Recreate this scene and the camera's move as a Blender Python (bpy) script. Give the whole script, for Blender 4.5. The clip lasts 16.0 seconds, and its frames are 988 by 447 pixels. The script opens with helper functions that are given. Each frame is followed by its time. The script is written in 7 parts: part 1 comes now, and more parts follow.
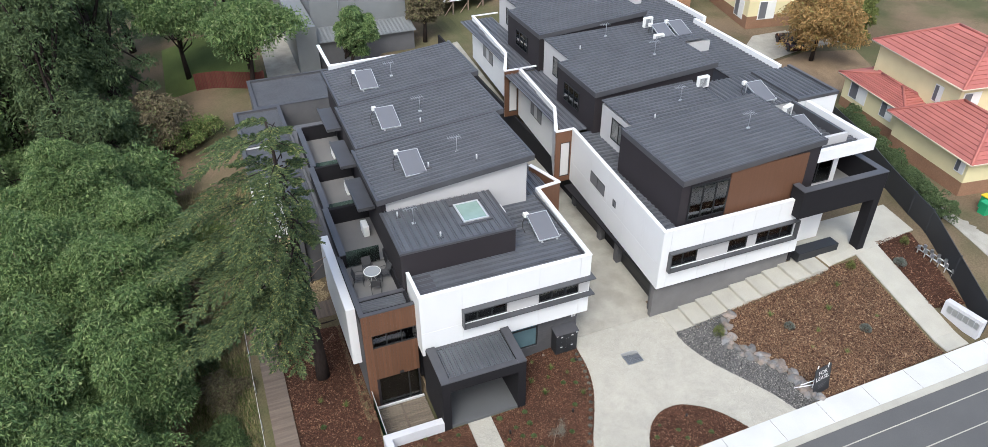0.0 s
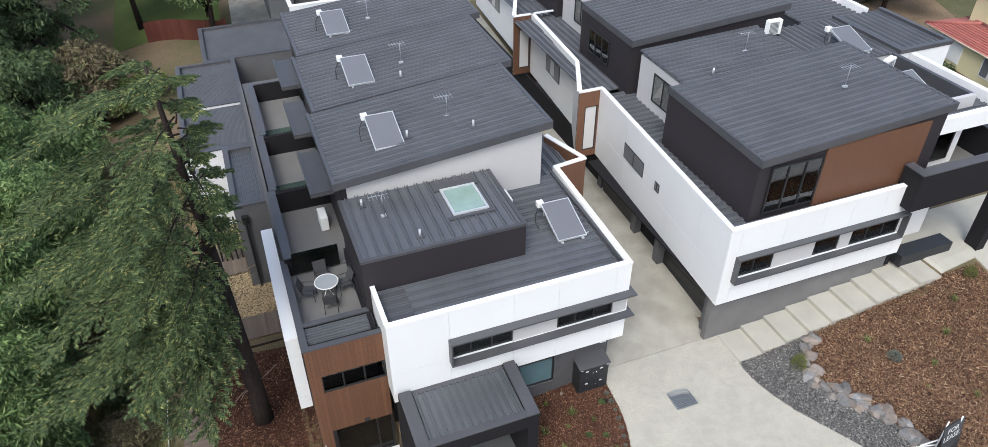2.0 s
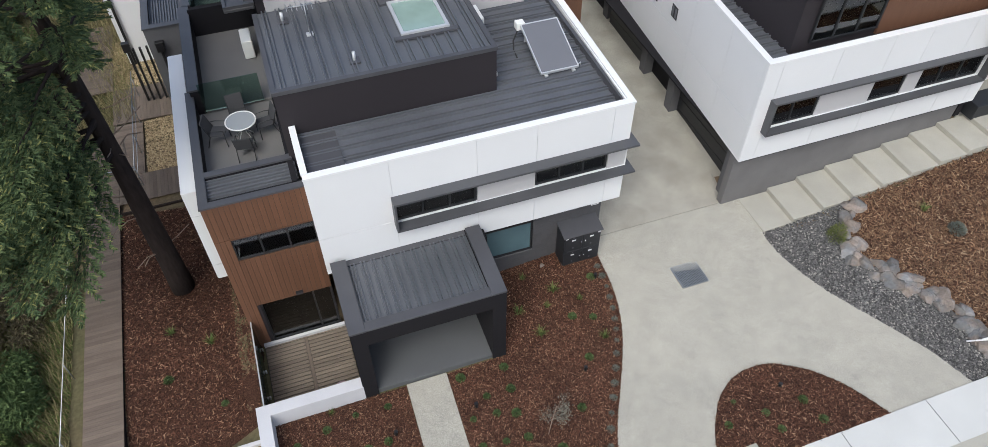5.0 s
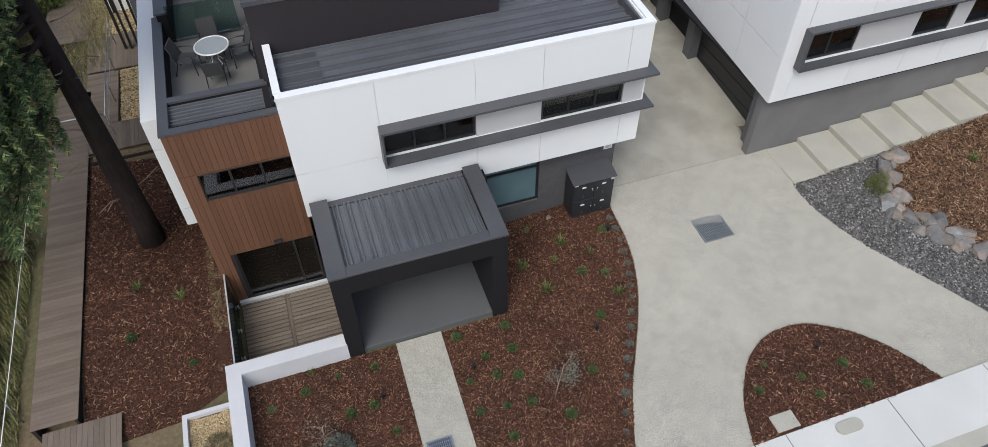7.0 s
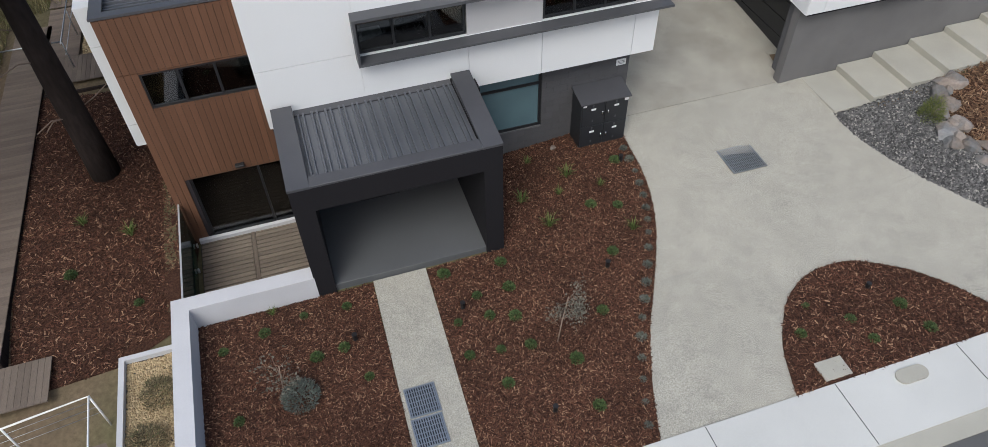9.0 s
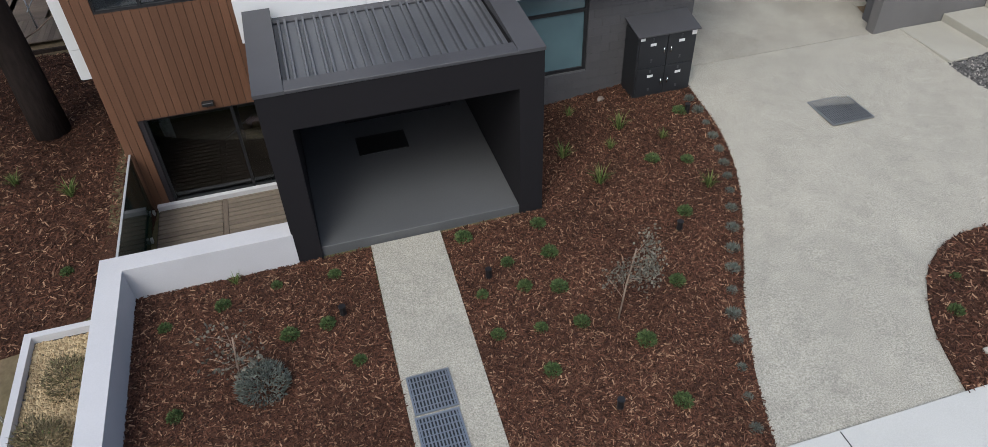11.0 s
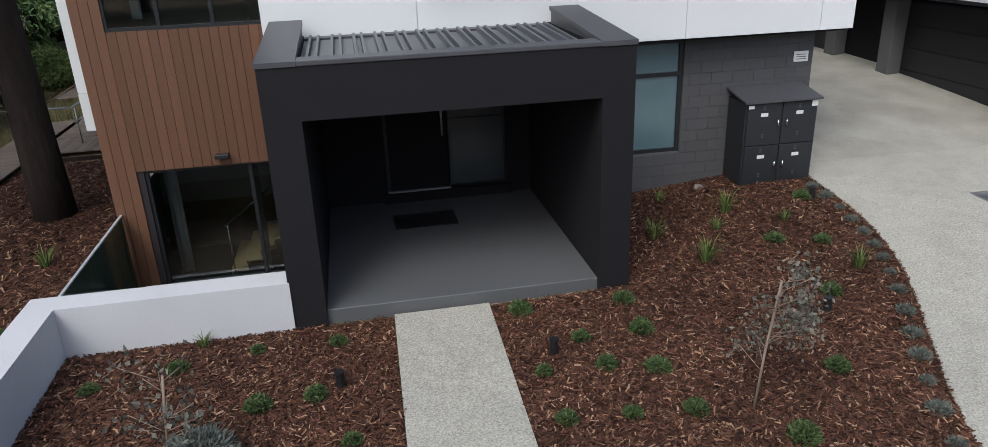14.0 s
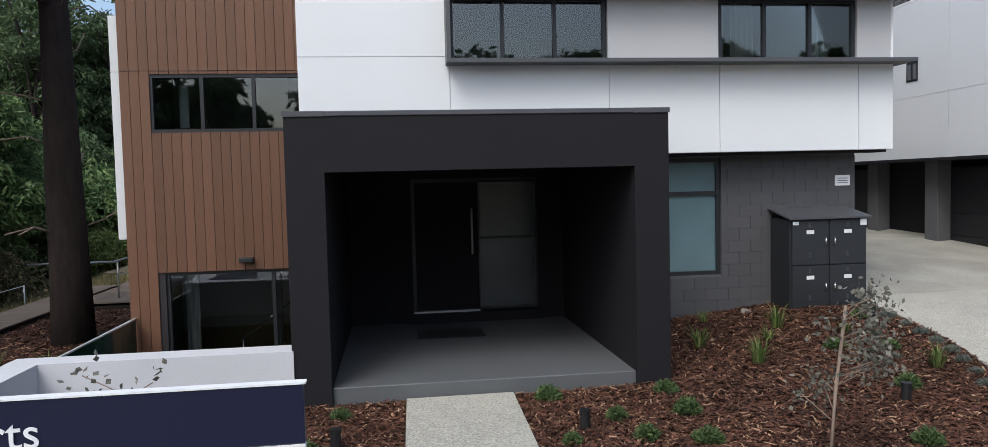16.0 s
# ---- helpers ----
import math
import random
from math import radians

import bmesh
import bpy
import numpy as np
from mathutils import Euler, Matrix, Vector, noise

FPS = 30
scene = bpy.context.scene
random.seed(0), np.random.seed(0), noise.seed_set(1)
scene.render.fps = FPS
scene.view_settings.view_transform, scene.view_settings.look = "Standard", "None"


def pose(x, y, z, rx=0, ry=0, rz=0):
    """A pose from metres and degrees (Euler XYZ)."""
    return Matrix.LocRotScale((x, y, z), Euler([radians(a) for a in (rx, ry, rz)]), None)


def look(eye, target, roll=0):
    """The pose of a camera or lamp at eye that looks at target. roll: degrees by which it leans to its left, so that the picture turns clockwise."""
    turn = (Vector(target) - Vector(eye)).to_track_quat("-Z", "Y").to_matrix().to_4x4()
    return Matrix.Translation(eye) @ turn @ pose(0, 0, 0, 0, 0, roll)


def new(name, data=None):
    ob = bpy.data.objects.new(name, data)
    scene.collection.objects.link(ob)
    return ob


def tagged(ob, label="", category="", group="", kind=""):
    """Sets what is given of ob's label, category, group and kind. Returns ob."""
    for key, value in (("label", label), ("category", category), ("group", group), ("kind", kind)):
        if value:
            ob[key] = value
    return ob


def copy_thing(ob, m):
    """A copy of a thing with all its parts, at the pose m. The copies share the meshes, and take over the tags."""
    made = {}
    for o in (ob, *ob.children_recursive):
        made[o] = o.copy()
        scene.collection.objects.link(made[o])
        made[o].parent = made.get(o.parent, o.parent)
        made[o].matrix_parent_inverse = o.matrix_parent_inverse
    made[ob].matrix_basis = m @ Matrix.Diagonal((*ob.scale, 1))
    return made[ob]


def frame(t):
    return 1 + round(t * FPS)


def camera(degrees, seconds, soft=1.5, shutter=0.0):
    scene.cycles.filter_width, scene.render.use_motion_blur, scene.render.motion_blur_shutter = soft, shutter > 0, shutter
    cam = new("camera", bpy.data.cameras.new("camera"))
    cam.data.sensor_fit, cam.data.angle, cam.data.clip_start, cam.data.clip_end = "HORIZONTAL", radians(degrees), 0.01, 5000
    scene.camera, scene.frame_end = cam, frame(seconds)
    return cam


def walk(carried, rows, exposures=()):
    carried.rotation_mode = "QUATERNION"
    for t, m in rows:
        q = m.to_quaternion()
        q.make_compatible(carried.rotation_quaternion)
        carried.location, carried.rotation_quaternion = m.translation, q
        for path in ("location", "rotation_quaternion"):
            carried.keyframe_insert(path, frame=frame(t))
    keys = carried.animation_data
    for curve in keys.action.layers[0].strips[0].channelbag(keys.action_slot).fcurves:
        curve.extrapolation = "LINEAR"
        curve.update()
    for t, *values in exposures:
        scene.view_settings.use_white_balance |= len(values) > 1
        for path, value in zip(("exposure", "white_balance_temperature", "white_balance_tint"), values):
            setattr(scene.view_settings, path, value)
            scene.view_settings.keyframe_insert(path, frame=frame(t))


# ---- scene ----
cam = camera(67.2, 16.0, 0.6)
PATH = [
    (0, (-6.826, -27.309, 30.776), (-6.22, -25.782, 29.635), -0.3),
    (0.5, (-5.971, -25.209, 29.425), (-5.374, -23.692, 28.267), -0.3),
    (1, (-4.875, -22.336, 27.641), (-4.289, -20.831, 26.461), -0.2),
    (1.5, (-3.902, -20.035, 26.351), (-3.327, -18.541, 25.152), -0.2),
    (2, (-2.924, -18.238, 25.084), (-2.359, -16.748, 23.875), -0.3),
    (2.5, (-2.221, -17.316, 24.153), (-1.68, -15.862, 22.891), -0.3),
    (3, (-1.596, -16.568, 23.239), (-1.088, -15.174, 21.897), -0.4),
    (3.5, (-1.019, -15.963, 22.397), (-0.541, -14.626, 20.988), -0.4),
    (4, (-0.511, -15.429, 21.677), (-0.053, -14.137, 20.221), -0.3),
    (6.5, (0.474, -14.26, 18.332), (0.901, -12.996, 16.842), -0.4),
    (7, (0.463, -14.315, 17.459), (0.886, -13.039, 15.978), -0.6),
    (7.5, (0.499, -14.322, 16.683), (0.917, -13.035, 15.21), -0.7),
    (8, (0.575, -14.341, 15.778), (0.99, -13.043, 14.313), -0.9),
    (8.5, (0.759, -14.368, 14.916), (1.168, -13.064, 13.456), -1.1),
    (9, (0.968, -14.156, 13.767), (1.367, -12.845, 12.31), -1.4),
    (9.5, (1.101, -13.891, 12.686), (1.482, -12.574, 11.229), -1.9),
    (12, (0.906, -12.208, 7.311), (1.314, -10.632, 6.15), -2.2),
    (12.5, (0.994, -12.055, 6.736), (1.392, -10.422, 5.651), -2.4),
    (13, (1.136, -11.868, 6.021), (1.523, -10.173, 5.032), -2.5),
    (13.5, (1.115, -11.719, 5.528), (1.502, -9.978, 4.623), -2.3),
    (14, (1.216, -11.502, 4.788), (1.549, -9.676, 4.044), -2.1),
    (14.5, (1.233, -11.408, 4.207), (1.557, -9.523, 3.622), -1.9),
    (15, (1.321, -11.353, 3.65), (1.658, -9.428, 3.225), -1.5),
    (15.5, (1.258, -11.385, 3.145), (1.581, -9.431, 2.87), -1.5),
    (16, (1.375, -11.416, 2.55), (1.637, -9.436, 2.444), -1.4),
]
walk(cam, [(t, look(eye, target, roll)) for t, eye, target, roll in PATH],
     exposures=[(0, 1.02, 6300, 7), (2.5, 0.89, 6300, 7), (4, 0.7, 6300, 7), (6.5, 0.54, 6350, 7), (9, 0.37, 6350, 7), (12, 0.40, 6300, 7), (13.5, 0.43, 6250, 7), (16, 0.6, 6200, 7)])

# ---- sky and light ----
world = bpy.data.worlds.new("overcast_sky")
scene.world = world
world.use_nodes = True
wn, wl = world.node_tree.nodes, world.node_tree.links
wn.clear()
sky = wn.new("ShaderNodeTexSky")
sky.sky_type, sky.sun_disc = "NISHITA", False
sky.sun_elevation, sky.sun_rotation = radians(52), radians(215)
sky.air_density, sky.dust_density, sky.ozone_density = 1.0, 4.0, 1.0
soften = wn.new("ShaderNodeHueSaturation")
soften.inputs["Saturation"].default_value = 0.95
bg = wn.new("ShaderNodeBackground")
bg.inputs["Strength"].default_value = 0.15
wo = wn.new("ShaderNodeOutputWorld")
wl.new(sky.outputs[0], soften.inputs["Color"])
wl.new(soften.outputs[0], bg.inputs["Color"])
wl.new(bg.outputs[0], wo.inputs["Surface"])
sun_data = bpy.data.lights.new("sun", "SUN")
sun_data.energy, sun_data.angle, sun_data.color = 0.8, radians(25), (0.88, 0.96, 1.0)
sun = new("sun", sun_data)
sun.matrix_world = look((-12, -20, 32), (2, 0, 0))


# ---- materials ----
def material(name, colour, rough=0.6, metal=0.0, fine=0.0, fine_scale=40.0, broad=0.0, broad_scale=0.6,
             bump=0.0, bump_scale=60.0, spread=0.0, tint=None, tint_scale=1.0, tint_amount=0.0, stretch=(1, 1, 1), spec=0.5):
    """A surface with grain (fine) and stains (broad) as changes of its value, a bump, a per-object spread and patches of a second colour."""
    m = bpy.data.materials.new(name)
    m.use_nodes = True
    n, l = m.node_tree.nodes, m.node_tree.links
    b = n["Principled BSDF"]
    b.inputs["Roughness"].default_value, b.inputs["Metallic"].default_value = rough, metal
    b.inputs["Specular IOR Level"].default_value = spec
    geo = n.new("ShaderNodeNewGeometry")
    mp = n.new("ShaderNodeMapping")
    mp.inputs["Scale"].default_value = stretch
    l.new(geo.outputs["Position"], mp.inputs["Vector"])

    def tex(scale, detail):
        t = n.new("ShaderNodeTexNoise")
        t.inputs["Scale"].default_value, t.inputs["Detail"].default_value = scale, detail
        l.new(mp.outputs[0], t.inputs["Vector"])
        return t

    def maths(op, a, c):
        k = n.new("ShaderNodeMath")
        k.operation = op
        for i, v in enumerate((a, c)):
            if isinstance(v, (int, float)):
                k.inputs[i].default_value = v
            else:
                l.new(v, k.inputs[i])
        return k.outputs[0]

    value = maths("MULTIPLY", 1.0, 1.0)
    for scale, amount, detail in ((fine_scale, fine, 3), (broad_scale, broad, 4)):
        if amount:
            t = tex(scale, detail)
            v = maths("MULTIPLY", maths("SUBTRACT", t.outputs["Fac"], 0.5), amount * 3)
            value = maths("MULTIPLY", value, maths("ADD", v, 1.0))
    if spread:
        info = n.new("ShaderNodeObjectInfo")
        v = maths("MULTIPLY", maths("SUBTRACT", info.outputs["Random"], 0.5), spread * 2)
        value = maths("MULTIPLY", value, maths("ADD", v, 1.0))
    rgb = n.new("ShaderNodeRGB")
    rgb.outputs[0].default_value = (*colour, 1)
    base = rgb.outputs[0]
    if tint:
        mixer = n.new("ShaderNodeMix")
        mixer.data_type = "RGBA"
        t = tex(tint_scale, 5)
        ramp = n.new("ShaderNodeMapRange")
        ramp.inputs["From Min"].default_value, ramp.inputs["From Max"].default_value = 0.42, 0.62
        ramp.inputs["To Max"].default_value = tint_amount
        l.new(t.outputs["Fac"], ramp.inputs["Value"])
        l.new(ramp.outputs[0], mixer.inputs["Factor"])
        l.new(base, mixer.inputs["A"])
        mixer.inputs["B"].default_value = (*tint, 1)
        base = mixer.outputs["Result"]
    scale_node = n.new("ShaderNodeVectorMath")
    scale_node.operation = "SCALE"
    l.new(base, scale_node.inputs[0])
    l.new(value, scale_node.inputs["Scale"])
    l.new(scale_node.outputs[0], b.inputs["Base Color"])
    if bump:
        t = tex(bump_scale, 4)
        bn = n.new("ShaderNodeBump")
        bn.inputs["Strength"].default_value, bn.inputs["Distance"].default_value = bump, 0.02
        l.new(t.outputs["Fac"], bn.inputs["Height"])
        l.new(bn.outputs[0], b.inputs["Normal"])
    return m


def island_material(name, dark, light, rough=0.8, third=None, transl=0.0):
    """For joined small pieces: each island takes its own colour between two or three."""
    m = bpy.data.materials.new(name)
    m.use_nodes = True
    n, l = m.node_tree.nodes, m.node_tree.links
    b = n["Principled BSDF"]
    b.inputs["Roughness"].default_value = rough
    b.inputs["Specular IOR Level"].default_value = 0.25
    geo = n.new("ShaderNodeNewGeometry")
    ramp = n.new("ShaderNodeValToRGB")
    ramp.color_ramp.elements[0].color, ramp.color_ramp.elements[1].color = (*dark, 1), (*light, 1)
    if third:
        e = ramp.color_ramp.elements.new(0.85)
        e.color = (*light, 1)
        ramp.color_ramp.elements[2].color = (*third, 1)
    l.new(geo.outputs["Random Per Island"], ramp.inputs["Fac"])
    tex = n.new("ShaderNodeTexNoise")
    tex.inputs["Scale"].default_value = 0.8
    l.new(geo.outputs["Position"], tex.inputs["Vector"])
    rng = n.new("ShaderNodeMapRange")
    rng.inputs["To Min"].default_value, rng.inputs["To Max"].default_value = 0.6, 1.4
    l.new(tex.outputs["Fac"], rng.inputs["Value"])
    sc = n.new("ShaderNodeVectorMath")
    sc.operation = "SCALE"
    l.new(ramp.outputs["Color"], sc.inputs[0])
    l.new(rng.outputs[0], sc.inputs["Scale"])
    l.new(sc.outputs[0], b.inputs["Base Color"])
    if transl:
        tr = n.new("ShaderNodeBsdfTranslucent")
        l.new(sc.outputs[0], tr.inputs["Color"])
        mx = n.new("ShaderNodeMixShader")
        mx.inputs["Fac"].default_value = transl
        l.new(b.outputs[0], mx.inputs[1])
        l.new(tr.outputs[0], mx.inputs[2])
        l.new(mx.outputs[0], n["Material Output"].inputs["Surface"])
    return m


def glass_material(name, tint, gloss=0.1, rough=0.02):
    m = bpy.data.materials.new(name)
    m.use_nodes = True
    n, l = m.node_tree.nodes, m.node_tree.links
    n.remove(n["Principled BSDF"])
    t = n.new("ShaderNodeBsdfTransparent")
    t.inputs["Color"].default_value = (*tint, 1)
    g = n.new("ShaderNodeBsdfGlossy")
    g.inputs["Roughness"].default_value = rough
    f = n.new("ShaderNodeFresnel")
    f.inputs["IOR"].default_value = 1.5 + gloss
    mx = n.new("ShaderNodeMixShader")
    l.new(f.outputs[0], mx.inputs[0])
    l.new(t.outputs[0], mx.inputs[1])
    l.new(g.outputs[0], mx.inputs[2])
    l.new(mx.outputs[0], n["Material Output"].inputs["Surface"])
    return m


M = {}
M["white"] = material("white_panel", (0.70, 0.705, 0.71), 0.45, fine=0.02, broad=0.03, broad_scale=0.5, bump=0.02, bump_scale=25, spread=0.015)
M["white_cap"] = material("white_cap", (0.74, 0.74, 0.745), 0.45, broad=0.05, broad_scale=1.5)
M["pale"] = material("pale_grey_panel", (0.46, 0.45, 0.45), 0.5, fine=0.02, broad=0.04)
M["roof"] = material("charcoal_roof_steel", (0.110, 0.115, 0.128), 0.42, 0.15, fine=0.06, fine_scale=18, broad=0.16, broad_scale=0.7, bump=0.04, bump_scale=8, spec=0.4)
M["roof_trim"] = material("charcoal_trim_steel", (0.070, 0.070, 0.077), 0.45, 0.1, fine=0.04, broad=0.16, broad_scale=1.2)
M["dark"] = material("dark_render", (0.0098, 0.0090, 0.0112), 0.8, fine=0.08, fine_scale=60, broad=0.07, broad_scale=0.8, bump=0.08, bump_scale=120, spec=0.3)
M["brown_dark"] = material("dark_brown_cladding", (0.027, 0.0232, 0.0262), 0.6, fine=0.05, broad=0.08, spec=0.3)
M["grey"] = material("grey_render", (0.105, 0.104, 0.109), 0.8, fine=0.1, fine_scale=50, broad=0.14, broad_scale=0.9, bump=0.12, bump_scale=90, spec=0.3)
M["grey_base"] = material("pale_grey_render", (0.15, 0.145, 0.143), 0.8, fine=0.1, fine_scale=50, broad=0.16, broad_scale=0.9, bump=0.12, bump_scale=90, spec=0.3)
M["block"] = material("grey_painted_block", (0.078, 0.077, 0.081), 0.8, fine=0.12, fine_scale=70, broad=0.1, bump=0.15, bump_scale=110, spread=0.05, spec=0.3)
M["timber"] = material("timber_look_cladding", (0.134, 0.067, 0.040), 0.5, fine=0.16, fine_scale=14, broad=0.08, broad_scale=0.8, spread=0.12, stretch=(8, 8, 0.5), bump=0.05, bump_scale=20, spec=0.3)
M["frame"] = material("dark_window_frame", (0.025, 0.026, 0.029), 0.4, 0.3, fine=0.03, broad=0.04)
M["fin"] = material("window_hood_steel", (0.075, 0.076, 0.082), 0.5, 0.1, fine=0.04, broad=0.12, broad_scale=1.5)
M["concrete"] = material("exposed_aggregate_concrete", (0.375, 0.357, 0.305), 0.85, fine=0.58, fine_scale=48, broad=0.10, broad_scale=0.9, bump=0.35, bump_scale=90, tint=(0.27, 0.255, 0.22), tint_scale=3.0, tint_amount=0.25, spec=0.3)
M["drive_old"] = material("smooth_driveway_concrete", (0.335, 0.318, 0.272), 0.8, fine=0.26, fine_scale=34, broad=0.2, broad_scale=0.9, bump=0.08, bump_scale=100, tint=(0.235, 0.215, 0.18), tint_scale=1.1, tint_amount=0.4, spec=0.3)
M["step"] = material("step_concrete", (0.38, 0.365, 0.315), 0.85, fine=0.14, fine_scale=80, broad=0.12, broad_scale=0.9, bump=0.15, bump_scale=140, spread=0.04, spec=0.3)
M["slab"] = material("porch_slab", (0.095, 0.098, 0.102), 0.55, fine=0.06, fine_scale=30, broad=0.1, broad_scale=0.8, bump=0.04, bump_scale=60)
M["footpath"] = material("pale_footpath_concrete", (0.52, 0.52, 0.50), 0.85, fine=0.08, fine_scale=60, broad=0.1, broad_scale=0.5, bump=0.08, bump_scale=100, spread=0.04, spec=0.3)
M["asphalt"] = material("road_asphalt", (0.10, 0.10, 0.10), 0.9, fine=0.2, fine_scale=70, broad=0.12, broad_scale=0.3, bump=0.2, bump_scale=120, spec=0.3)
M["wallwhite"] = material("white_rendered_wall", (0.52, 0.52, 0.54), 0.7, fine=0.05, fine_scale=40, broad=0.07, broad_scale=1.1, bump=0.05, bump_scale=90, spec=0.3)
M["soil"] = material("mulch_bed", (0.036, 0.017, 0.011), 0.95, fine=0.5, fine_scale=28, broad=0.2, broad_scale=0.7, bump=0.8, bump_scale=35, tint=(0.09, 0.045, 0.03), tint_scale=22, tint_amount=0.7, spec=0.15)
M["scrub"] = material("dry_grass_ground", (0.155, 0.115, 0.075), 0.95, fine=0.3, fine_scale=9, broad=0.35, broad_scale=0.12, bump=0.6, bump_scale=14, tint=(0.065, 0.08, 0.035), tint_scale=0.15, tint_amount=0.75, spec=0.1)
M["gravel_bed"] = material("dark_gravel_bed", (0.055, 0.053, 0.052), 0.9, fine=0.4, fine_scale=40, broad=0.15, bump=0.7, bump_scale=45, spec=0.2)
M["deck"] = material("weathered_deck_board", (0.155, 0.122, 0.098), 0.8, fine=0.2, fine_scale=16, broad=0.16, broad_scale=1.1, spread=0.14, stretch=(1, 6, 6), bump=0.15, bump_scale=30, spec=0.2)
M["deck_grey"] = material("weathered_grey_board", (0.175, 0.145, 0.115), 0.8, fine=0.2, fine_scale=16, broad=0.2, broad_scale=1.1, spread=0.12, stretch=(1, 6, 6), bump=0.15, bump_scale=30, spec=0.2)
M["deck_y"] = material("weathered_deck_timber", (0.15, 0.12, 0.097), 0.8, fine=0.2, fine_scale=16, broad=0.16, broad_scale=1.1, spread=0.14, stretch=(6, 1, 6), bump=0.15, bump_scale=30, spec=0.2)
M["metal"] = material("galvanised_steel", (0.42, 0.44, 0.46), 0.35, 0.9, fine=0.08, broad=0.12, broad_scale=3)
M["chrome"] = material("polished_steel", (0.62, 0.63, 0.64), 0.18, 1.0, broad=0.05)
M["alu"] = material("aluminium_frame", (0.62, 0.63, 0.64), 0.4, 0.5, broad=0.06)
M["collector"] = material("collector_absorber", (0.15, 0.152, 0.165), 0.3, 0.1, fine=0.03, broad=0.06, broad_scale=1)
M["acwhite"] = material("white_appliance_steel", (0.74, 0.74, 0.72), 0.4, broad=0.05, broad_scale=3)
# also colours the sheets that stand for unlit rooms behind glass
M["black"] = material("black_plastic_and_dark_room", (0.012, 0.012, 0.013), 0.45, broad=0.1)
M["cabinet"] = material("charcoal_cabinet_steel", (0.024, 0.026, 0.030), 0.5, 0.2, fine=0.04, broad=0.1)
M["sling"] = material("charcoal_chair_sling", (0.05, 0.05, 0.053), 0.85, fine=0.15, fine_scale=200)
M["label"] = material("white_label", (0.72, 0.72, 0.72), 0.5, broad=0.05)
M["blind"] = material("pale_roller_blind", (0.55, 0.55, 0.55), 0.8, broad=0.05)
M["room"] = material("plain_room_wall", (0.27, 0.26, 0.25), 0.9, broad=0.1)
M["terrace"] = material("grey_terrace_tile", (0.15, 0.145, 0.14), 0.8, fine=0.06, broad=0.1, broad_scale=0.9, spread=0.03)
M["stone"] = material("garden_stone", (0.20, 0.165, 0.14), 0.85, fine=0.2, fine_scale=14, broad=0.3, broad_scale=2.5, bump=0.5, bump_scale=12, spread=0.28, tint=(0.16, 0.165, 0.17), tint_scale=2.0, tint_amount=0.9)
M["bark"] = material("dark_bark", (0.032, 0.024, 0.021), 0.95, fine=0.35, fine_scale=9, broad=0.25, broad_scale=1.2, stretch=(1, 1, 0.25), bump=0.9, bump_scale=14, spec=0.15)
M["bark_pale"] = material("pale_bark", (0.24, 0.18, 0.14), 0.9, fine=0.25, fine_scale=7, broad=0.35, broad_scale=1.0, stretch=(1, 1, 0.3), bump=0.4, bump_scale=10, spec=0.15)
M["yellow"] = material("cream_yellow_render", (0.68, 0.61, 0.37), 0.85, fine=0.04, broad=0.08, spec=0.2)
M["redtile"] = material("red_roof_tile", (0.36, 0.125, 0.105), 0.7, fine=0.1, broad=0.15, spread=0.12, spec=0.3)
M["brick"] = material("brown_brick_wall", (0.26, 0.15, 0.095), 0.85, fine=0.2, fine_scale=12, broad=0.12, spread=0.15, spec=0.2)
M["fence"] = material("dark_fence_steel", (0.030, 0.033, 0.037), 0.6, fine=0.04, broad=0.1)
M["fence_red"] = material("red_brown_paling", (0.115, 0.038, 0.03), 0.85, fine=0.2, broad=0.12, spread=0.15, spec=0.2)
M["navy"] = material("navy_sign_board", (0.003, 0.0045, 0.026), 0.45, broad=0.06)
M["shed"] = material("grey_shed_steel", (0.19, 0.20, 0.205), 0.55, 0.1, fine=0.05, broad=0.12)
M["binGreen"] = material("green_bin_plastic", (0.02, 0.30, 0.13), 0.5, broad=0.06)
M["binYellow"] = material("yellow_bin_lid", (0.62, 0.48, 0.02), 0.5, broad=0.06)
M["leaf"] = island_material("eucalypt_leaf", (0.050, 0.098, 0.034), (0.19, 0.27, 0.10), 0.6, (0.25, 0.30, 0.14), 0.25)
M["needle"] = island_material("conifer_frond", (0.035, 0.062, 0.028), (0.118, 0.16, 0.066), 0.7, (0.30, 0.29, 0.10), 0.22)
M["dryleaf"] = island_material("dry_twig_leaf", (0.08, 0.065, 0.04), (0.20, 0.17, 0.10), 0.8, (0.15, 0.18, 0.07), 0.2)
M["autumn"] = island_material("autumn_leaf", (0.20, 0.145, 0.06), (0.44, 0.27, 0.11), 0.7, (0.28, 0.27, 0.10), 0.25)
M["hedge"] = island_material("hedge_leaf", (0.042, 0.072, 0.030), (0.125, 0.17, 0.075), 0.6, None, 0.2)
M["dusty"] = island_material("dusty_eucalypt_leaf", (0.075, 0.070, 0.055), (0.17, 0.165, 0.135), 0.75, (0.24, 0.22, 0.18), 0.2)
M["lime"] = island_material("lime_shrub_leaf", (0.08, 0.10, 0.025), (0.20, 0.22, 0.07), 0.6, None, 0.25)
M["herb"] = island_material("small_shrub_leaf", (0.04, 0.07, 0.025), (0.12, 0.17, 0.065), 0.7, None, 0.2)
M["silver"] = island_material("silver_shrub_leaf", (0.085, 0.10, 0.085), (0.20, 0.215, 0.19), 0.8, None, 0.2)
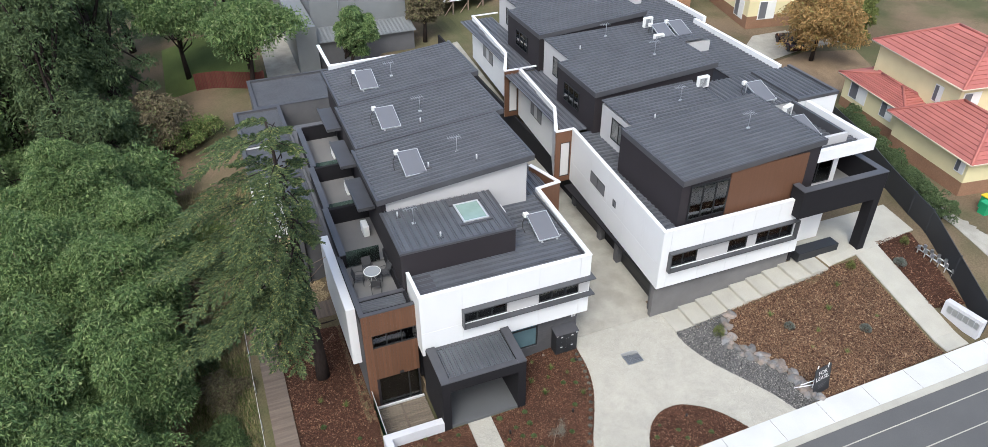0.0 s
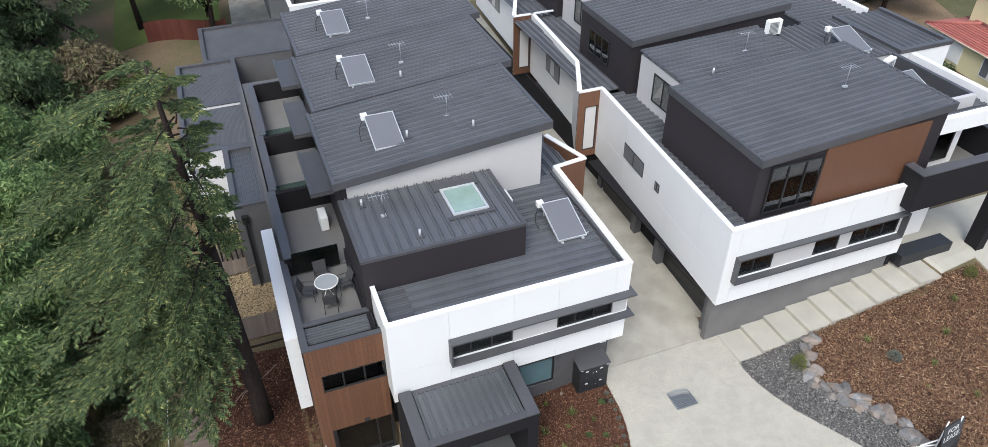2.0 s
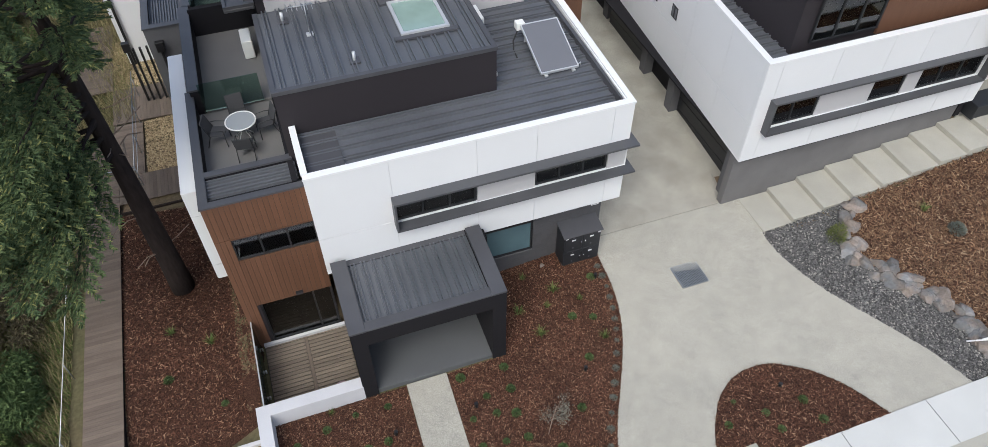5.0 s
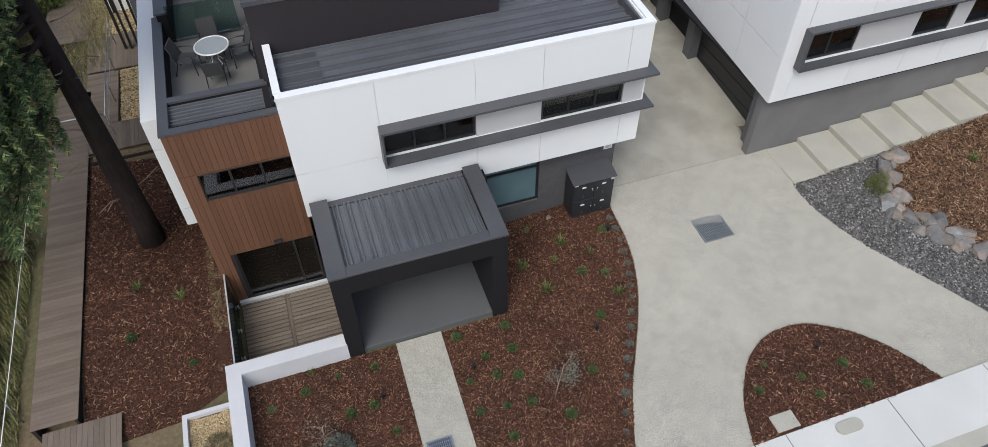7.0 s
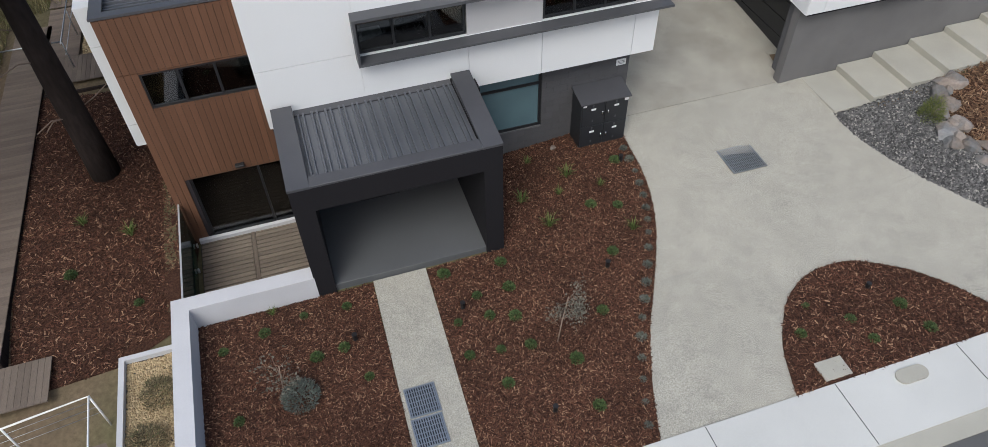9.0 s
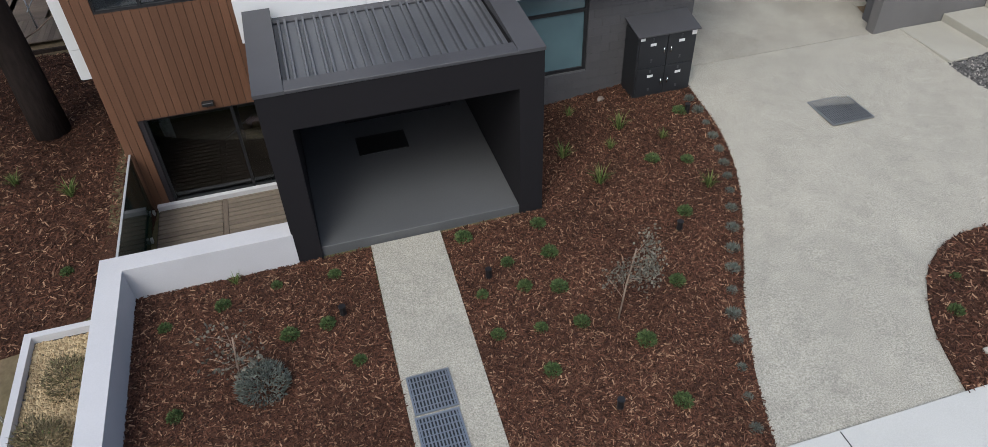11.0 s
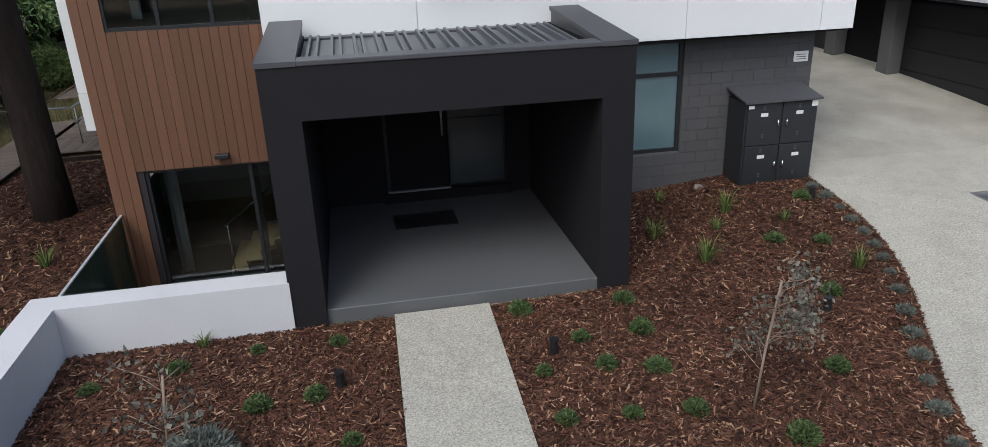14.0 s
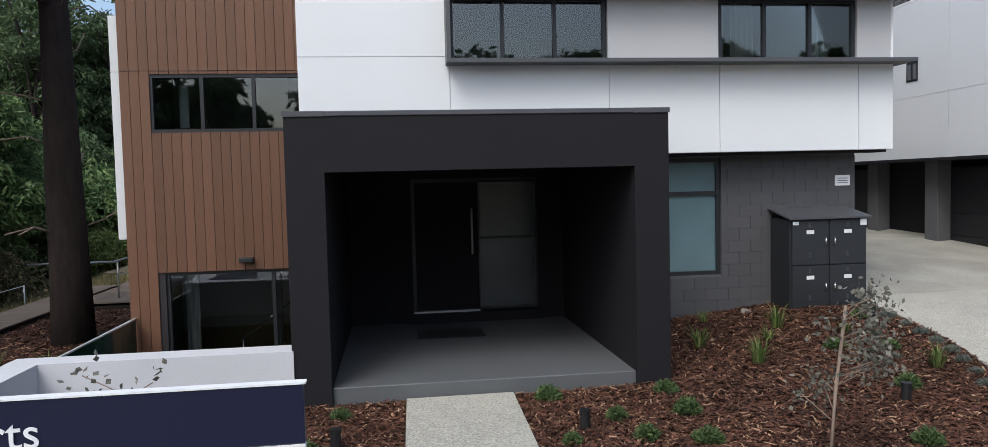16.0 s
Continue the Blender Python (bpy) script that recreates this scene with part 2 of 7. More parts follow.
M["sedge"] = island_material("grass_tuft", (0.06, 0.10, 0.025), (0.17, 0.22, 0.07), 0.7, (0.26, 0.23, 0.10), 0.25)
M["chips"] = island_material("bark_chip", (0.024, 0.010, 0.0065), (0.118, 0.052, 0.031), 0.85, (0.34, 0.215, 0.135))
M["chips_dry"] = island_material("dry_bark_chip", (0.06, 0.035, 0.022), (0.20, 0.115, 0.065), 0.85, (0.38, 0.28, 0.18))
M["pebble"] = island_material("dark_pebble", (0.032, 0.031, 0.031), (0.145, 0.142, 0.138), 0.75, (0.34, 0.32, 0.29))
M["glass"] = glass_material("window_glass", (0.72, 0.76, 0.76), 0.35)
M["frost"] = material("frosted_glass", (0.10, 0.165, 0.185), 0.12, broad=0.14, broad_scale=1.1, spec=0.9)
M["frost_dark"] = material("satin_door_glass", (0.035, 0.045, 0.05), 0.2, broad=0.2, broad_scale=1.1, spec=0.8)
M["green_panel"] = material("dark_green_glass", (0.012, 0.045, 0.032), 0.08, broad=0.1, broad_scale=1.5, spec=0.7)
M["stair_timber"] = material("pale_stair_timber", (0.42, 0.31, 0.15), 0.5, fine=0.15, fine_scale=20, broad=0.1, stretch=(1, 6, 6))
M["green_glass"] = glass_material("green_balustrade_glass", (0.62, 0.76, 0.70), 0.15, 0.05)
M["table_glass"] = material("frosted_table_glass", (0.30, 0.315, 0.32), 0.25, broad=0.05)
M["skylight"] = material("skylight_glass", (0.24, 0.33, 0.29), 0.06, broad=0.12, broad_scale=2.0, spec=1.0)


# ---- building helpers ----
def place_of(ob):
    p = Vector((0, 0, 0))
    while ob:
        p += ob.location
        ob = ob.parent
    return p


def part(name, bm, mat, parent=None, label="", smooth=False):
    """Links a bmesh, in world places, as one mesh under its thing or part."""
    me = bpy.data.meshes.new(name)
    at = place_of(parent)
    if at.length:
        bmesh.ops.translate(bm, verts=bm.verts, vec=-at)
    bm.to_mesh(me)
    bm.free()
    me.materials.append(M[mat])
    if smooth:
        me.shade_smooth()
    ob = new(name, me)
    ob.parent = parent
    return tagged(ob, label)


def arrays(name, verts, faces, mat, parent=None, label=""):
    me = bpy.data.meshes.new(name)
    at = np.array(place_of(parent))
    me.from_pydata((np.asarray(verts) - at).tolist(), [], faces.tolist() if hasattr(faces, "tolist") else faces)
    me.materials.append(M[mat])
    ob = new(name, me)
    ob.parent = parent
    return tagged(ob, label)


def thing(name, label, category, at=(0, 0, 0), group="", kind=""):
    ob = new(name)
    ob.location = at
    ob.empty_display_size = 0.2
    return tagged(ob, label, category, group, kind)


def block(bm, x0, x1, y0, y1, z0, z1):
    v = [bm.verts.new(p) for p in ((x0, y0, z0), (x1, y0, z0), (x1, y1, z0), (x0, y1, z0), (x0, y0, z1), (x1, y0, z1), (x1, y1, z1), (x0, y1, z1))]
    for f in ((0, 3, 2, 1), (4, 5, 6, 7), (0, 1, 5, 4), (1, 2, 6, 5), (2, 3, 7, 6), (3, 0, 4, 7)):
        bm.faces.new([v[i] for i in f])
    return v


def boxes(name, specs, mat, parent=None, label="", bevel=0.0):
    """Each box becomes a part of its own; the last one is returned."""
    if len(specs) > 1:
        return [boxes(name, [s], mat, parent, label, bevel) for s in specs][-1]
    bm = bmesh.new()
    for s in specs:
        block(bm, *s)
    if bevel:
        bmesh.ops.bevel(bm, geom=list(bm.edges), offset=bevel, segments=1, affect="EDGES")
    return part(name, bm, mat, parent, label)


def prism(bm, corners, z0, z1):
    """corners: plan points anticlockwise; z0 and z1 may be lists, one height a corner."""
    k = len(corners)
    z0 = z0 if isinstance(z0, (list, tuple)) else [z0] * k
    z1 = z1 if isinstance(z1, (list, tuple)) else [z1] * k
    lo = [bm.verts.new((x, y, z)) for (x, y), z in zip(corners, z0)]
    hi = [bm.verts.new((x, y, z)) for (x, y), z in zip(corners, z1)]
    bm.faces.new(lo[::-1])
    bm.faces.new(hi)
    for i in range(k):
        j = (i + 1) % k
        bm.faces.new((lo[i], lo[j], hi[j], hi[i]))


def prisms(name, specs, mat, parent=None, label=""):
    if len(specs) > 1:
        return [prisms(name, [s], mat, parent, label) for s in specs][-1]
    bm = bmesh.new()
    for s in specs:
        prism(bm, *s)
    return part(name, bm, mat, parent, label)


def tube(bm, points, radius, sides=8, end=None):
    """A round bar along points, tapering to end."""
    pts = [Vector(p) for p in points]
    end = radius if end is None else end
    rings = []
    for i, p in enumerate(pts):
        d = (pts[min(i + 1, len(pts) - 1)] - pts[max(i - 1, 0)]).normalized()
        a = d.cross(Vector((0, 0, 1)) if abs(d.z) < 0.9 else Vector((1, 0, 0))).normalized()
        c = d.cross(a)
        r = radius + (end - radius) * i / (len(pts) - 1)
        rings.append([bm.verts.new(p + r * (math.cos(2 * math.pi * k / sides) * a + math.sin(2 * math.pi * k / sides) * c)) for k in range(sides)])
    for r0, r1 in zip(rings, rings[1:]):
        for k in range(sides):
            bm.faces.new((r0[k], r0[(k + 1) % sides], r1[(k + 1) % sides], r1[k]))
    bm.faces.new(rings[0][::-1])
    bm.faces.new(rings[-1])


def tubes(name, lines, radius, mat, parent=None, label="", sides=8):
    bm = bmesh.new()
    for pts in lines:
        tube(bm, pts, radius, sides)
    return part(name, bm, mat, parent, label, smooth=True)


def split(lo, hi, cuts):
    c = sorted({lo, hi, *[v for v in cuts if lo < v < hi]})
    return list(zip(c, c[1:]))


def slab_with_holes(u0, u1, v0, v1, holes, put):
    """A bmesh of a plate u0..u1 by v0..v1 with holes; put(u, v, side) gives the place of a corner on its face (0) or back (1)."""
    us = sorted({u0, u1, *[v for h in holes for v in h[:2] if u0 < v < u1]})
    vs = sorted({v0, v1, *[v for h in holes for v in h[2:] if v0 < v < v1]})
    bm, at = bmesh.new(), {}

    def corner(i, j, side):
        if (i, j, side) not in at:
            at[i, j, side] = bm.verts.new(put(us[i], vs[j], side))
        return at[i, j, side]

    def solid(i, j):
        if not (0 <= i < len(us) - 1 and 0 <= j < len(vs) - 1):
            return False
        u, v = (us[i] + us[i + 1]) / 2, (vs[j] + vs[j + 1]) / 2
        return not any(h[0] < u < h[1] and h[2] < v < h[3] for h in holes)

    for i in range(len(us) - 1):
        for j in range(len(vs) - 1):
            if not solid(i, j):
                continue
            q = ((i, j), (i + 1, j), (i + 1, j + 1), (i, j + 1))
            bm.faces.new([corner(*c, 0) for c in q])
            bm.faces.new([corner(*c, 1) for c in q[::-1]])
            for k, (di, dj) in enumerate(((0, -1), (1, 0), (0, 1), (-1, 0))):
                if not solid(i + di, j + dj):
                    a, b = q[k], q[(k + 1) % 4]
                    bm.faces.new((corner(*b, 0), corner(*a, 0), corner(*a, 1), corner(*b, 1)))
    bmesh.ops.recalc_face_normals(bm, faces=bm.faces)
    return bm


def wall_y(name, x0, x1, z0, z1, y, depth, holes, mat, parent, label=""):
    """A wall that faces -y, its face at y, with holes (x0, x1, z0, z1) through it."""
    return part(name, slab_with_holes(x0, x1, z0, z1, holes, lambda u, v, s: (u, y + depth * s, v)), mat, parent, label)


def wall_x(name, y0, y1, z0, z1, x, depth, holes, mat, parent, label=""):
    """A wall along y whose face at x looks to -x, with holes (y0, y1, z0, z1)."""
    return part(name, slab_with_holes(y0, y1, z0, z1, holes, lambda u, v, s: (x + depth * s, u, v)), mat, parent, label)


def panels_y(parent, xs, zs, y, holes, mat="white", thick=0.02, gap=0.006):
    """Cladding sheets on a wall that faces -y, each its own piece."""
    for a, b in zip(xs, xs[1:]):
        for c, d in split(zs[0], zs[-1], zs[1:-1]):
            for e, f in split(c, d, [v for h in holes if h[0] < b - 0.01 and h[1] > a + 0.01 for v in h[2:]]):
                for g, i in split(a, b, [v for h in holes if h[2] < f - 0.01 and h[3] > e + 0.01 for v in h[:2]]):
                    if any(h[0] < i - 0.01 and h[1] > g + 0.01 and h[2] < f - 0.01 and h[3] > e + 0.01 for h in holes):
                        continue
                    ga = [gap if v in (a, b) else 0 for v in (g, i)]
                    boxes("panel", [(g + ga[0], i - ga[1], y - thick, y, e + (gap if e == c else 0), f - (gap if f == d else 0))], mat, parent)


def panels_x(parent, ys, zs, x, holes, mat="white", thick=0.02, gap=0.006):
    for a, b in zip(ys, ys[1:]):
        for c, d in split(zs[0], zs[-1], zs[1:-1]):
            for e, f in split(c, d, [v for h in holes if h[0] < b - 0.01 and h[1] > a + 0.01 for v in h[2:]]):
                for g, i in split(a, b, [v for h in holes if h[2] < f - 0.01 and h[3] > e + 0.01 for v in h[:2]]):
                    if any(h[0] < i - 0.01 and h[1] > g + 0.01 and h[2] < f - 0.01 and h[3] > e + 0.01 for h in holes):
                        continue
                    ga = [gap if v in (a, b) else 0 for v in (g, i)]
                    boxes("panel", [(x - thick, x, g + ga[0], i - ga[1], e + (gap if e == c else 0), f - (gap if f == d else 0))], mat, parent)


def window_y(parent, x0, x1, z0, z1, y, lights=1, cuts=(), glass="glass", transom=None, fw=0.055, blind=0.0):
    """A framed window in a wall that faces -y: the frame is the part, each pane a piece of it."""
    xs = [x0 + (x1 - x0) * i / lights for i in range(lights + 1)] if not cuts else [x0, *cuts, x1]
    zs = [z0, transom, z1] if transom else [z0, z1]
    gaps = [(a + fw / (1 if a == x0 else 2), b - fw / (1 if b == x1 else 2), c + fw / (1 if c == z0 else 2), d - fw / (1 if d == z1 else 2)) for a, b in zip(xs, xs[1:]) for c, d in zip(zs, zs[1:])]
    w = wall_y("window", x0, x1, z0, z1, y, 0.09, gaps, "frame", parent)
    for a, b, c, d in gaps:
        p = boxes("pane", [(a - 0.01, b + 0.01, y + 0.04, y + 0.048, c - 0.01, d + 0.01)], glass, w)
        if glass == "glass":
            p.visible_shadow = False
    if blind:
        boxes("blind", [(x0 + fw, x1 - fw, y + 0.12, y + 0.13, z1 - blind * (z1 - z0), z1 - fw)], "blind", w, "pale roller blind part way down")
    return w


def window_x(parent, y0, y1, z0, z1, x, lights=1, glass="glass", fw=0.055):
    ys = [y0 + (y1 - y0) * i / lights for i in range(lights + 1)]
    gaps = [(a + fw / (1 if a == y0 else 2), b - fw / (1 if b == y1 else 2), z0 + fw, z1 - fw) for a, b in zip(ys, ys[1:])]
    w = wall_x("window", y0, y1, z0, z1, x, 0.09, gaps, "frame", parent)
    boxes("blind", [(x + 0.055, x + 0.062, y0 + fw, y0 + 0.42 * (y1 - y0), z0 + 0.45 * (z1 - z0), z1 - fw)], "blind", w, "pale roller blind part way down")
    for a, b, c, d in gaps:
        p = boxes("pane", [(x + 0.04, x + 0.048, a - 0.01, b + 0.01, c - 0.01, d + 0.01)], glass, w)
        if glass == "glass":
            p.visible_shadow = False
    return w


def ribbed(name, x0, x1, y0, y1, z, along="x", pitch=0.4, rise=(0, 0), mat="roof", parent=None, label="", thick=0.06):
    """A sheet-metal roof folded into standing ribs. z at (x0, y0); rise: the climb to x1 and to y1."""
    lo, hi = (y0, y1) if along == "x" else (x0, x1)
    k = max(1, round((hi - lo) / pitch))
    prof = [(lo, 0.0)]
    for i in range(k):
        m = lo + (hi - lo) * (i + 0.5) / k
        for off in (-0.055, 0.055):
            prof += [(m + off - 0.026, 0.0), (m + off - 0.018, 0.075), (m + off + 0.018, 0.075), (m + off + 0.026, 0.0)]
    prof.append((hi, 0.0))
    bm = bmesh.new()

    def h(x, y):
        return z + rise[0] * (x - x0) / (x1 - x0) + rise[1] * (y - y0) / (y1 - y0)

    ends = [[], []]
    for u, up in prof:
        for e in (0, 1):
            x, y = ((x0, x1)[e], u) if along == "x" else (u, (y0, y1)[e])
            ends[e].append(bm.verts.new((x, y, h(x, y) + up)))
    under = []
    for e in (0, 1):
        for u in (lo, hi):
            x, y = ((x0, x1)[e], u) if along == "x" else (u, (y0, y1)[e])
            under.append(bm.verts.new((x, y, h(x, y) - thick)))
    for a, b, c, d in zip(ends[0], ends[0][1:], ends[1][1:], ends[1]):
        bm.faces.new((a, b, c, d))
    bm.faces.new((under[0], under[1], under[3], under[2]))
    bm.faces.new((under[0], *ends[0], under[1]))
    bm.faces.new((under[2], *ends[1], under[3]))
    bm.faces.new((under[0], ends[0][0], ends[1][0], under[2]))
    bm.faces.new((under[1], ends[0][-1], ends[1][-1], under[3]))
    bmesh.ops.recalc_face_normals(bm, faces=bm.faces)
    return part(name, bm, mat, parent, label)


# ---- ground ----
def lerp(a, b, t):
    return a + (b - a) * t


PIT = (-2.82, 0.16, -2.30, 3.0)


def ground_z(x, y):
    near = np.interp(x, [-40, -13, -8.6, -7, -3.1, -2.6, 3, 5, 8, 14, 15, 25.5, 35, 41, 60], [-5, -2.2, -0.75, -0.42, -0.32, 0.0, 0.0, 0.1, 0.40, 0.40, 0.42, 2.02, 2.0, 1.2, 1.2])
    street = np.interp(x, [-12, -3.1, -2.6, 8, 12, 20, 32, 60], [-2.0, -0.45, -0.04, 0.0, 0.08, 0.28, 0.5, 1.2])
    back = np.interp(y, [12, 45, 120], [0.0, 0.6, 4.0])
    run = np.interp(x, [9, 16], [4.5, 7.2])
    t = np.clip((y + run + 0.3) / run, 0, 1)
    z = lerp(street, near, t) + back
    z += np.interp(y, [0.6, 5.5, 12, 44], [0.0, 0.42, 0.65, 0.5]) * np.interp(x, [8.9, 9.4, 17.5, 19], [0, 1, 1, 0])
    if y < -9.5 and x < 0:
        z = np.interp(x, [-40, -12, 0], [-0.8, -0.2, 0.0])
    if 15.2 < x < 25.4 and -1.25 < y < 0.7:
        z -= 0.3
    if PIT[0] < x < PIT[1] and PIT[2] < y < PIT[3]:
        z = -0.95
    return float(z)


def steps_of(*spans):
    out = []
    for lo, hi, step in spans:
        out += list(np.arange(lo, hi, step))
    return out


gx = steps_of((-600, -60, 60), (-60, -12, 4), (-12, -3, 0.75), (-3, 16, 0.5), (16, 34, 1), (34, 70, 4), (70, 601, 50)) + [-2.84, -2.80, 0.14, 0.18]
gy = steps_of((-600, -60, 60), (-60, -12, 4), (-12, 3, 0.5), (3, 20, 1.0), (20, 80, 4), (80, 601, 50)) + [-2.32, -2.28, 2.98, 3.02, -1.27, -1.23]
gx, gy = sorted(set(gx)), sorted(set(gy))
gv = [(x, y, ground_z(x, y)) for y in gy for x in gx]
nx = len(gx)
gf = [(j * nx + i, j * nx + i + 1, (j + 1) * nx + i + 1, (j + 1) * nx + i) for j in range(len(gy) - 1) for i in range(nx - 1)]
tagged(arrays("ground", gv, gf, "scrub"), "dry scrubby grass and soil ground", "ground", kind="structure")


def laid(name, outline, lift, mat, cuts=3, parent=None, label="", skirt=0.12):
    """A slab or bed with a curved plan that lies on the ground."""
    bm = bmesh.new()
    vs = [bm.verts.new((x, y, 0)) for x, y in outline]
    f = bm.faces.new(vs)
    if f.normal.z < 0 or sum(a[0] * b[1] - b[0] * a[1] for a, b in zip(outline, outline[1:] + outline[:1])) < 0:
        f.normal_flip()
    bmesh.ops.triangulate(bm, faces=bm.faces)
    for _ in range(cuts):
        long_edges = [e for e in bm.edges if e.calc_length() > 0.9]
        if not long_edges:
            break
        bmesh.ops.subdivide_edges(bm, edges=long_edges, cuts=1)
        bmesh.ops.triangulate(bm, faces=[q for q in bm.faces if len(q.verts) > 3])
    for v in bm.verts:
        v.co.z = ground_z(v.co.x, v.co.y) + lift
    rim = [e for e in bm.edges if len(e.link_faces) == 1]
    low = bmesh.ops.extrude_edge_only(bm, edges=rim)["geom"]
    for v in low:
        if isinstance(v, bmesh.types.BMVert):
            v.co.z -= skirt
    bmesh.ops.recalc_face_normals(bm, faces=bm.faces)
    return part(name, bm, mat, parent, label)


def smooth_line(points, n=8):
    """A rounded line through points."""
    p = [Vector((*q, 0)) for q in points]
    p = [p[0]] + p + [p[-1]]
    out = []
    for a, b, c, d in zip(p, p[1:], p[2:], p[3:]):
        for i in range(n):
            t = i / n
            q = 0.5 * ((2 * b) + (c - a) * t + (2 * a - 5 * b + 4 * c - d) * t * t + (3 * b - a - 3 * c + d) * t ** 3)
            out.append((q.x, q.y))
    return out + [(p[-1].x, p[-1].y)]


EDGE_L = smooth_line([(9.05, 0.4), (9.0, -0.4), (8.95, -1.5), (8.73, -2.6), (8.35, -3.6), (7.72, -4.8), (7.03, -6.0), (6.45, -7.3), (6.03, -8.5)])
EDGE_R = smooth_line([(15.0, -1.15), (15.1, -2.45), (15.7, -4.2), (16.75, -6.1), (17.4, -7.3), (17.8, -8.5)])
drive = EDGE_L[::-1] + [(9.2, 0.6), (15.2, 0.6), (15.2, -1.15)] + EDGE_R[1:]
tagged(laid("driveway", drive, 0.035, "concrete", 5), "pale exposed aggregate concrete driveway", "driveway", kind="structure")
tagged(laid("driveway_back", [(9.2, 0.62), (15.3, 0.62), (17.4, 44), (9.5, 44)], 0.03, "drive_old", 5), "stained smooth concrete driveway between the houses", "driveway", kind="structure")
island = smooth_line([(9.12, -8.5), (9.48, -7.45), (9.92, -6.75), (10.43, -6.2), (11.2, -5.8), (12.15, -5.76), (12.9, -6.1), (13.55, -6.6), (14.2, -7.4), (14.75, -8.5)])
tagged(laid("mulch_island", island, 0.06, "soil", 4), "rounded bed of red-brown bark mulch in the driveway", "garden bed", kind="structure")
bed_front = [(2.74, -2.7), (4.72, -2.7), (4.72, 0.45), (9.15, 0.45)] + EDGE_L + [(2.55, -8.5)]
tagged(laid("mulch_bed_front", bed_front[::-1], 0.02, "soil", 5), "bed of red-brown bark mulch before the house", "garden bed", kind="structure")
bed_left = [(-2.62, -8.5), (1.3, -8.5), (1.42, -2.7), (-2.62, -2.7)]
tagged(laid("mulch_bed_left", bed_left, 0.02, "soil", 5), "bed of red-brown bark mulch inside the low white wall", "garden bed", kind="structure")
bed_side = [(-6.9, -2.8), (-4.4, -2.8), (-4.4, -2.4), (-3.0, -2.3), (-2.7, 0.8), (-2.7, 7.6), (-7.0, 8.2)]
tagged(laid("mulch_bed_side", bed_side, 0.03, "soil", 5), "shaded bed of bark mulch beside the house", "garden bed", kind="structure")
ROCKS = smooth_line([(18.3, -1.6), (17.5, -2.8), (17.45, -3.5), (17.9, -4.3), (18.4, -5.2), (18.9, -6.05), (19.1, -7.0), (19.1, -7.6), (19.4, -8.4)])
gravel = [(15.2, -1.18), (18.3, -1.18)] + ROCKS + [(17.8, -8.45)] + EDGE_R[::-1]
tagged(laid("gravel_bed", gravel[::-1], 0.03, "gravel_bed", 4), "dark grey gravel bed beside the driveway", "garden bed", kind="structure")
bed_right = [(18.3, -1.18), (28.4, -1.0), (28.2, -8.4), (19.2, -8.45)] + ROCKS[::-1]
tagged(laid("mulch_bed_right", bed_right, 0.05, "soil", 5), "broad sloping bed of bark mulch behind stones", "garden bed", kind="structure")
bed_far = [(30.6, -0.2), (33.6, -0.2), (32.4, -6.0), (30.2, -5.6)]
tagged(laid("mulch_bed_far", bed_far, 0.05, "soil", 4), "narrow bed of bark mulch along the fence", "garden bed", kind="structure")
tagged(laid("garden_path", [(1.44, -2.66), (2.72, -2.66), (2.55, -8.5), (1.3, -8.5)], 0.05, "concrete", 4), "straight exposed aggregate garden path", "path", kind="structure")
tagged(laid("side_path", [(28.45, -8.4), (30.1, -8.4), (30.6, 0.0), (28.6, 0.0)], 0.06, "step", 4), "pale concrete path up to the house", "path", kind="structure")
tagged(laid("landing", [(25.4, -1.05), (34, -0.1), (34.5, 3), (24.5, 3), (24.5, 0.4), (25.4, 0.4)], 0.07, "step", 3), "pale concrete landing by the porch", "path", kind="structure")
road = [(-60, -30), (80, -30), (80, -10.35), (-60, -10.35)]
tagged(laid("road", road, 0.02, "asphalt", 7), "grey asphalt street", "road", kind="structure")
kerb = laid("kerb", [(-60, -10.35), (80, -10.35), (80, -9.95), (-60, -9.95)], 0.055, "step", 7, skirt=0.2)
tagged(kerb, "worn concrete kerb and gutter", "kerb", kind="structure")
for y in (-11.3, -12.9):
    line = laid("road_line", [(-30, y - 0.03), (60, y - 0.03), (60, y + 0.03), (-30, y + 0.03)], 0.026, "step", 7, skirt=0.004)
    tagged(line, "thin worn white line on the asphalt", "road line", kind="structure")
verge = laid("footpath", [(-8, -9.95), (60, -9.95), (60, -8.5), (-8, -8.5)], 0.075, "footpath", 7)
tagged(verge, "pale concrete footpath along the street", "footpath", kind="structure")

# ---- front house ----
house = thing("townhouse", "three-storey townhouse in white panels, timber cladding and charcoal steel", "house", (0, 0, 0), "townhouses")
HOLES = [(2.26, 9.6, 4.42, 5.44)]
back = wall_y("wall", 0, 9.6, 2.97, 6.86, 0.02, 0.2, HOLES, "white", house, "white panelled front wall")
panels_y(back, [0.0, 2.26, 4.76, 6.58, 8.98, 9.6], [2.97, 4.50, 6.86], 0.018, HOLES)
boxes("soffit", [(0.05, 9.55, 0.1, 0.5, 2.93, 2.99)], "dark", house)
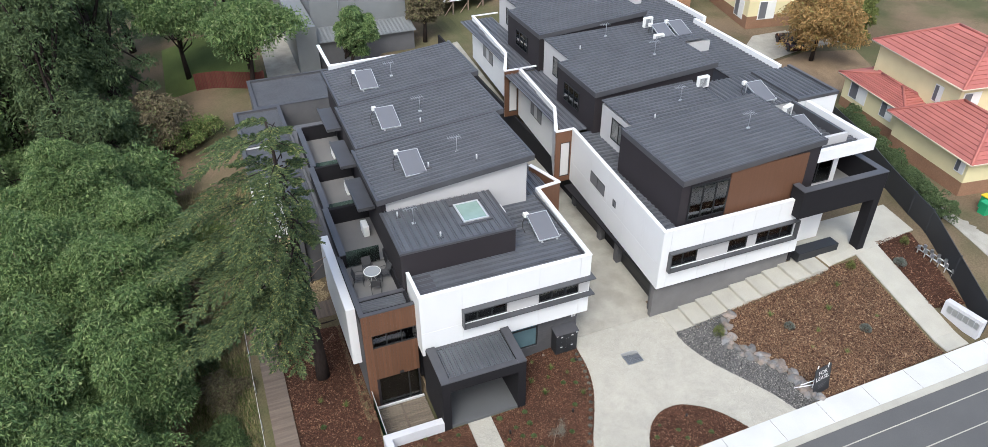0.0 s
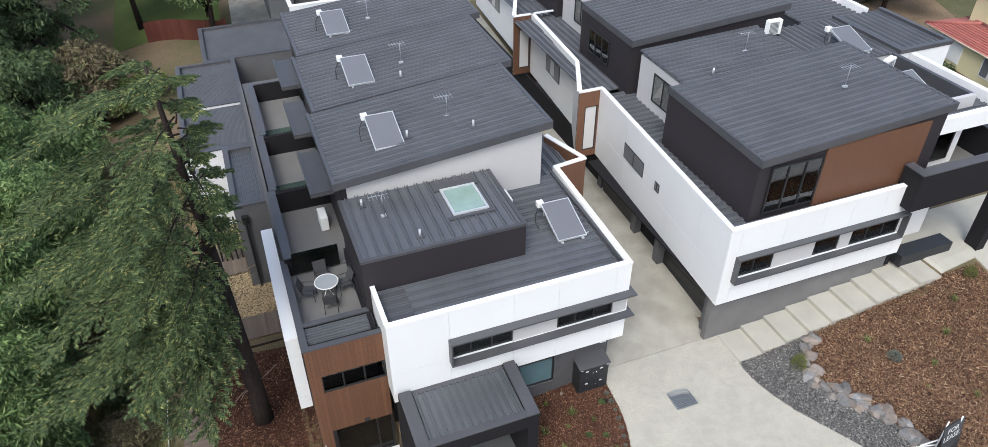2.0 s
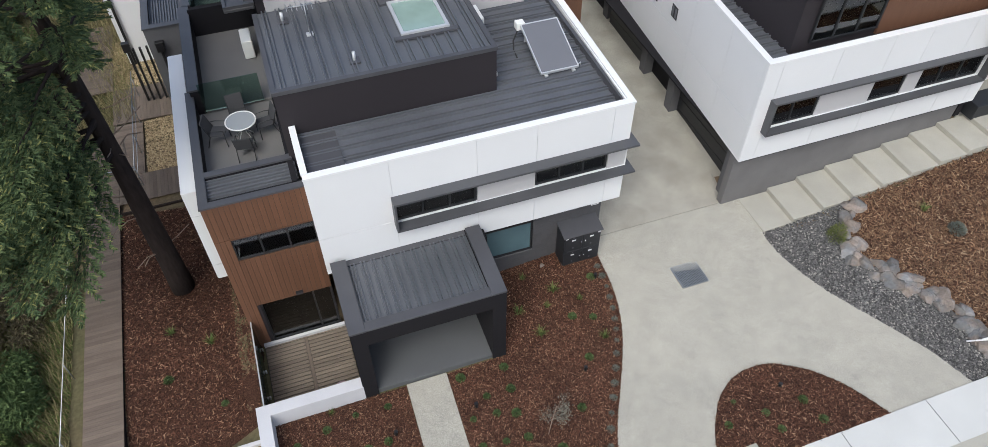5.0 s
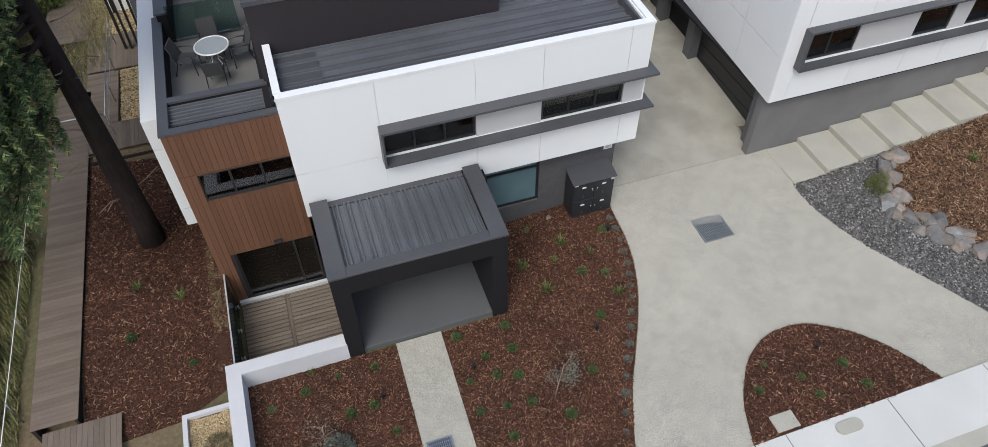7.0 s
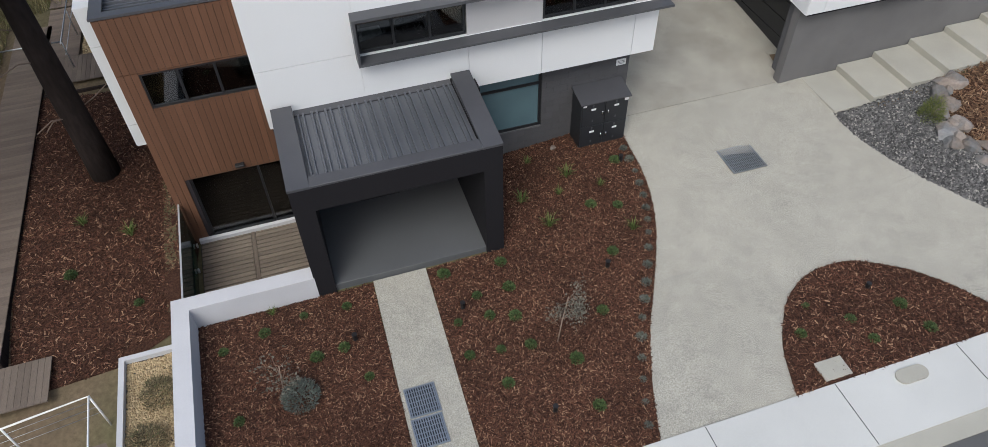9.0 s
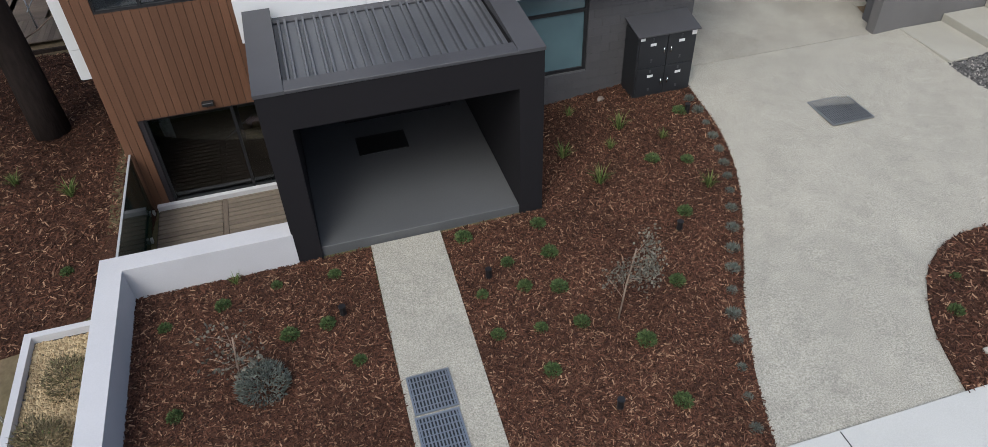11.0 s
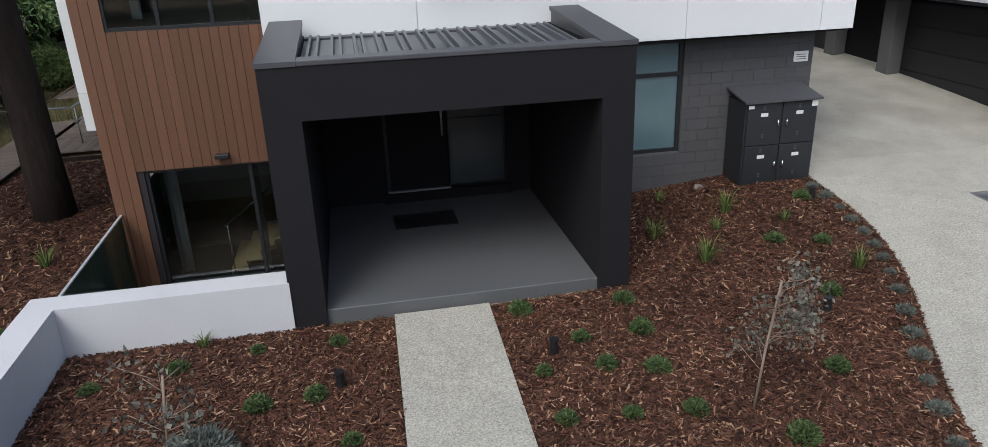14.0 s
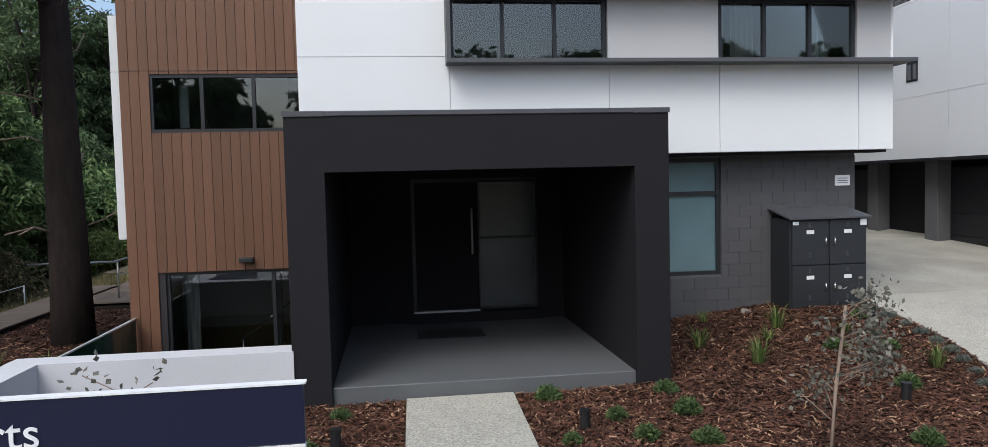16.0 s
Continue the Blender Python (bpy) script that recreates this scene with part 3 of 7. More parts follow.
# grey panels and window strip
for a, b in ((4.76, 6.58), (8.98, 9.58)):
    boxes("infill_panel", [(a, b, 0.03, 0.2, 4.42, 5.44)], "pale", house, "pale grey infill panel")
window_y(house, 2.28, 4.74, 4.44, 5.42, 0.07, 3)
window_y(house, 6.60, 8.96, 4.44, 5.42, 0.07, 3)
def curtain(x0, x1, z0, z1, y, folds, seed):
    """A sheer curtain of soft folds hanging behind a window."""
    rnd = random.Random(seed)
    bm = bmesh.new()
    n = folds * 6
    rows = []
    for z in (z0, (z0 + z1) / 2, z1):
        rows.append([bm.verts.new((lerp(x0, x1, i / n), y + 0.03 * math.sin(i * math.pi / 3 + rnd.uniform(-0.3, 0.3)), z)) for i in range(n + 1)])
    for a, b in zip(rows, rows[1:]):
        for i in range(n):
            bm.faces.new((a[i], a[i + 1], b[i + 1], b[i]))
    bmesh.ops.solidify(bm, geom=list(bm.faces), thickness=0.006)
    part("curtain", bm, "blind", house, "pale sheer curtain", smooth=True)


curtain(6.9, 7.3, 4.5, 5.4, 0.30, 4, 1)
curtain(8.25, 8.9, 4.5, 5.4, 0.34, 6, 2)
curtain(6.62, 6.78, 4.5, 5.4, 0.30, 3, 3)
boxes("desk_top", [(2.35, 2.95, 0.42, 1.1, 4.38, 4.43), (3.95, 4.72, 0.42, 1.2, 4.36, 4.41)], "acwhite", house, "white desk top behind the window")
boxes("screen", [(3.25, 3.75, 0.55, 0.58, 4.5, 4.82)], "black", house, "black computer screen on a desk", bevel=0.01)
boxes("window_ledge", [(2.3, 4.72, 0.17, 0.46, 4.43, 4.475), (6.62, 8.94, 0.17, 0.46, 4.43, 4.475)], "acwhite", house, "white inner window ledge")
for z0, z1 in ((5.44, 5.51), (4.365, 4.42)):
    prisms("window_hood", [([(2.2, -0.36), (9.78, -0.36), (9.78, 0.6), (9.63, 0.6), (9.63, 0.0), (2.2, 0.0)], z0, z1)], "fin", house, "charcoal steel window hood")
boxes("window_hood", [(2.2, 2.26, -0.36, 0.0, 4.42, 5.44)], "fin", house)
# parapet and side walls
SIDE = [(9.60, 0.0), (9.75, 7.2), (9.55, 7.2), (9.40, 0.2)]
prisms("wall", [([(9.40, 0.22), (9.60, 0.0), (9.78, 7.2), (9.56, 7.2)], 2.97, 6.86)], "white", house, "white side wall")
prisms("wall", [([(9.56, 7.0), (11.25, 7.25), (11.25, 7.45), (9.56, 7.2)], 2.5, 6.86), ([(11.05, 7.45), (11.25, 7.45), (10.5, 9.9), (10.3, 9.8)], 2.5, 6.86)], "timber", house, "timber-clad return")
caps = [([(-0.02, -0.02), (9.62, -0.02), (9.44, 0.2), (0.16, 0.2)], 6.86, 6.92), ([(9.44, 0.2), (9.62, -0.02), (9.80, 7.22), (9.56, 7.2)], 6.862, 6.922),
        ([(-0.02, 0.2), (0.16, 0.2), (0.16, 2.24), (-0.02, 2.24)], 6.86, 6.92), ([(9.56, 7.0), (11.28, 7.22), (11.28, 7.46), (9.56, 7.2)], 6.864, 6.93), ([(11.05, 7.46), (11.28, 7.46), (10.5, 9.9), (10.28, 9.8)], 6.86, 6.92)]
prisms("parapet_cap", caps, "white_cap", house, "white parapet capping")
wall_x("wall", 0.2, 2.24, 2.97, 6.86, 0.0, 0.16, [], "white", house)
ribbed("roof", 0.16, 9.45, 0.2, 7.0, 6.52, "x", 0.42, (0, 0.12), "roof", house, "charcoal ribbed steel roof")
boxes("flashing", [(0.2, 1.2, 0.3, 2.2, 6.55, 6.60), (0.16, 9.42, 0.2, 0.28, 6.5, 6.84), (9.34, 9.46, 0.3, 7.0, 6.5, 6.80)], "roof_trim", house, "charcoal roof flashing")
# ground floor block wall
GH = [(5.0, 6.80, 0.93, 2.9)]
gwall = wall_y("wall", 4.4, 9.22, -0.3, 2.95, 0.47, 0.2, GH, "grey", house, "painted concrete block wall")
z = -0.1
row = 0
while z < 2.9:
    x = 4.72 - (0.2 if row % 2 else 0)
    while x < 9.22:
        a, b, c, d = max(x, 4.72), min(x + 0.4, 9.22), z, min(z + 0.2, 2.93)
        if b - a > 0.03:
            for e, f in ((a, min(b, 5.0)), (max(a, 6.80), b)) if (c < 2.9 and d > 0.93) else ((a, b),):
                if f - e > 0.02:
                    boxes("block", [(e + 0.002, f - 0.002, 0.458, 0.472, c + 0.002, d - 0.002)], "block", gwall)
        x += 0.4
    z += 0.2
    row += 1
boxes("wall", [(9.02, 9.22, 0.67, 12.0, -0.3, 2.97)], "grey", house, "grey rendered side wall")
window_y(house, 5.0, 6.80, 0.93, 2.9, 0.5, 1, glass="frost", transom=2.31, fw=0.07)
# porch
PX0, PX1, PY, EY = 0.14, 4.70, -2.68, 1.32
porch = wall_y("porch_front", PX0, PX1, -0.25, 3.37, PY, 0.3, [(0.58, 4.27, -0.3, 2.73)], "dark", house, "dark rendered porch frame")
boxes("porch_side", [(PX0, 0.58, PY + 0.3, 0.46, -0.25, 3.37), (4.27, PX1, PY + 0.3, 0.46, -0.25, 3.37)], "dark", house)
boxes("porch_ceiling", [(0.58, 4.27, PY + 0.3, 0.46, 2.95, 3.1)], "dark", house)
for x0, x1 in ((PX0 - 0.015, 0.59), (4.26, PX1 + 0.015)):
    q = [(x0, PY - 0.015), (x1, PY - 0.015), (x1, -0.16), (x0, -0.16)]
    prisms("parapet_cap", [(q, [3.37, 3.37, 3.56, 3.56], [3.43, 3.43, 3.62, 3.62])], "roof_trim", house, "charcoal steel porch capping")
    prisms("porch_upstand", [([(x0 + 0.02, PY + 0.02), (x1 - 0.02, PY + 0.02), (x1 - 0.02, -0.18), (x0 + 0.02, -0.18)], 3.3, [3.375, 3.375, 3.562, 3.562])], "roof_trim", house)
boxes("parapet_cap", [(0.59, 4.26, PY - 0.015, PY + 0.31, 3.37, 3.43)], "roof_trim", house, "charcoal steel porch capping", bevel=0.008)
boxes("gutter", [(0.59, 4.26, -0.22, 0.0, 3.27, 3.36)], "roof_trim", house)
ribbed("porch_roof", 0.585, 4.265, PY + 0.3, -0.2, 3.27, "y", 0.30, (0, 0.06), "roof", house, "charcoal ribbed porch roof")
boxes("porch_floor", [(0.58, 4.27, PY + 0.06, EY + 0.24, -0.2, 0.2)], "slab", house, "smooth grey porch slab", bevel=0.008)
wall_y("wall", 0.14, 4.7, 0.2, 3.1, EY, 0.2, [(1.64, 3.82, 0.2, 2.66)], "dark", house, "dark entry wall")
boxes("wall", [(0.3, 0.58, 0.46, EY, 0.0, 2.97), (4.27, 4.55, 0.46, EY, 0.0, 2.97)], "dark", house)
boxes("ceiling_lining", [(0.3, 4.55, 0.2, EY + 0.2, 2.90, 2.96)], "dark", house)
boxes("door_step", [(1.55, 3.9, EY - 0.12, EY + 0.02, 0.2, 0.36)], "dark", house, "dark step at the door")
door = boxes("door", [(1.70, 2.76, EY + 0.06, EY + 0.11, 0.4, 2.6)], "dark", house, "wide dark front door")
tubes("door_handle", [[(2.67, EY - 0.02, 1.35), (2.67, EY - 0.02, 2.15)]], 0.02, "alu", door, "long chrome pull handle")
mat_ob = boxes("door_mat", [(1.66, 2.70, -0.1, 0.55, 0.205, 0.222)], "black", None, "", bevel=0.004)
tagged(mat_ob, "black fibre doormat on the porch slab", "doormat")
boxes("sill", [(1.64, 2.78, EY - 0.04, EY + 0.12, 0.362, 0.395)], "metal", house)
boxes("door_frame", [(1.62, 1.70, EY + 0.04, EY + 0.16, 0.2, 2.68), (1.70, 3.84, EY + 0.04, EY + 0.16, 2.60, 2.68)], "frame", house)
window_y(house, 2.78, 3.82, 0.38, 2.62, EY + 0.04, 1, glass="frost_dark", transom=1.62, fw=0.04)
# black sheet: darkness of the unlit room behind the door glass, as colour
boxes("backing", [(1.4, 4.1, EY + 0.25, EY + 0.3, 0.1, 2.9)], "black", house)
boxes("rainhead", [(4.72, 4.86, -0.5, -0.1, 2.75, 3.3), (4.74, 4.84, -0.35, -0.25, 0.3, 2.75)], "dark", house, "dark steel rainhead and downpipe")
# timber tower
TX0, TWY, TTOP = -2.83, 0.95, 5.80
TH = [(-2.40, -0.02, 3.48, 4.40), (-2.28, -0.02, -0.84, 1.27)]
tower = wall_y("wall", TX0, 0.0, -0.95, TTOP, TWY, 0.16, TH, "brown_dark", house, "vertical timber-look boards")
xs = [TX0 + 0.149 * i for i in range(20)]
for a, b in zip(xs, xs[1:]):
    for z0, z1 in ((-0.93, 4.44), (4.45, TTOP - 0.02)):
        for c, d in split(z0, z1, [v for h in TH if h[0] < b - 0.02 and h[1] > a + 0.02 for v in h[2:]]):
            if not any(h[0] < b - 0.02 and h[1] > a + 0.02 and h[2] < d - 0.01 and h[3] > c + 0.01 for h in TH):
                boxes("board", [(a + 0.004, b - 0.004, TWY - 0.024, TWY, c, d)], "timber", tower)
window_y(house, -2.40, -0.02, 3.48, 4.40, TWY, 3)
window_y(house, -2.28, -0.02, -0.84, 1.27, TWY + 0.03, 2, cuts=(-0.62,))
boxes("plinth", [(TX0 + 0.2, 0.1, TWY - 0.14, TWY - 0.03, -0.9, -0.76)], "wallwhite", house, "white rendered plinth")
boxes("curtain", [(-2.1, -1.95, 1.5, 1.55, 3.6, 4.3)], "blind", house, "pale hanging blind")
curtain(-2.12, -1.9, -0.8, 1.2, 1.45, 2, 4)
# stair inside the tower
for i in range(4):
    boxes("stair_tread", [(-1.28 + 0.27 * i, -0.98 + 0.27 * i, 1.35, 2.75, -0.86 + 0.18 * i, -0.82 + 0.18 * i)], "stair_timber", house, "pale timber stair tread", bevel=0.006)
    boxes("stair_riser", [(-1.28 + 0.27 * i, -1.26 + 0.27 * i, 1.37, 2.73, -0.98 + 0.18 * i, -0.86 + 0.18 * i)], "stair_timber", house)
boxes("stair_post", [(-0.62, -0.54, 1.24, 1.32, -0.9, 1.3)], "frame", house)
tubes("stair_rail", [[(-1.25, 1.3, 0.05), (-0.3, 1.3, 0.75)]], 0.02, "chrome", house, "chrome stair handrail")
tubes("stair_rail", [[(-1.2, 1.3, -0.85), (-1.2, 1.3, 0.08)]], 0.015, "chrome", house)
lamp_box = boxes("wall_light", [(-1.12, -0.90, TWY - 0.15, TWY - 0.024, 1.40, 1.47)], "frame", house, "small outdoor wall light", bevel=0.008)
boxes("wall", [(TX0, TX0 + 0.16, TWY + 0.16, 24.5, -0.95, 5.2)], "grey", house, "grey rendered side wall")
boxes("wall", [(-0.30, -0.14, TWY + 0.16, 6.2, 2.6, TTOP), (TX0 + 0.16, 0.0, TWY + 0.16, TWY + 0.3, 5.2, TTOP)], "dark", house)
boxes("parapet_cap", [(TX0 - 0.03, 0.0, TWY - 0.04, TWY + 0.18, TTOP, TTOP + 0.06), (TX0 - 0.03, TX0 + 0.23, TWY + 0.18, 6.3, TTOP, TTOP + 0.06), (TX0 + 0.23, -0.15, 2.16, 2.38, TTOP, TTOP + 0.06)], "roof_trim", house)
boxes("terrace_wall", [(TX0, TX0 + 0.2, TWY + 0.2, 6.3, 5.02, TTOP), (TX0 + 0.2, -0.15, 2.18, 2.36, 5.02, TTOP)], "dark", house)
ribbed("roof", TX0 + 0.2, -0.1, TWY + 0.16, 2.18, TTOP - 0.16, "x", 0.3, (0, 0.05), "roof", house)
boxes("terrace_floor", [(TX0 + 0.16, -0.15, 2.36, 6.3, 5.0, 5.15)], "terrace", house, "grey tiled roof terrace")
# white fin wall
fin = boxes("fin_wall", [(-3.32, -2.865, 2.05, 9.0, 1.75, 5.55)], "white", house, "white fin wall")
panels_x(fin, [2.05, 4.3, 6.7, 9.0], [1.75, 2.4, 4.6, 5.55], -3.322, [])
panels_y(fin, [-3.32, -2.865], [1.75, 2.4, 4.6, 5.55], 2.048, [])
# top storey box
UX0, UX1, UY0, UY1, UZ = -0.2, 6.15, 2.26, 6.3, 8.12
boxes("wall", [(UX0, UX1, UY0, UY1, 5.2, UZ - 0.1)], "brown_dark", house, "dark brown top storey walls")
boxes("parapet_cap", [(UX0 - 0.03, UX1 + 0.03, UY0 - 0.03, UY0 + 0.12, UZ - 0.12, UZ), (UX0 - 0.03, UX0 + 0.12, UY0 + 0.12, UY1, UZ - 0.12, UZ), (UX1 - 0.12, UX1 + 0.03, UY0 + 0.12, UY1, UZ - 0.12, UZ)], "roof_trim", house)
ribbed("roof", UX0 + 0.12, UX1 - 0.12, UY0 + 0.12, UY1, UZ - 0.08, "y", 0.42, (0, 0.05), "roof", house, "charcoal ribbed top roof")
sk = boxes("skylight", [(3.72, 5.18, 3.62, 3.72, UZ - 0.02, UZ + 0.10), (3.72, 5.18, 5.35, 5.45, UZ - 0.02, UZ + 0.10), (3.72, 3.82, 3.72, 5.35, UZ - 0.02, UZ + 0.10), (5.08, 5.18, 3.72, 5.35, UZ - 0.02, UZ + 0.10)], "alu", house, "pale framed roof skylight")
boxes("pane", [(3.82, 5.08, 3.72, 5.35, UZ + 0.04, UZ + 0.07)], "skylight", sk)
boxes("flashing", [(3.5, 5.4, 3.45, 3.62, UZ - 0.03, UZ + 0.04), (3.5, 5.4, 5.45, 6.2, UZ - 0.03, UZ + 0.04)], "roof_trim", house)
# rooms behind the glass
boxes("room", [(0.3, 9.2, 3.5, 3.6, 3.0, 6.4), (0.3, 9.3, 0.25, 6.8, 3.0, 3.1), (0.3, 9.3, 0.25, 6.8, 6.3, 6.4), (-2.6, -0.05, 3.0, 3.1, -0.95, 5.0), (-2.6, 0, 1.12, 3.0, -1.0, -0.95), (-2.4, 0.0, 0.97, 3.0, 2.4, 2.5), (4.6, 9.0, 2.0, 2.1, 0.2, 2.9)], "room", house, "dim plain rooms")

# ---- courtyard before the timber tower ----
yard = boxes("courtyard_deck", [(-2.64, 0.12, -2.3, 0.92, -0.95, -0.91)], "black", None)
tagged(yard, "sunken courtyard floor of weathered boards", "deck", kind="structure")
for i in range(22):
    y0 = -2.28 + 0.145 * i
    for x0, x1 in ((-2.62, -1.33), (-1.21, 0.12)):
        boxes("plank", [(x0, x1, y0, y0 + 0.122, -0.91, -0.872)], "deck_grey", yard, bevel=0.008)
boxes("plank", [(-1.322, -1.218, -2.28, 0.9, -0.91, -0.868)], "deck_y", yard)
low = prisms("low_wall", [([(-2.98, -2.70), (0.16, -2.70), (0.16, -2.32), (-2.62, -2.32), (-2.62, -2.32), (-2.98, -2.32)], -1.0, 0.68), ([(-2.98, -8.5), (-2.60, -8.5), (-2.60, -2.70), (-2.98, -2.70)], -0.7, 0.68)], "wallwhite")
tagged(low, "low white rendered garden wall", "wall", kind="structure")
rail = thing("glass_balustrade", "dark green glass balustrade beside the sunken courtyard", "balustrade", (-2.76, -0.7, -0.9))
boxes("pane", [(-2.76, -2.748, -2.31, 0.9, -0.9, 0.55)], "green_panel", rail, "dark green glass panel")
boxes("handrail", [(-2.775, -2.735, -2.31, 0.92, 0.55, 0.57)], "alu", rail)
for y0 in (-2.2, -1.2, -0.2, 0.7):
    boxes("clamp", [(-2.735, -2.69, y0, y0 + 0.08, -0.88, -0.78)], "alu", rail)

M["lawn"] = material("mown_lawn", (0.085, 0.11, 0.035), 0.95, fine=0.25, fine_scale=12, broad=0.2, broad_scale=0.4, bump=0.4, bump_scale=30, spec=0.1)
# ---- left rear row ----
row_house = thing("townhouse", "row of townhouses under stepped charcoal steel roofs", "house", (0, 0, 0), "townhouses")
for i, (x0, x1, y0, y1) in enumerate(((-0.35, 8.95, 6.1, 12.2), (-0.05, 9.55, 12.2, 18.4), (0.25, 10.2, 18.4, 24.7))):
    boxes("wall", [(x0 + 0.3, x1 - 0.5, y0 + 0.35, y1, 2.5, 8.9)], "brown_dark", row_house, "dark clad upper walls")
    ribbed("roof", x0 + 0.15, x1 - 0.15, y0 + 0.15, y1 - 0.1, 8.95, "x", 0.40, (0.9, 0), "roof", row_house, "charcoal ribbed roof pitched to one side")
    c = [(x0, y0), (x1, y0), (x1, y0 + 0.15), (x0, y0 + 0.15)]
    fascia = [(c, [8.68, 9.58, 9.58, 8.68], [9.02, 9.92, 9.92, 9.02]),
              ([(x0, y0 + 0.15), (x0 + 0.15, y0 + 0.15), (x0 + 0.15, y1), (x0, y1)], 8.68, 9.02),
              ([(x1 - 0.15, y0 + 0.15), (x1, y0 + 0.15), (x1, y1), (x1 - 0.15, y1)], 9.58, 9.92)]
    prisms("fascia", fascia, "roof_trim", row_house, "charcoal roof edge")
prisms("wall", [([(0.2, 6.4), (8.4, 6.4), (8.4, 6.5), (0.2, 6.5)], 6.5, [8.75, 9.5, 9.5, 8.75])], "pale", row_house, "pale grey gable wall")
boxes("wall", [(8.4, 8.6, 6.4, 12.0, 2.5, 9.4)], "pale", row_house)
ribbed("roof", 8.6, 10.6, 7.2, 12.0, 6.5, "y", 0.4, (0, 0), "roof", row_house)
boxes("wall", [(9.3, 9.5, 9.8, 25, 0.0, 6.5)], "grey", row_house)
prisms("wall", [([(0.9, 25.0), (9.8, 25.0), (9.8, 25.2), (0.9, 25.2)], 4.0, [9.12, 9.2, 9.2, 9.12])], "white", row_house, "white parapet behind the roofs")
prisms("parapet_cap", [([(0.87, 24.98), (9.83, 24.98), (9.83, 25.24), (0.87, 25.24)], [9.12, 9.2, 9.2, 9.12], [9.18, 9.26, 9.26, 9.18]), ([(0.87, 25.24), (1.1, 25.24), (1.1, 29.5), (0.87, 29.5)], 9.1, 9.18)], "white_cap", row_house, "white parapet capping")
# terraces along the side
for i, (y0, y1, xs) in enumerate(((6.0, 10.45, 0.0), (11.08, 15.6, 0.12), (16.25, 21.6, 0.3))):
    boxes("terrace_floor", [(-2.46 + xs, 0.0 + xs, y0, y1, 5.1, 5.25)], "terrace", row_house, "grey tiled terrace")
    boxes("terrace_wall", [(-2.68 + xs, -2.38 + xs, y0, y1 + 0.55, 5.0, 6.1), (-2.38 + xs, 0.0 + xs, y1, y1 + 0.5, 5.0, 6.1), (-2.38 + xs, 0.0 + xs, y1 - 0.06, y1, 5.25, 6.3)], "dark", row_house, "dark terrace wall")
    boxes("parapet_cap", [(-2.72 + xs, -2.36 + xs, y0 - 0.1, y1 + 0.5, 6.1, 6.16)], "roof_trim", row_house, "charcoal parapet capping")
    boxes("glass_screen", [(-2.4 + xs, -0.55 + xs, y0 - 0.12, y0 - 0.10, 5.3, 6.35)], "green_glass", row_house, "pale green glass terrace screen")
    boxes("canopy", [(-1.08 + xs, -0.1 + xs, y0 + 2.0, y0 + 5.6, 7.3, 7.42)], "roof_trim", row_house, "charcoal steel canopy", bevel=0.02)
    boxes("canopy_edge", [(-1.08 + xs, -0.98 + xs, y0 + 2.0, y0 + 5.6, 7.42, 7.52), (-0.98 + xs, -0.1 + xs, y0 + 2.0, y0 + 2.1, 7.42, 7.52)], "roof_trim", row_house)
for x0, y0 in ((-0.85, 8.35), (-0.75, 13.2), (-0.6, 18.2)):
    acb = boxes("condenser", [(x0, x0 + 0.35, y0, y0 + 0.85, 5.27, 5.95)], "acwhite", None, "", bevel=0.02)
    tagged(acb, "white air conditioner unit on a terrace", "air conditioner", group="air conditioners")
boxes("wall", [(-2.68, -2.5, 6.0, 12.7, -0.5, 5.0), (-2.62, 0.2, 12.7, 24.8, -0.5, 5.0)], "grey", row_house, "grey rendered side wall")
# lower wing
wing = thing("low_wing", "low wing with a grey wall, white panels and ribbed roof", "house", (0, 0, 0))


def framed_roof(x0, x1, y0, y1, z, axis, wall):
    """A walled block whose ribbed roof lies sunk inside a flat edge."""
    boxes("wall", [(x0, x1, y0, y1, -0.6, z - 0.25)], wall, wing, "white panelled wall" if wall == "white" else "grey rendered wall")
    boxes("parapet", [(x0, x0 + 0.2, y0, y1, z - 0.25, z - 0.03), (x1 - 0.2, x1, y0, y1, z - 0.25, z - 0.03), (x0 + 0.2, x1 - 0.2, y0, y0 + 0.2, z - 0.25, z - 0.03), (x0 + 0.2, x1 - 0.2, y1 - 0.2, y1, z - 0.25, z - 0.03)], wall, wing)
    boxes("parapet_cap", [(x0 - 0.03, x0 + 0.24, y0 - 0.03, y1, z - 0.03, z + 0.03), (x1 - 0.24, x1 + 0.03, y0 - 0.03, y1, z - 0.03, z + 0.03), (x0 + 0.24, x1 - 0.24, y0 - 0.03, y0 + 0.24, z - 0.03, z + 0.028), (x0 + 0.24, x1 - 0.24, y1 - 0.24, y1, z - 0.03, z + 0.028)], "roof_trim", wing, "charcoal parapet capping")
    ribbed("roof", x0 + 0.2, x1 - 0.2, y0 + 0.2, y1 - 0.2, z - 0.24, axis, 0.22, (0, 0), "roof", wing)


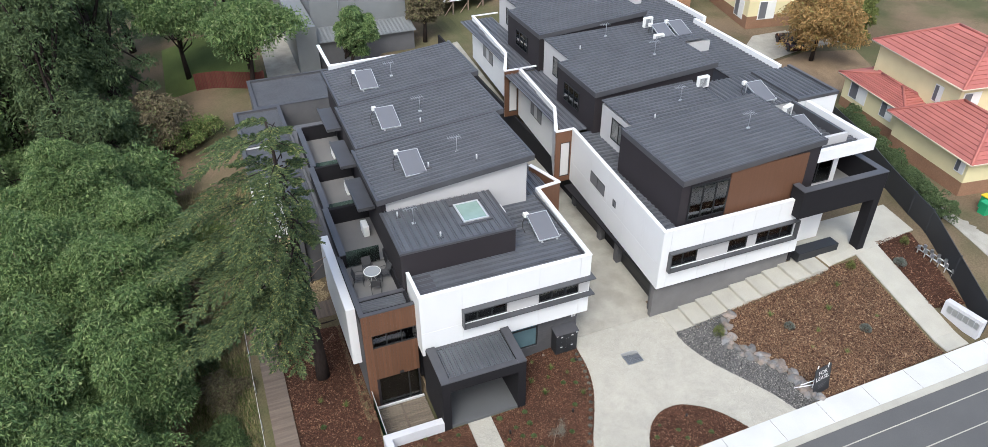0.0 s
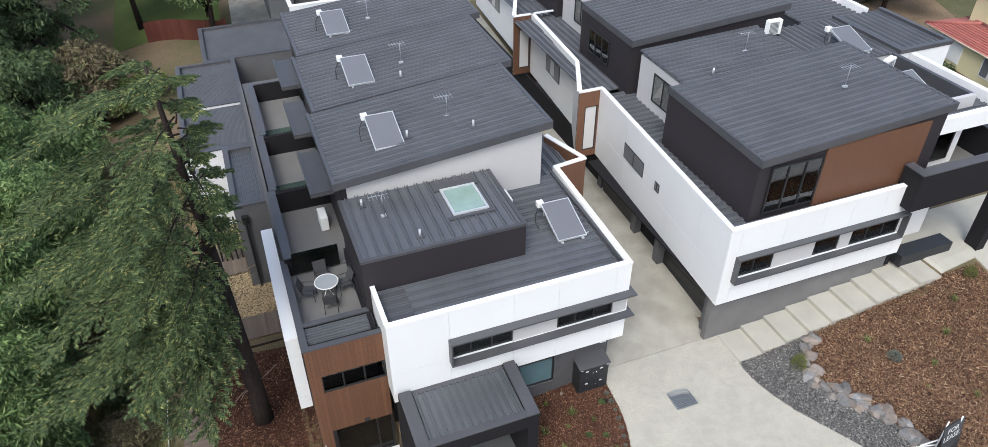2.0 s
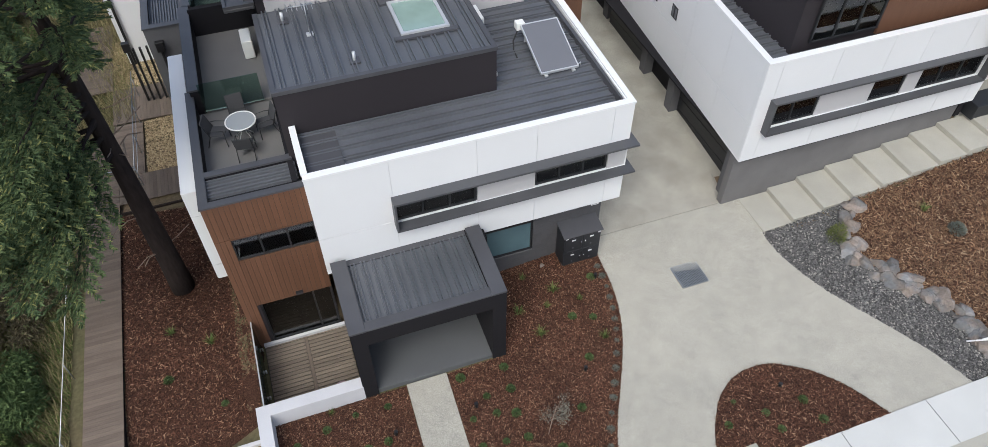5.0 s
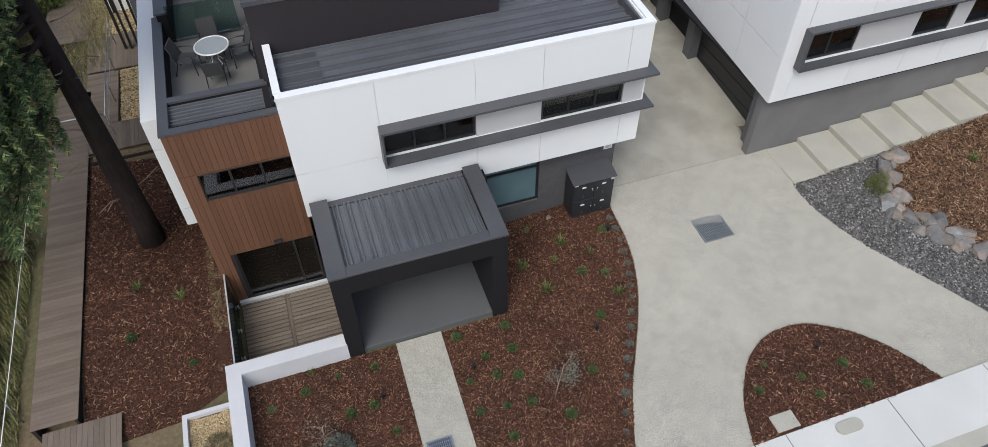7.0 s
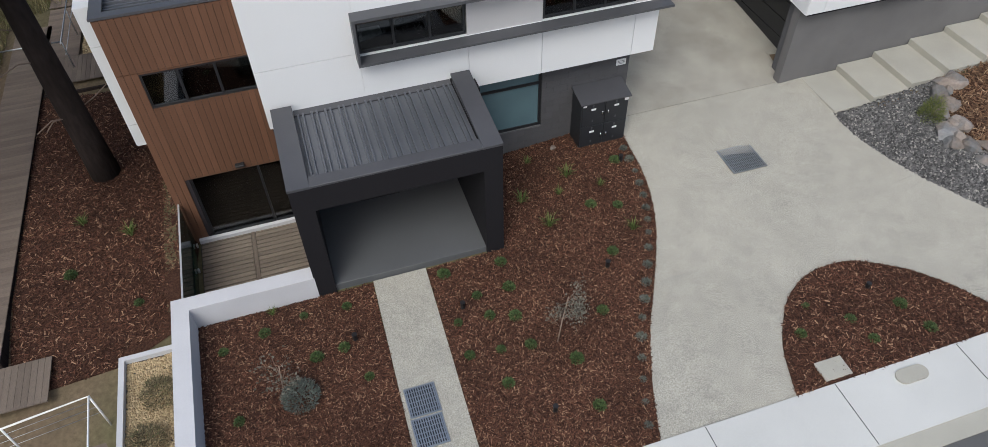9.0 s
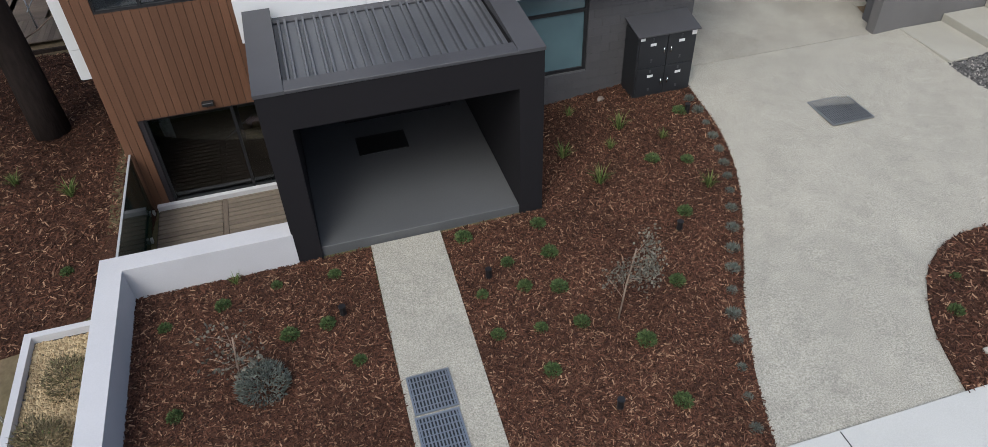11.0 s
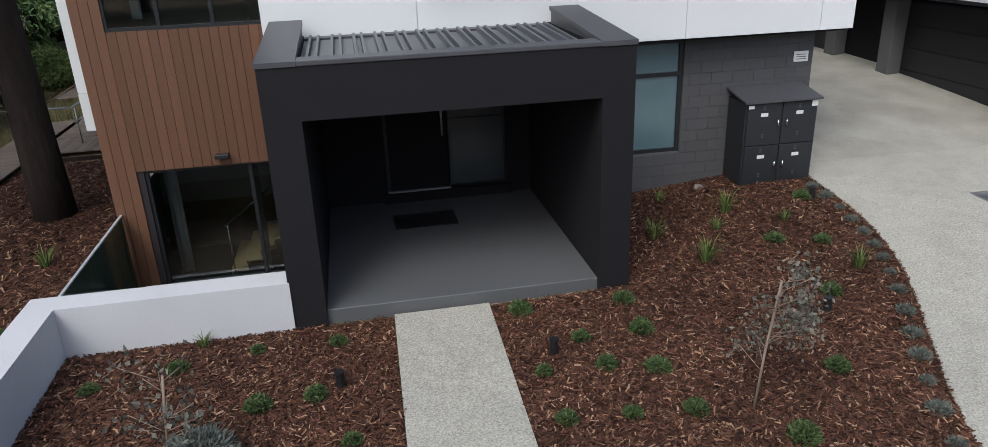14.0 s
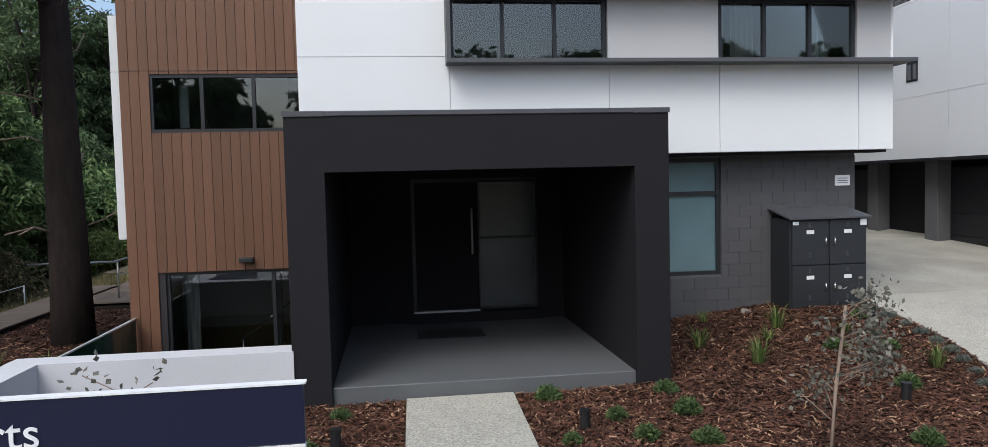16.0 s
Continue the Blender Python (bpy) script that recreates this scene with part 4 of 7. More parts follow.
framed_roof(-4.36, -2.72, 12.6, 18.2, 4.6, "y", "grey")
framed_roof(-6.35, -2.72, 18.24, 23.6, 4.6, "x", "white")
framed_roof(-6.3, -2.72, 23.64, 29.6, 4.6, "x", "grey")
framed_roof(-4.6, 2.7, 29.64, 35.5, 4.6, "x", "grey")
for x0, y0, z0 in ((-4.1, 12.38, 3.65), (-6.25, 18.02, 3.55), (-5.78, 15.0, 2.3)):
    pipe_head = boxes("rainhead", [(x0, x0 + 0.3, y0, y0 + 0.2, z0, z0 + 0.42)], "black", wing, "black rainhead", bevel=0.01)
    boxes("downpipe", [(x0 + 0.1, x0 + 0.2, y0 + 0.06, y0 + 0.16, -0.5, z0)], "black", wing, "black downpipe")
boxes("screen_slat", [(-5.45 + 0.27 * i, -5.37 + 0.27 * i, 15.02, 15.14, -0.5, 2.4) for i in range(5)], "black", wing, "dark upright screen slat")

# ---- right houses ----
right = thing("townhouse", "white and charcoal townhouse with a timber panel above the driveway", "house", (14.2, 0, 0), "townhouses")
RX0, RX1, RY, RZ0, RZ1 = 14.2, 24.2, 0.17, 2.92, 6.92
RH = [(14.75, 23.65, 4.22, 5.42)]
rfront = wall_y("wall", RX0, RX1, RZ0, RZ1, RY + 0.02, 0.2, RH, "white", right, "white panelled front wall")
panels_y(rfront, [RX0, 14.75, 16.9, 18.9, 20.4, 22.2, 23.65, RX1], [RZ0, 4.5, RZ1], RY + 0.018, RH)
for a, b in ((16.75, 18.9), (20.25, 20.9)):
    boxes("infill_panel", [(a, b, RY + 0.05, RY + 0.2, 4.22, 5.42)], "pale", right, "pale grey infill panel")
for a, b, n in ((14.8, 16.75, 2), (18.9, 20.25, 1), (20.9, 23.6, 3)):
    window_y(right, a, b, 4.24, 5.40, RY + 0.08, n)
boxes("window_hood", [(14.68, 23.72, RY - 0.30, RY, 5.42, 5.49), (14.68, 23.72, RY - 0.30, RY, 4.14, 4.22), (14.68, 14.75, RY - 0.30, RY, 4.22, 5.42), (23.65, 23.72, RY - 0.30, RY, 4.22, 5.42)], "fin", right, "charcoal steel window hood")


def slant(y):
    return 14.2 + 0.065 * y


def slanted(y0, y1, z0, z1, depth=0.2, out=0.0, zb=None):
    return ([(slant(y0) - out, y0), (slant(y0) + depth, y0), (slant(y1) + depth, y1), (slant(y1) - out, y1)], z0, z1 if zb is None else [z1, z1, zb, zb])


prisms("wall", [slanted(RY, 13.1, RZ0, RZ1, 0.2)], "white", right, "white panelled side wall")
for k, (a, b) in enumerate(zip([0.19, 2.4, 4.8, 7.2, 9.6, 13.1], [2.4, 4.8, 7.2, 9.6, 13.1])):
    for c, d in ((RZ0, 4.5), (4.5, RZ1)):
        prisms("panel", [slanted(a + 0.006, b - 0.006, c + 0.006, d - 0.006, -0.002, 0.02)], "white", right)
for a, b, c, d in ((7.6, 9.75, 4.75, 5.6), (5.95, 6.4, 4.9, 5.4)):
    prisms("window", [slanted(a, b, c, d, -0.018, 0.035)], "frame", right, "dark framed side window")
    m = (a + b) / 2
    for e, f in ((a, m), (m, b)):
        prisms("pane", [slanted(e + 0.05, f - 0.05, c + 0.06, d - 0.06, -0.034, 0.042)], "collector", right)
prisms("parapet_cap", [([(RX0 - 0.02, RY - 0.02), (RX1 + 0.02, RY - 0.02), (RX1 + 0.02, RY + 0.22), (RX0 + 0.22, RY + 0.22)], RZ1, RZ1 + 0.05), ([(RX0 - 0.02, RY - 0.02), (RX0 + 0.22, RY + 0.22), (slant(13.1) + 0.22, 13.1), (slant(13.1) - 0.02, 13.1)], RZ1 + 0.002, RZ1 + 0.052)], "white_cap", right, "white parapet capping")
for k in range(6):
    p0, p1 = lerp(RY + 0.25, 12.97, k / 6), lerp(RY + 0.25, 12.97, (k + 1) / 6)
    ribbed("roof", slant(p1) + 0.21, 24.1, p0, p1, 6.62, "x", 0.42, (0, 0), "roof", right, "charcoal ribbed lower roof")
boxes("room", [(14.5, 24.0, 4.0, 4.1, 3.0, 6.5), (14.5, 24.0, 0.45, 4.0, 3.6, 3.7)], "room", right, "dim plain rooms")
boxes("wall", [(14.32, 24.1, 0.52, 0.8, -0.2, RZ0)], "grey_base", right, "grey rendered base wall")
boxes("soffit", [(14.3, 24.1, 0.2, 12.5, 2.86, 2.93)], "dark", right)
boxes("wall", [(15.3, 15.5, 0.8, 44, 0, 2.9)], "dark", right, "dark recessed carport wall")
for y0 in (0.81, 5.5, 8.0, 12.2, 17.0, 22.0):
    boxes("column", [(14.5 + 0.05 * y0, 14.88 + 0.05 * y0, y0, y0 + 0.45, 0.2, 2.92)], "grey", right, "grey rendered column", bevel=0.01)
for y0, y1 in ((1.2, 5.7), (8.7, 12.0)):
    gd = boxes("garage_door", [(15.16, 15.24, y0, y1, 0.4, 2.7)], "frame", right, "dark panel garage door")
    for j in range(4):
        boxes("slat", [(15.14, 15.16, y0 + 0.03, y1 - 0.03, 0.45 + 0.56 * j, 0.98 + 0.56 * j)], "frame", gd)


def upper_unit(parent, x0, x1, y0, y1, z, rise, wall_front=True):
    """A dark top storey under a ribbed roof with a deep edge."""
    c = [(x0 + 0.06, y0 + 0.15), (x1 - 0.2, y0 + 0.15), (x1 - 0.2, y1), (x0 + 0.06, y1)]
    t = rise / (x1 - x0)
    prisms("wall", [(c, 6.5, [z - 0.1 + t * 0.35, z - 0.15 + rise, z - 0.15 + rise, z - 0.1 + t * 0.35])], "brown_dark", parent, "dark clad top storey")
    ribbed("roof", x0 + 0.12, x1 - 0.12, y0 + 0.12, y1, z + 0.02, "x", 0.40, (rise, 0), "roof", parent, "charcoal ribbed roof")
    prisms("fascia", [([(x0, y0), (x1, y0), (x1, y0 + 0.12), (x0, y0 + 0.12)], [z - 0.3, z + rise - 0.3, z + rise - 0.3, z - 0.3], [z + 0.06, z + rise + 0.06, z + rise + 0.06, z + 0.06]),
                      ([(x0, y0 + 0.12), (x0 + 0.12, y0 + 0.12), (x0 + 0.12, y1), (x0, y1)], z - 0.3, z + 0.06),
                      ([(x1 - 0.12, y0 + 0.12), (x1, y0 + 0.12), (x1, y1), (x1 - 0.12, y1)], z + rise - 0.3, z + rise + 0.06)], "roof_trim", parent, "charcoal roof edge")


upper_unit(right, 15.32, 24.95, 0.66, 7.45, 9.64, 0.66)
boxes("wall", [(16.6, 28.5, 7.35, 12.0, 6.5, 9.1)], "pale", right, "pale grey mid storey")
ribbed("roof", 16.5, 23.4, 7.32, 12.0, 9.36, "x", 0.40, (0.25, 0), "roof", right)
ribbed("roof", 23.4, 28.6, 7.32, 12.0, 9.2, "y", 0.40, (0, 0), "roof", right)
window_x(right, 7.9, 10.6, 7.2, 8.7, 16.56, 3)
# timber panel and window under the high roof
boxes("timber_panel", [(18.55, 23.9, 0.73, 0.808, 6.7, 9.66)], "timber", right, "timber-look wall panel")
window_y(right, 15.95, 18.5, 6.95, 9.2, 0.70, 3)
# corner wing with balcony and porch
boxes("wall", [(24.0, 27.5, 1.75, 12.0, 2.0, 8.45)], "white", right, "white wall behind the balcony")
boxes("wall", [(27.5, 29.2, 3.6, 12.0, 2.0, 8.45)], "pale", right, "pale wall behind the balcony")
# black sheet over the white wall, so the panes show an unlit room
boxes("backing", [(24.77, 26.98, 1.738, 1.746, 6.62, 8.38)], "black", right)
window_y(right, 24.75, 27.0, 6.6, 8.4, 1.66, 2)
boxes("roof_deck", [(24.3, 29.2, 1.7, 7.3, 8.46, 8.62)], "dark", right)
ribbed("roof", 24.9, 29.15, 1.72, 7.3, 8.66, "x", 0.4, (0, 0), "roof", right)
boxes("parapet_cap", [(23.75, 29.45, 1.15, 1.45, 8.45, 9.2), (29.15, 29.45, 1.45, 7.0, 8.45, 9.2)], "white_cap", right, "deep white roof edge")
boxes("upstand", [(24.87, 28.3, 2.3, 2.5, 8.65, 9.3)], "pale", right, "pale upstand around the sunken roof")
boxes("upstand", [(28.1, 28.3, 2.5, 7.2, 8.65, 9.3)], "roof_trim", right, "charcoal upstand around the sunken roof")
boxes("wall", [(28.5, 31.9, 7.1, 12.0, 1.0, 9.2)], "white", right, "white end wall")
boxes("roof_edge", [(28.5, 28.75, 7.05, 12.0, 9.2, 9.42), (31.7, 31.95, 7.05, 12.0, 9.2, 9.42), (28.75, 31.7, 7.05, 7.3, 9.2, 9.42)], "roof_trim", right, "charcoal roof edge")
ribbed("roof", 28.75, 31.7, 7.3, 12.0, 9.24, "y", 0.4, (0, 0), "roof", right)
boxes("balcony_floor", [(24.0, 29.1, 0.0, 3.6, 6.05, 6.25)], "terrace", right, "grey balcony floor")
boxes("balcony", [(23.1, 29.4, -0.4, 0.0, 5.9, 7.75), (23.1, 23.5, 0.0, 0.6, 5.9, 7.75), (29.0, 29.4, 0.0, 5.0, 5.9, 7.75), (28.9, 29.4, -0.4, 0.3, 1.9, 5.9), (28.9, 29.4, 3.4, 3.6, 1.9, 5.9)], "dark", right, "dark rendered balcony and porch frame")
boxes("parapet_cap", [(23.07, 29.43, -0.43, 0.03, 7.75, 7.80), (23.07, 23.53, 0.03, 0.6, 7.75, 7.80), (28.97, 29.43, 0.03, 5.0, 7.75, 7.80)], "roof_trim", right, "charcoal parapet capping")
boxes("soffit", [(24.2, 29.0, 0.0, 3.6, 5.9, 6.04)], "dark", right)
boxes("wall", [(24.15, 24.4, 0.5, 3.6, 1.9, 5.9), (24.1, 29.2, 3.6, 3.75, 1.9, 5.9)], "dark", right)
planter = boxes("planter", [(24.55, 27.7, 0.05, 0.85, 1.95, 2.6)], "cabinet", None, "", bevel=0.02)
tagged(planter, "dark planter box of shrubs under the porch", "planter")
# rear units of the right row
for i, (yw0, yw1, xo, ya, yb, yc) in enumerate(((13.1, 24.0, 0.95, 12.1, 18.2, 23.2), (24.0, 37.0, 1.95, 23.2, 30.0, 35.0))):
    unit = thing("townhouse", "rear townhouse with white panels and charcoal roofs", "house", (15 + xo, yw0, 0), "townhouses")
    xa, xc, ym = slant(yw0) - 1.25, slant(yw0), yw0 + 3.5
    xm, xb = slant(ym), slant(yw1)
    prisms("wall", [([(xa, yw0 + 0.02), (xa + 0.2, yw0 + 0.25), (xm + 0.2, ym), (xm, ym)], 2.9, 6.9), ([(xm, ym), (xm + 0.2, ym), (xb + 0.2, yw1), (xb, yw1)], 2.9, 6.9)], "white", unit, "white panelled side wall")
    for k in range(3):
        p0, p1 = lerp(ym, yw1, k / 3) + 0.006, lerp(ym, yw1, (k + 1) / 3) - 0.006
        for c, d in ((2.9, 4.9), (4.9, 6.9)):
            prisms("panel", [([(slant(p0) - 0.02, p0), (slant(p0) - 0.002, p0), (slant(p1) - 0.002, p1), (slant(p1) - 0.02, p1)], c + 0.006, d - 0.006)], "white", unit)
    wall_y("timber_panel", xa + 0.02, xc + 0.1, 2.9, 6.88, yw0, 0.12, [(xa + 0.4, xc - 0.1, 3.3, 6.0)], "timber", unit, "timber-look panel")
    window_y(unit, xa + 0.4, xc - 0.1, 3.3, 6.0, yw0 + 0.02, 1, glass="blind")
    prisms("parapet_cap", [([(xa - 0.03, yw0 - 0.03), (xc + 0.2, yw0 - 0.03), (xc + 0.2, yw0 + 0.2), (xa + 0.2, yw0 + 0.2)], 6.9, 6.96), ([(xa - 0.03, yw0 + 0.2), (xa + 0.25, yw0 + 0.2), (xm + 0.22, ym), (xm - 0.03, ym)], 6.902, 6.962), ([(xm - 0.03, ym), (xm + 0.22, ym), (xb + 0.22, yw1), (xb - 0.03, yw1)], 6.904, 6.964), ([(xb - 0.03, yw1), (xb + 2.6, yw1), (xb + 2.6, yw1 + 0.2), (xb - 0.03, yw1 + 0.2)], 6.9, 6.96)], "white_cap", unit, "white parapet capping")
    w0, w1 = yw0 + 0.52 * (yw1 - yw0), yw0 + 0.73 * (yw1 - yw0)
    fr = prisms("window", [([(slant(w0) - 0.05, w0), (slant(w0) - 0.018, w0), (slant(w1) - 0.018, w1), (slant(w1) - 0.05, w1)], 4.45, 5.6)], "frame", unit, "dark framed side window")
    for e, f, mt in ((0.04, 0.36, "collector"), (0.39, 0.66, "blind"), (0.69, 0.96, "collector")):
        e, f = lerp(w0, w1, e), lerp(w0, w1, f)
        prisms("pane", [([(slant(e) - 0.058, e), (slant(e) - 0.051, e), (slant(f) - 0.051, f), (slant(f) - 0.058, f)], 4.53, 5.52)], mt, fr)
    ribbed("roof", xb - 1.2, xb + 2.0, yw0 + 0.3, yw1, 6.6, "y", 0.4, (0, 0), "roof", unit)
    upper_unit(unit, 15.3 + xo, 24.9 + xo, ya + 0.3, yb, 9.64, 0.66)
    window_x(unit, ya + 2.6, ya + 4.9, 7.3, 8.7, 15.26 + xo, 3)
    boxes("wall", [(16.6 + xo, 28.5 + xo, yb, yc, 6.0, 9.4)], "pale", unit, "pale grey mid storey")
    ribbed("roof", 16.5 + xo, 28.6 + xo, yb, yc, 9.5, "x", 0.40, (0.2, 0), "roof", unit)
    window_x(unit, yb + 0.8, yb + 3.3, 7.2, 8.7, 16.56 + xo, 3)
    boxes("wall", [(24.0 + xo, 31.0 + xo, yw0, yw1, 1.0, 8.4)], "dark", unit)
    ribbed("roof", 27.0 + xo, 30.96 + xo, yw0, yw1, 8.5, "x", 0.4, (0, 0), "roof", unit)
    boxes("parapet_cap", [(31.0 + xo, 31.3 + xo, yw0, yw1, 8.4, 8.9)], "white_cap", unit)

# ---- steps by the right house ----
stairs = thing("stairs", "long flight of wide pale concrete steps", "stairs", (15.1, -1.1, 0.4), kind="structure")
for i in range(9):
    x0 = 15.05 + 1.2 * i
    boxes("step", [(x0, x0 + 1.26, -1.2, 0.5, -0.2 + 0.172 * i, 0.50 + 0.19 * i)], "step", stairs, "", bevel=0.012)

# ---- far surroundings ----
def tiled_slope(roof, e0, e1, t0, t1, courses):
    """Overlapping courses of tiles between an eave and a ridge or hip top."""
    e0, e1, t0, t1 = Vector(e0), Vector(e1), Vector(t0), Vector(t1)
    n = (e1 - e0).cross(t0 - e0).normalized()
    for i in range(courses):
        a, b = i / courses, (i + 1) / courses
        bm = bmesh.new()
        q = [e0.lerp(t0, a) + n * 0.09, e1.lerp(t1, a) + n * 0.09, e1.lerp(t1, b) + n * 0.03, e0.lerp(t0, b) + n * 0.03]
        vs = [bm.verts.new(p) for p in q]
        bm.faces.new(vs)
        lip = [bm.verts.new(p) for p in (e0.lerp(t0, a), e1.lerp(t1, a))]
        bm.faces.new([vs[1], vs[0], lip[0], lip[1]])
        part("tile_course", bm, "redtile", roof)


def hip_house(quad, z0, z1, roof_h, brick_h, label, wins=(), over=0.55, ridge=(0.32, 0.68)):
    """A rendered house on a brick base under a tiled hip roof; quad: front left, front right, back right, back left."""
    q = [Vector((p[0], p[1], 0)) for p in quad]
    mid = sum(q, Vector()) / 4
    h = thing("neighbour_house", label, "house", (mid.x, mid.y, z0), "yellow houses")
    prisms("base", [([(p.x, p.y) for p in (mid + (v - mid) * 1.004 for v in q)], z0 - 0.6, z0 + brick_h)], "brick", h, "brown brick base")
    prisms("wall", [([(p.x, p.y) for p in q], z0 + brick_h, z1)], "yellow", h, "cream rendered wall")
    e = [Vector((p.x, p.y, z1 - 0.12)) for p in (v + (v - mid).normalized() * over * 1.4 for v in q)]
    prisms("soffit", [([(p.x, p.y) for p in (mid + (v - mid) * 1.0 for v in e)], z1 - 0.14, z1 - 0.12)], "acwhite", h)
    f, bk = (q[0] + q[1]) / 2, (q[2] + q[3]) / 2
    r0, r1 = f.lerp(bk, ridge[0]), f.lerp(bk, ridge[1])
    r0.z = r1.z = z1 + roof_h
    bm = bmesh.new()
    ev = [bm.verts.new(p) for p in e]
    rv = [bm.verts.new(p) for p in (r0, r1)]
    for f_ in ((ev[0], ev[1], rv[0]), (ev[1], ev[2], rv[1], rv[0]), (ev[2], ev[3], rv[1]), (ev[3], ev[0], rv[0], rv[1]), (ev[3], ev[2], ev[1], ev[0])):
        bm.faces.new(f_)
    roof = part("roof", bm, "redtile", h, "red tiled hip roof")
    for a, b, c, d in ((e[0], e[1], r0, r0), (e[1], e[2], r0, r1), (e[2], e[3], r1, r1), (e[3], e[0], r1, r0)):
        tiled_slope(roof, a, b, c, d, 11)
    for a, b in ((e[0], r0), (e[1], r0), (e[2], r1), (e[3], r1), (r0, r1)):
        tubes("ridge_cap", [[tuple(a + Vector((0, 0, 0.08))), tuple(b + Vector((0, 0, 0.08)))]], 0.11, "redtile", h, "", 6)
    for a, b in ((e[0], e[1]), (e[1], e[2]), (e[2], e[3]), (e[3], e[0])):
        tubes("gutter", [[tuple(a), tuple(b)]], 0.07, "gutter", h, "", 6)
    for side, u0, u1, wz0, wz1 in wins:
        a, b = q[side], q[(side + 1) % 4]
        d = (b - a).normalized()
        out = Vector((d.y, -d.x, 0)) * 0.05
        p, r = a.lerp(b, u0), a.lerp(b, u1)
        w = prisms("window", [([tuple((v)[:2]) for v in (p + out, r + out, r - out, p - out)], wz0, wz1)], "acwhite", h, "white framed window")
        k = (r - p)
        for m in range(2):
            c0, c1 = p + k * (0.06 + 0.46 * m) + out * 0.5, p + k * (0.48 + 0.46 * m) + out * 0.5
            prisms("pane", [([tuple(v[:2]) for v in (c0 + out * 0.7, c1 + out * 0.7, c1, c0)], wz0 + 0.08, wz1 - 0.08)], "collector" if m == 0 else "acwhite", w)
    return h


M["gutter"] = material("cream_gutter", (0.55, 0.47, 0.36), 0.5)
hip_house([(45.3, 7.8), (54.0, 6.6), (55.4, 16.2), (46.7, 17.2)], 1.2, 7.2, 2.0, 0.0, "two-storey cream house with a red tiled hip roof", ((3, 0.74, 0.83, 4.9, 6.3), (0, 0.04, 0.22, 5.4, 6.5)))
hip_house([(41.5, 2.7), (48.2, 1.8), (49.2, 9.6), (42.6, 10.4)], 1.2, 4.3, 1.7, 1.15, "low cream house wing with a brick base and red tiled roof", ((3, 0.86, 0.97, 2.9, 4.0),))
hip_house([(43.6, 10.8), (46.6, 10.4), (47.6, 17.6), (44.6, 18.0)], 1.2, 4.2, 0.75, 0.9, "low cream lean-to with wide windows under red tiles", ((3, 0.12, 0.42, 2.5, 4.0), (3, 0.68, 0.88, 2.6, 4.0)))
hip_house([(48.0, 36.0), (58, 34.6), (60, 44), (50, 46)], 1.4, 7.6, 2.2, 1.6, "cream house with a brick base and red roof further back", ((0, 0.12, 0.32, 2.6, 4.6), (3, 0.3, 0.6, 4.5, 6.5), (3, 0.7, 0.9, 2.4, 4.4)))
hip_house([(37.5, 44.0), (45.5, 43.0), (47, 52), (39, 53)], 1.8, 5.2, 2.0, 2.0, "cream and brick house with a red roof further back", ((0, 0.3, 0.5, 2.4, 4.6),))

fence = thing("boundary_fence", "dark steel boundary fence along the side path", "fence", (34, 0, 1), kind="structure")
pts = [(31.6, -8.0), (33.2, -4.2), (34.7, -0.5), (35.4, 1.6), (36.8, 5.0), (39.6, 11.0), (41.2, 16.0), (43, 22)]
for a, b in zip(pts, pts[1:]):
    za, zb = ground_z(*a) , ground_z(*b)
    prisms("fence_panel", [([a, (a[0] + 0.06, a[1]), (b[0] + 0.06, b[1]), b], [za - 0.2, za - 0.2, zb - 0.2, zb - 0.2], [za + 1.75, za + 1.75, zb + 1.75, zb + 1.75])], "fence", fence)
    boxes("post", [(a[0] - 0.03, a[0] + 0.09, a[1] - 0.04, a[1] + 0.06, za - 0.2, za + 1.8)], "fence", fence)

tagged(laid("side_yard", [(37.2, -4.5), (39.8, -2.5), (42.0, 0.6), (40.6, 3.2), (39.2, 7.2), (38.3, 7.2), (38.2, 4.5), (37.6, 0.6)], 0.03, "drive_old", 3), "pale stained concrete strip beside the cream house", "path", kind="structure")
M["litter"] = material("dry_leaf_litter", (0.20, 0.145, 0.095), 0.95, fine=0.4, fine_scale=10, broad=0.25, broad_scale=0.5, bump=0.5, bump_scale=18, spec=0.1)
tagged(laid("leaf_litter", [(42.5, 21.0), (45.0, 19.5), (52.5, 20.5), (55, 27), (49.5, 28.5), (45.0, 27.5)], 0.04, "litter", 3), "brown leaf litter under the autumn tree", "leaf litter", kind="structure")
tagged(laid("rear_pavement", [(45.0, 28.0), (49.5, 29.0), (58, 29.5), (58, 34), (47.5, 34), (44.5, 31.5)], 0.05, "drive_old", 3), "pale pavement before the rear cream house", "path", kind="structure")


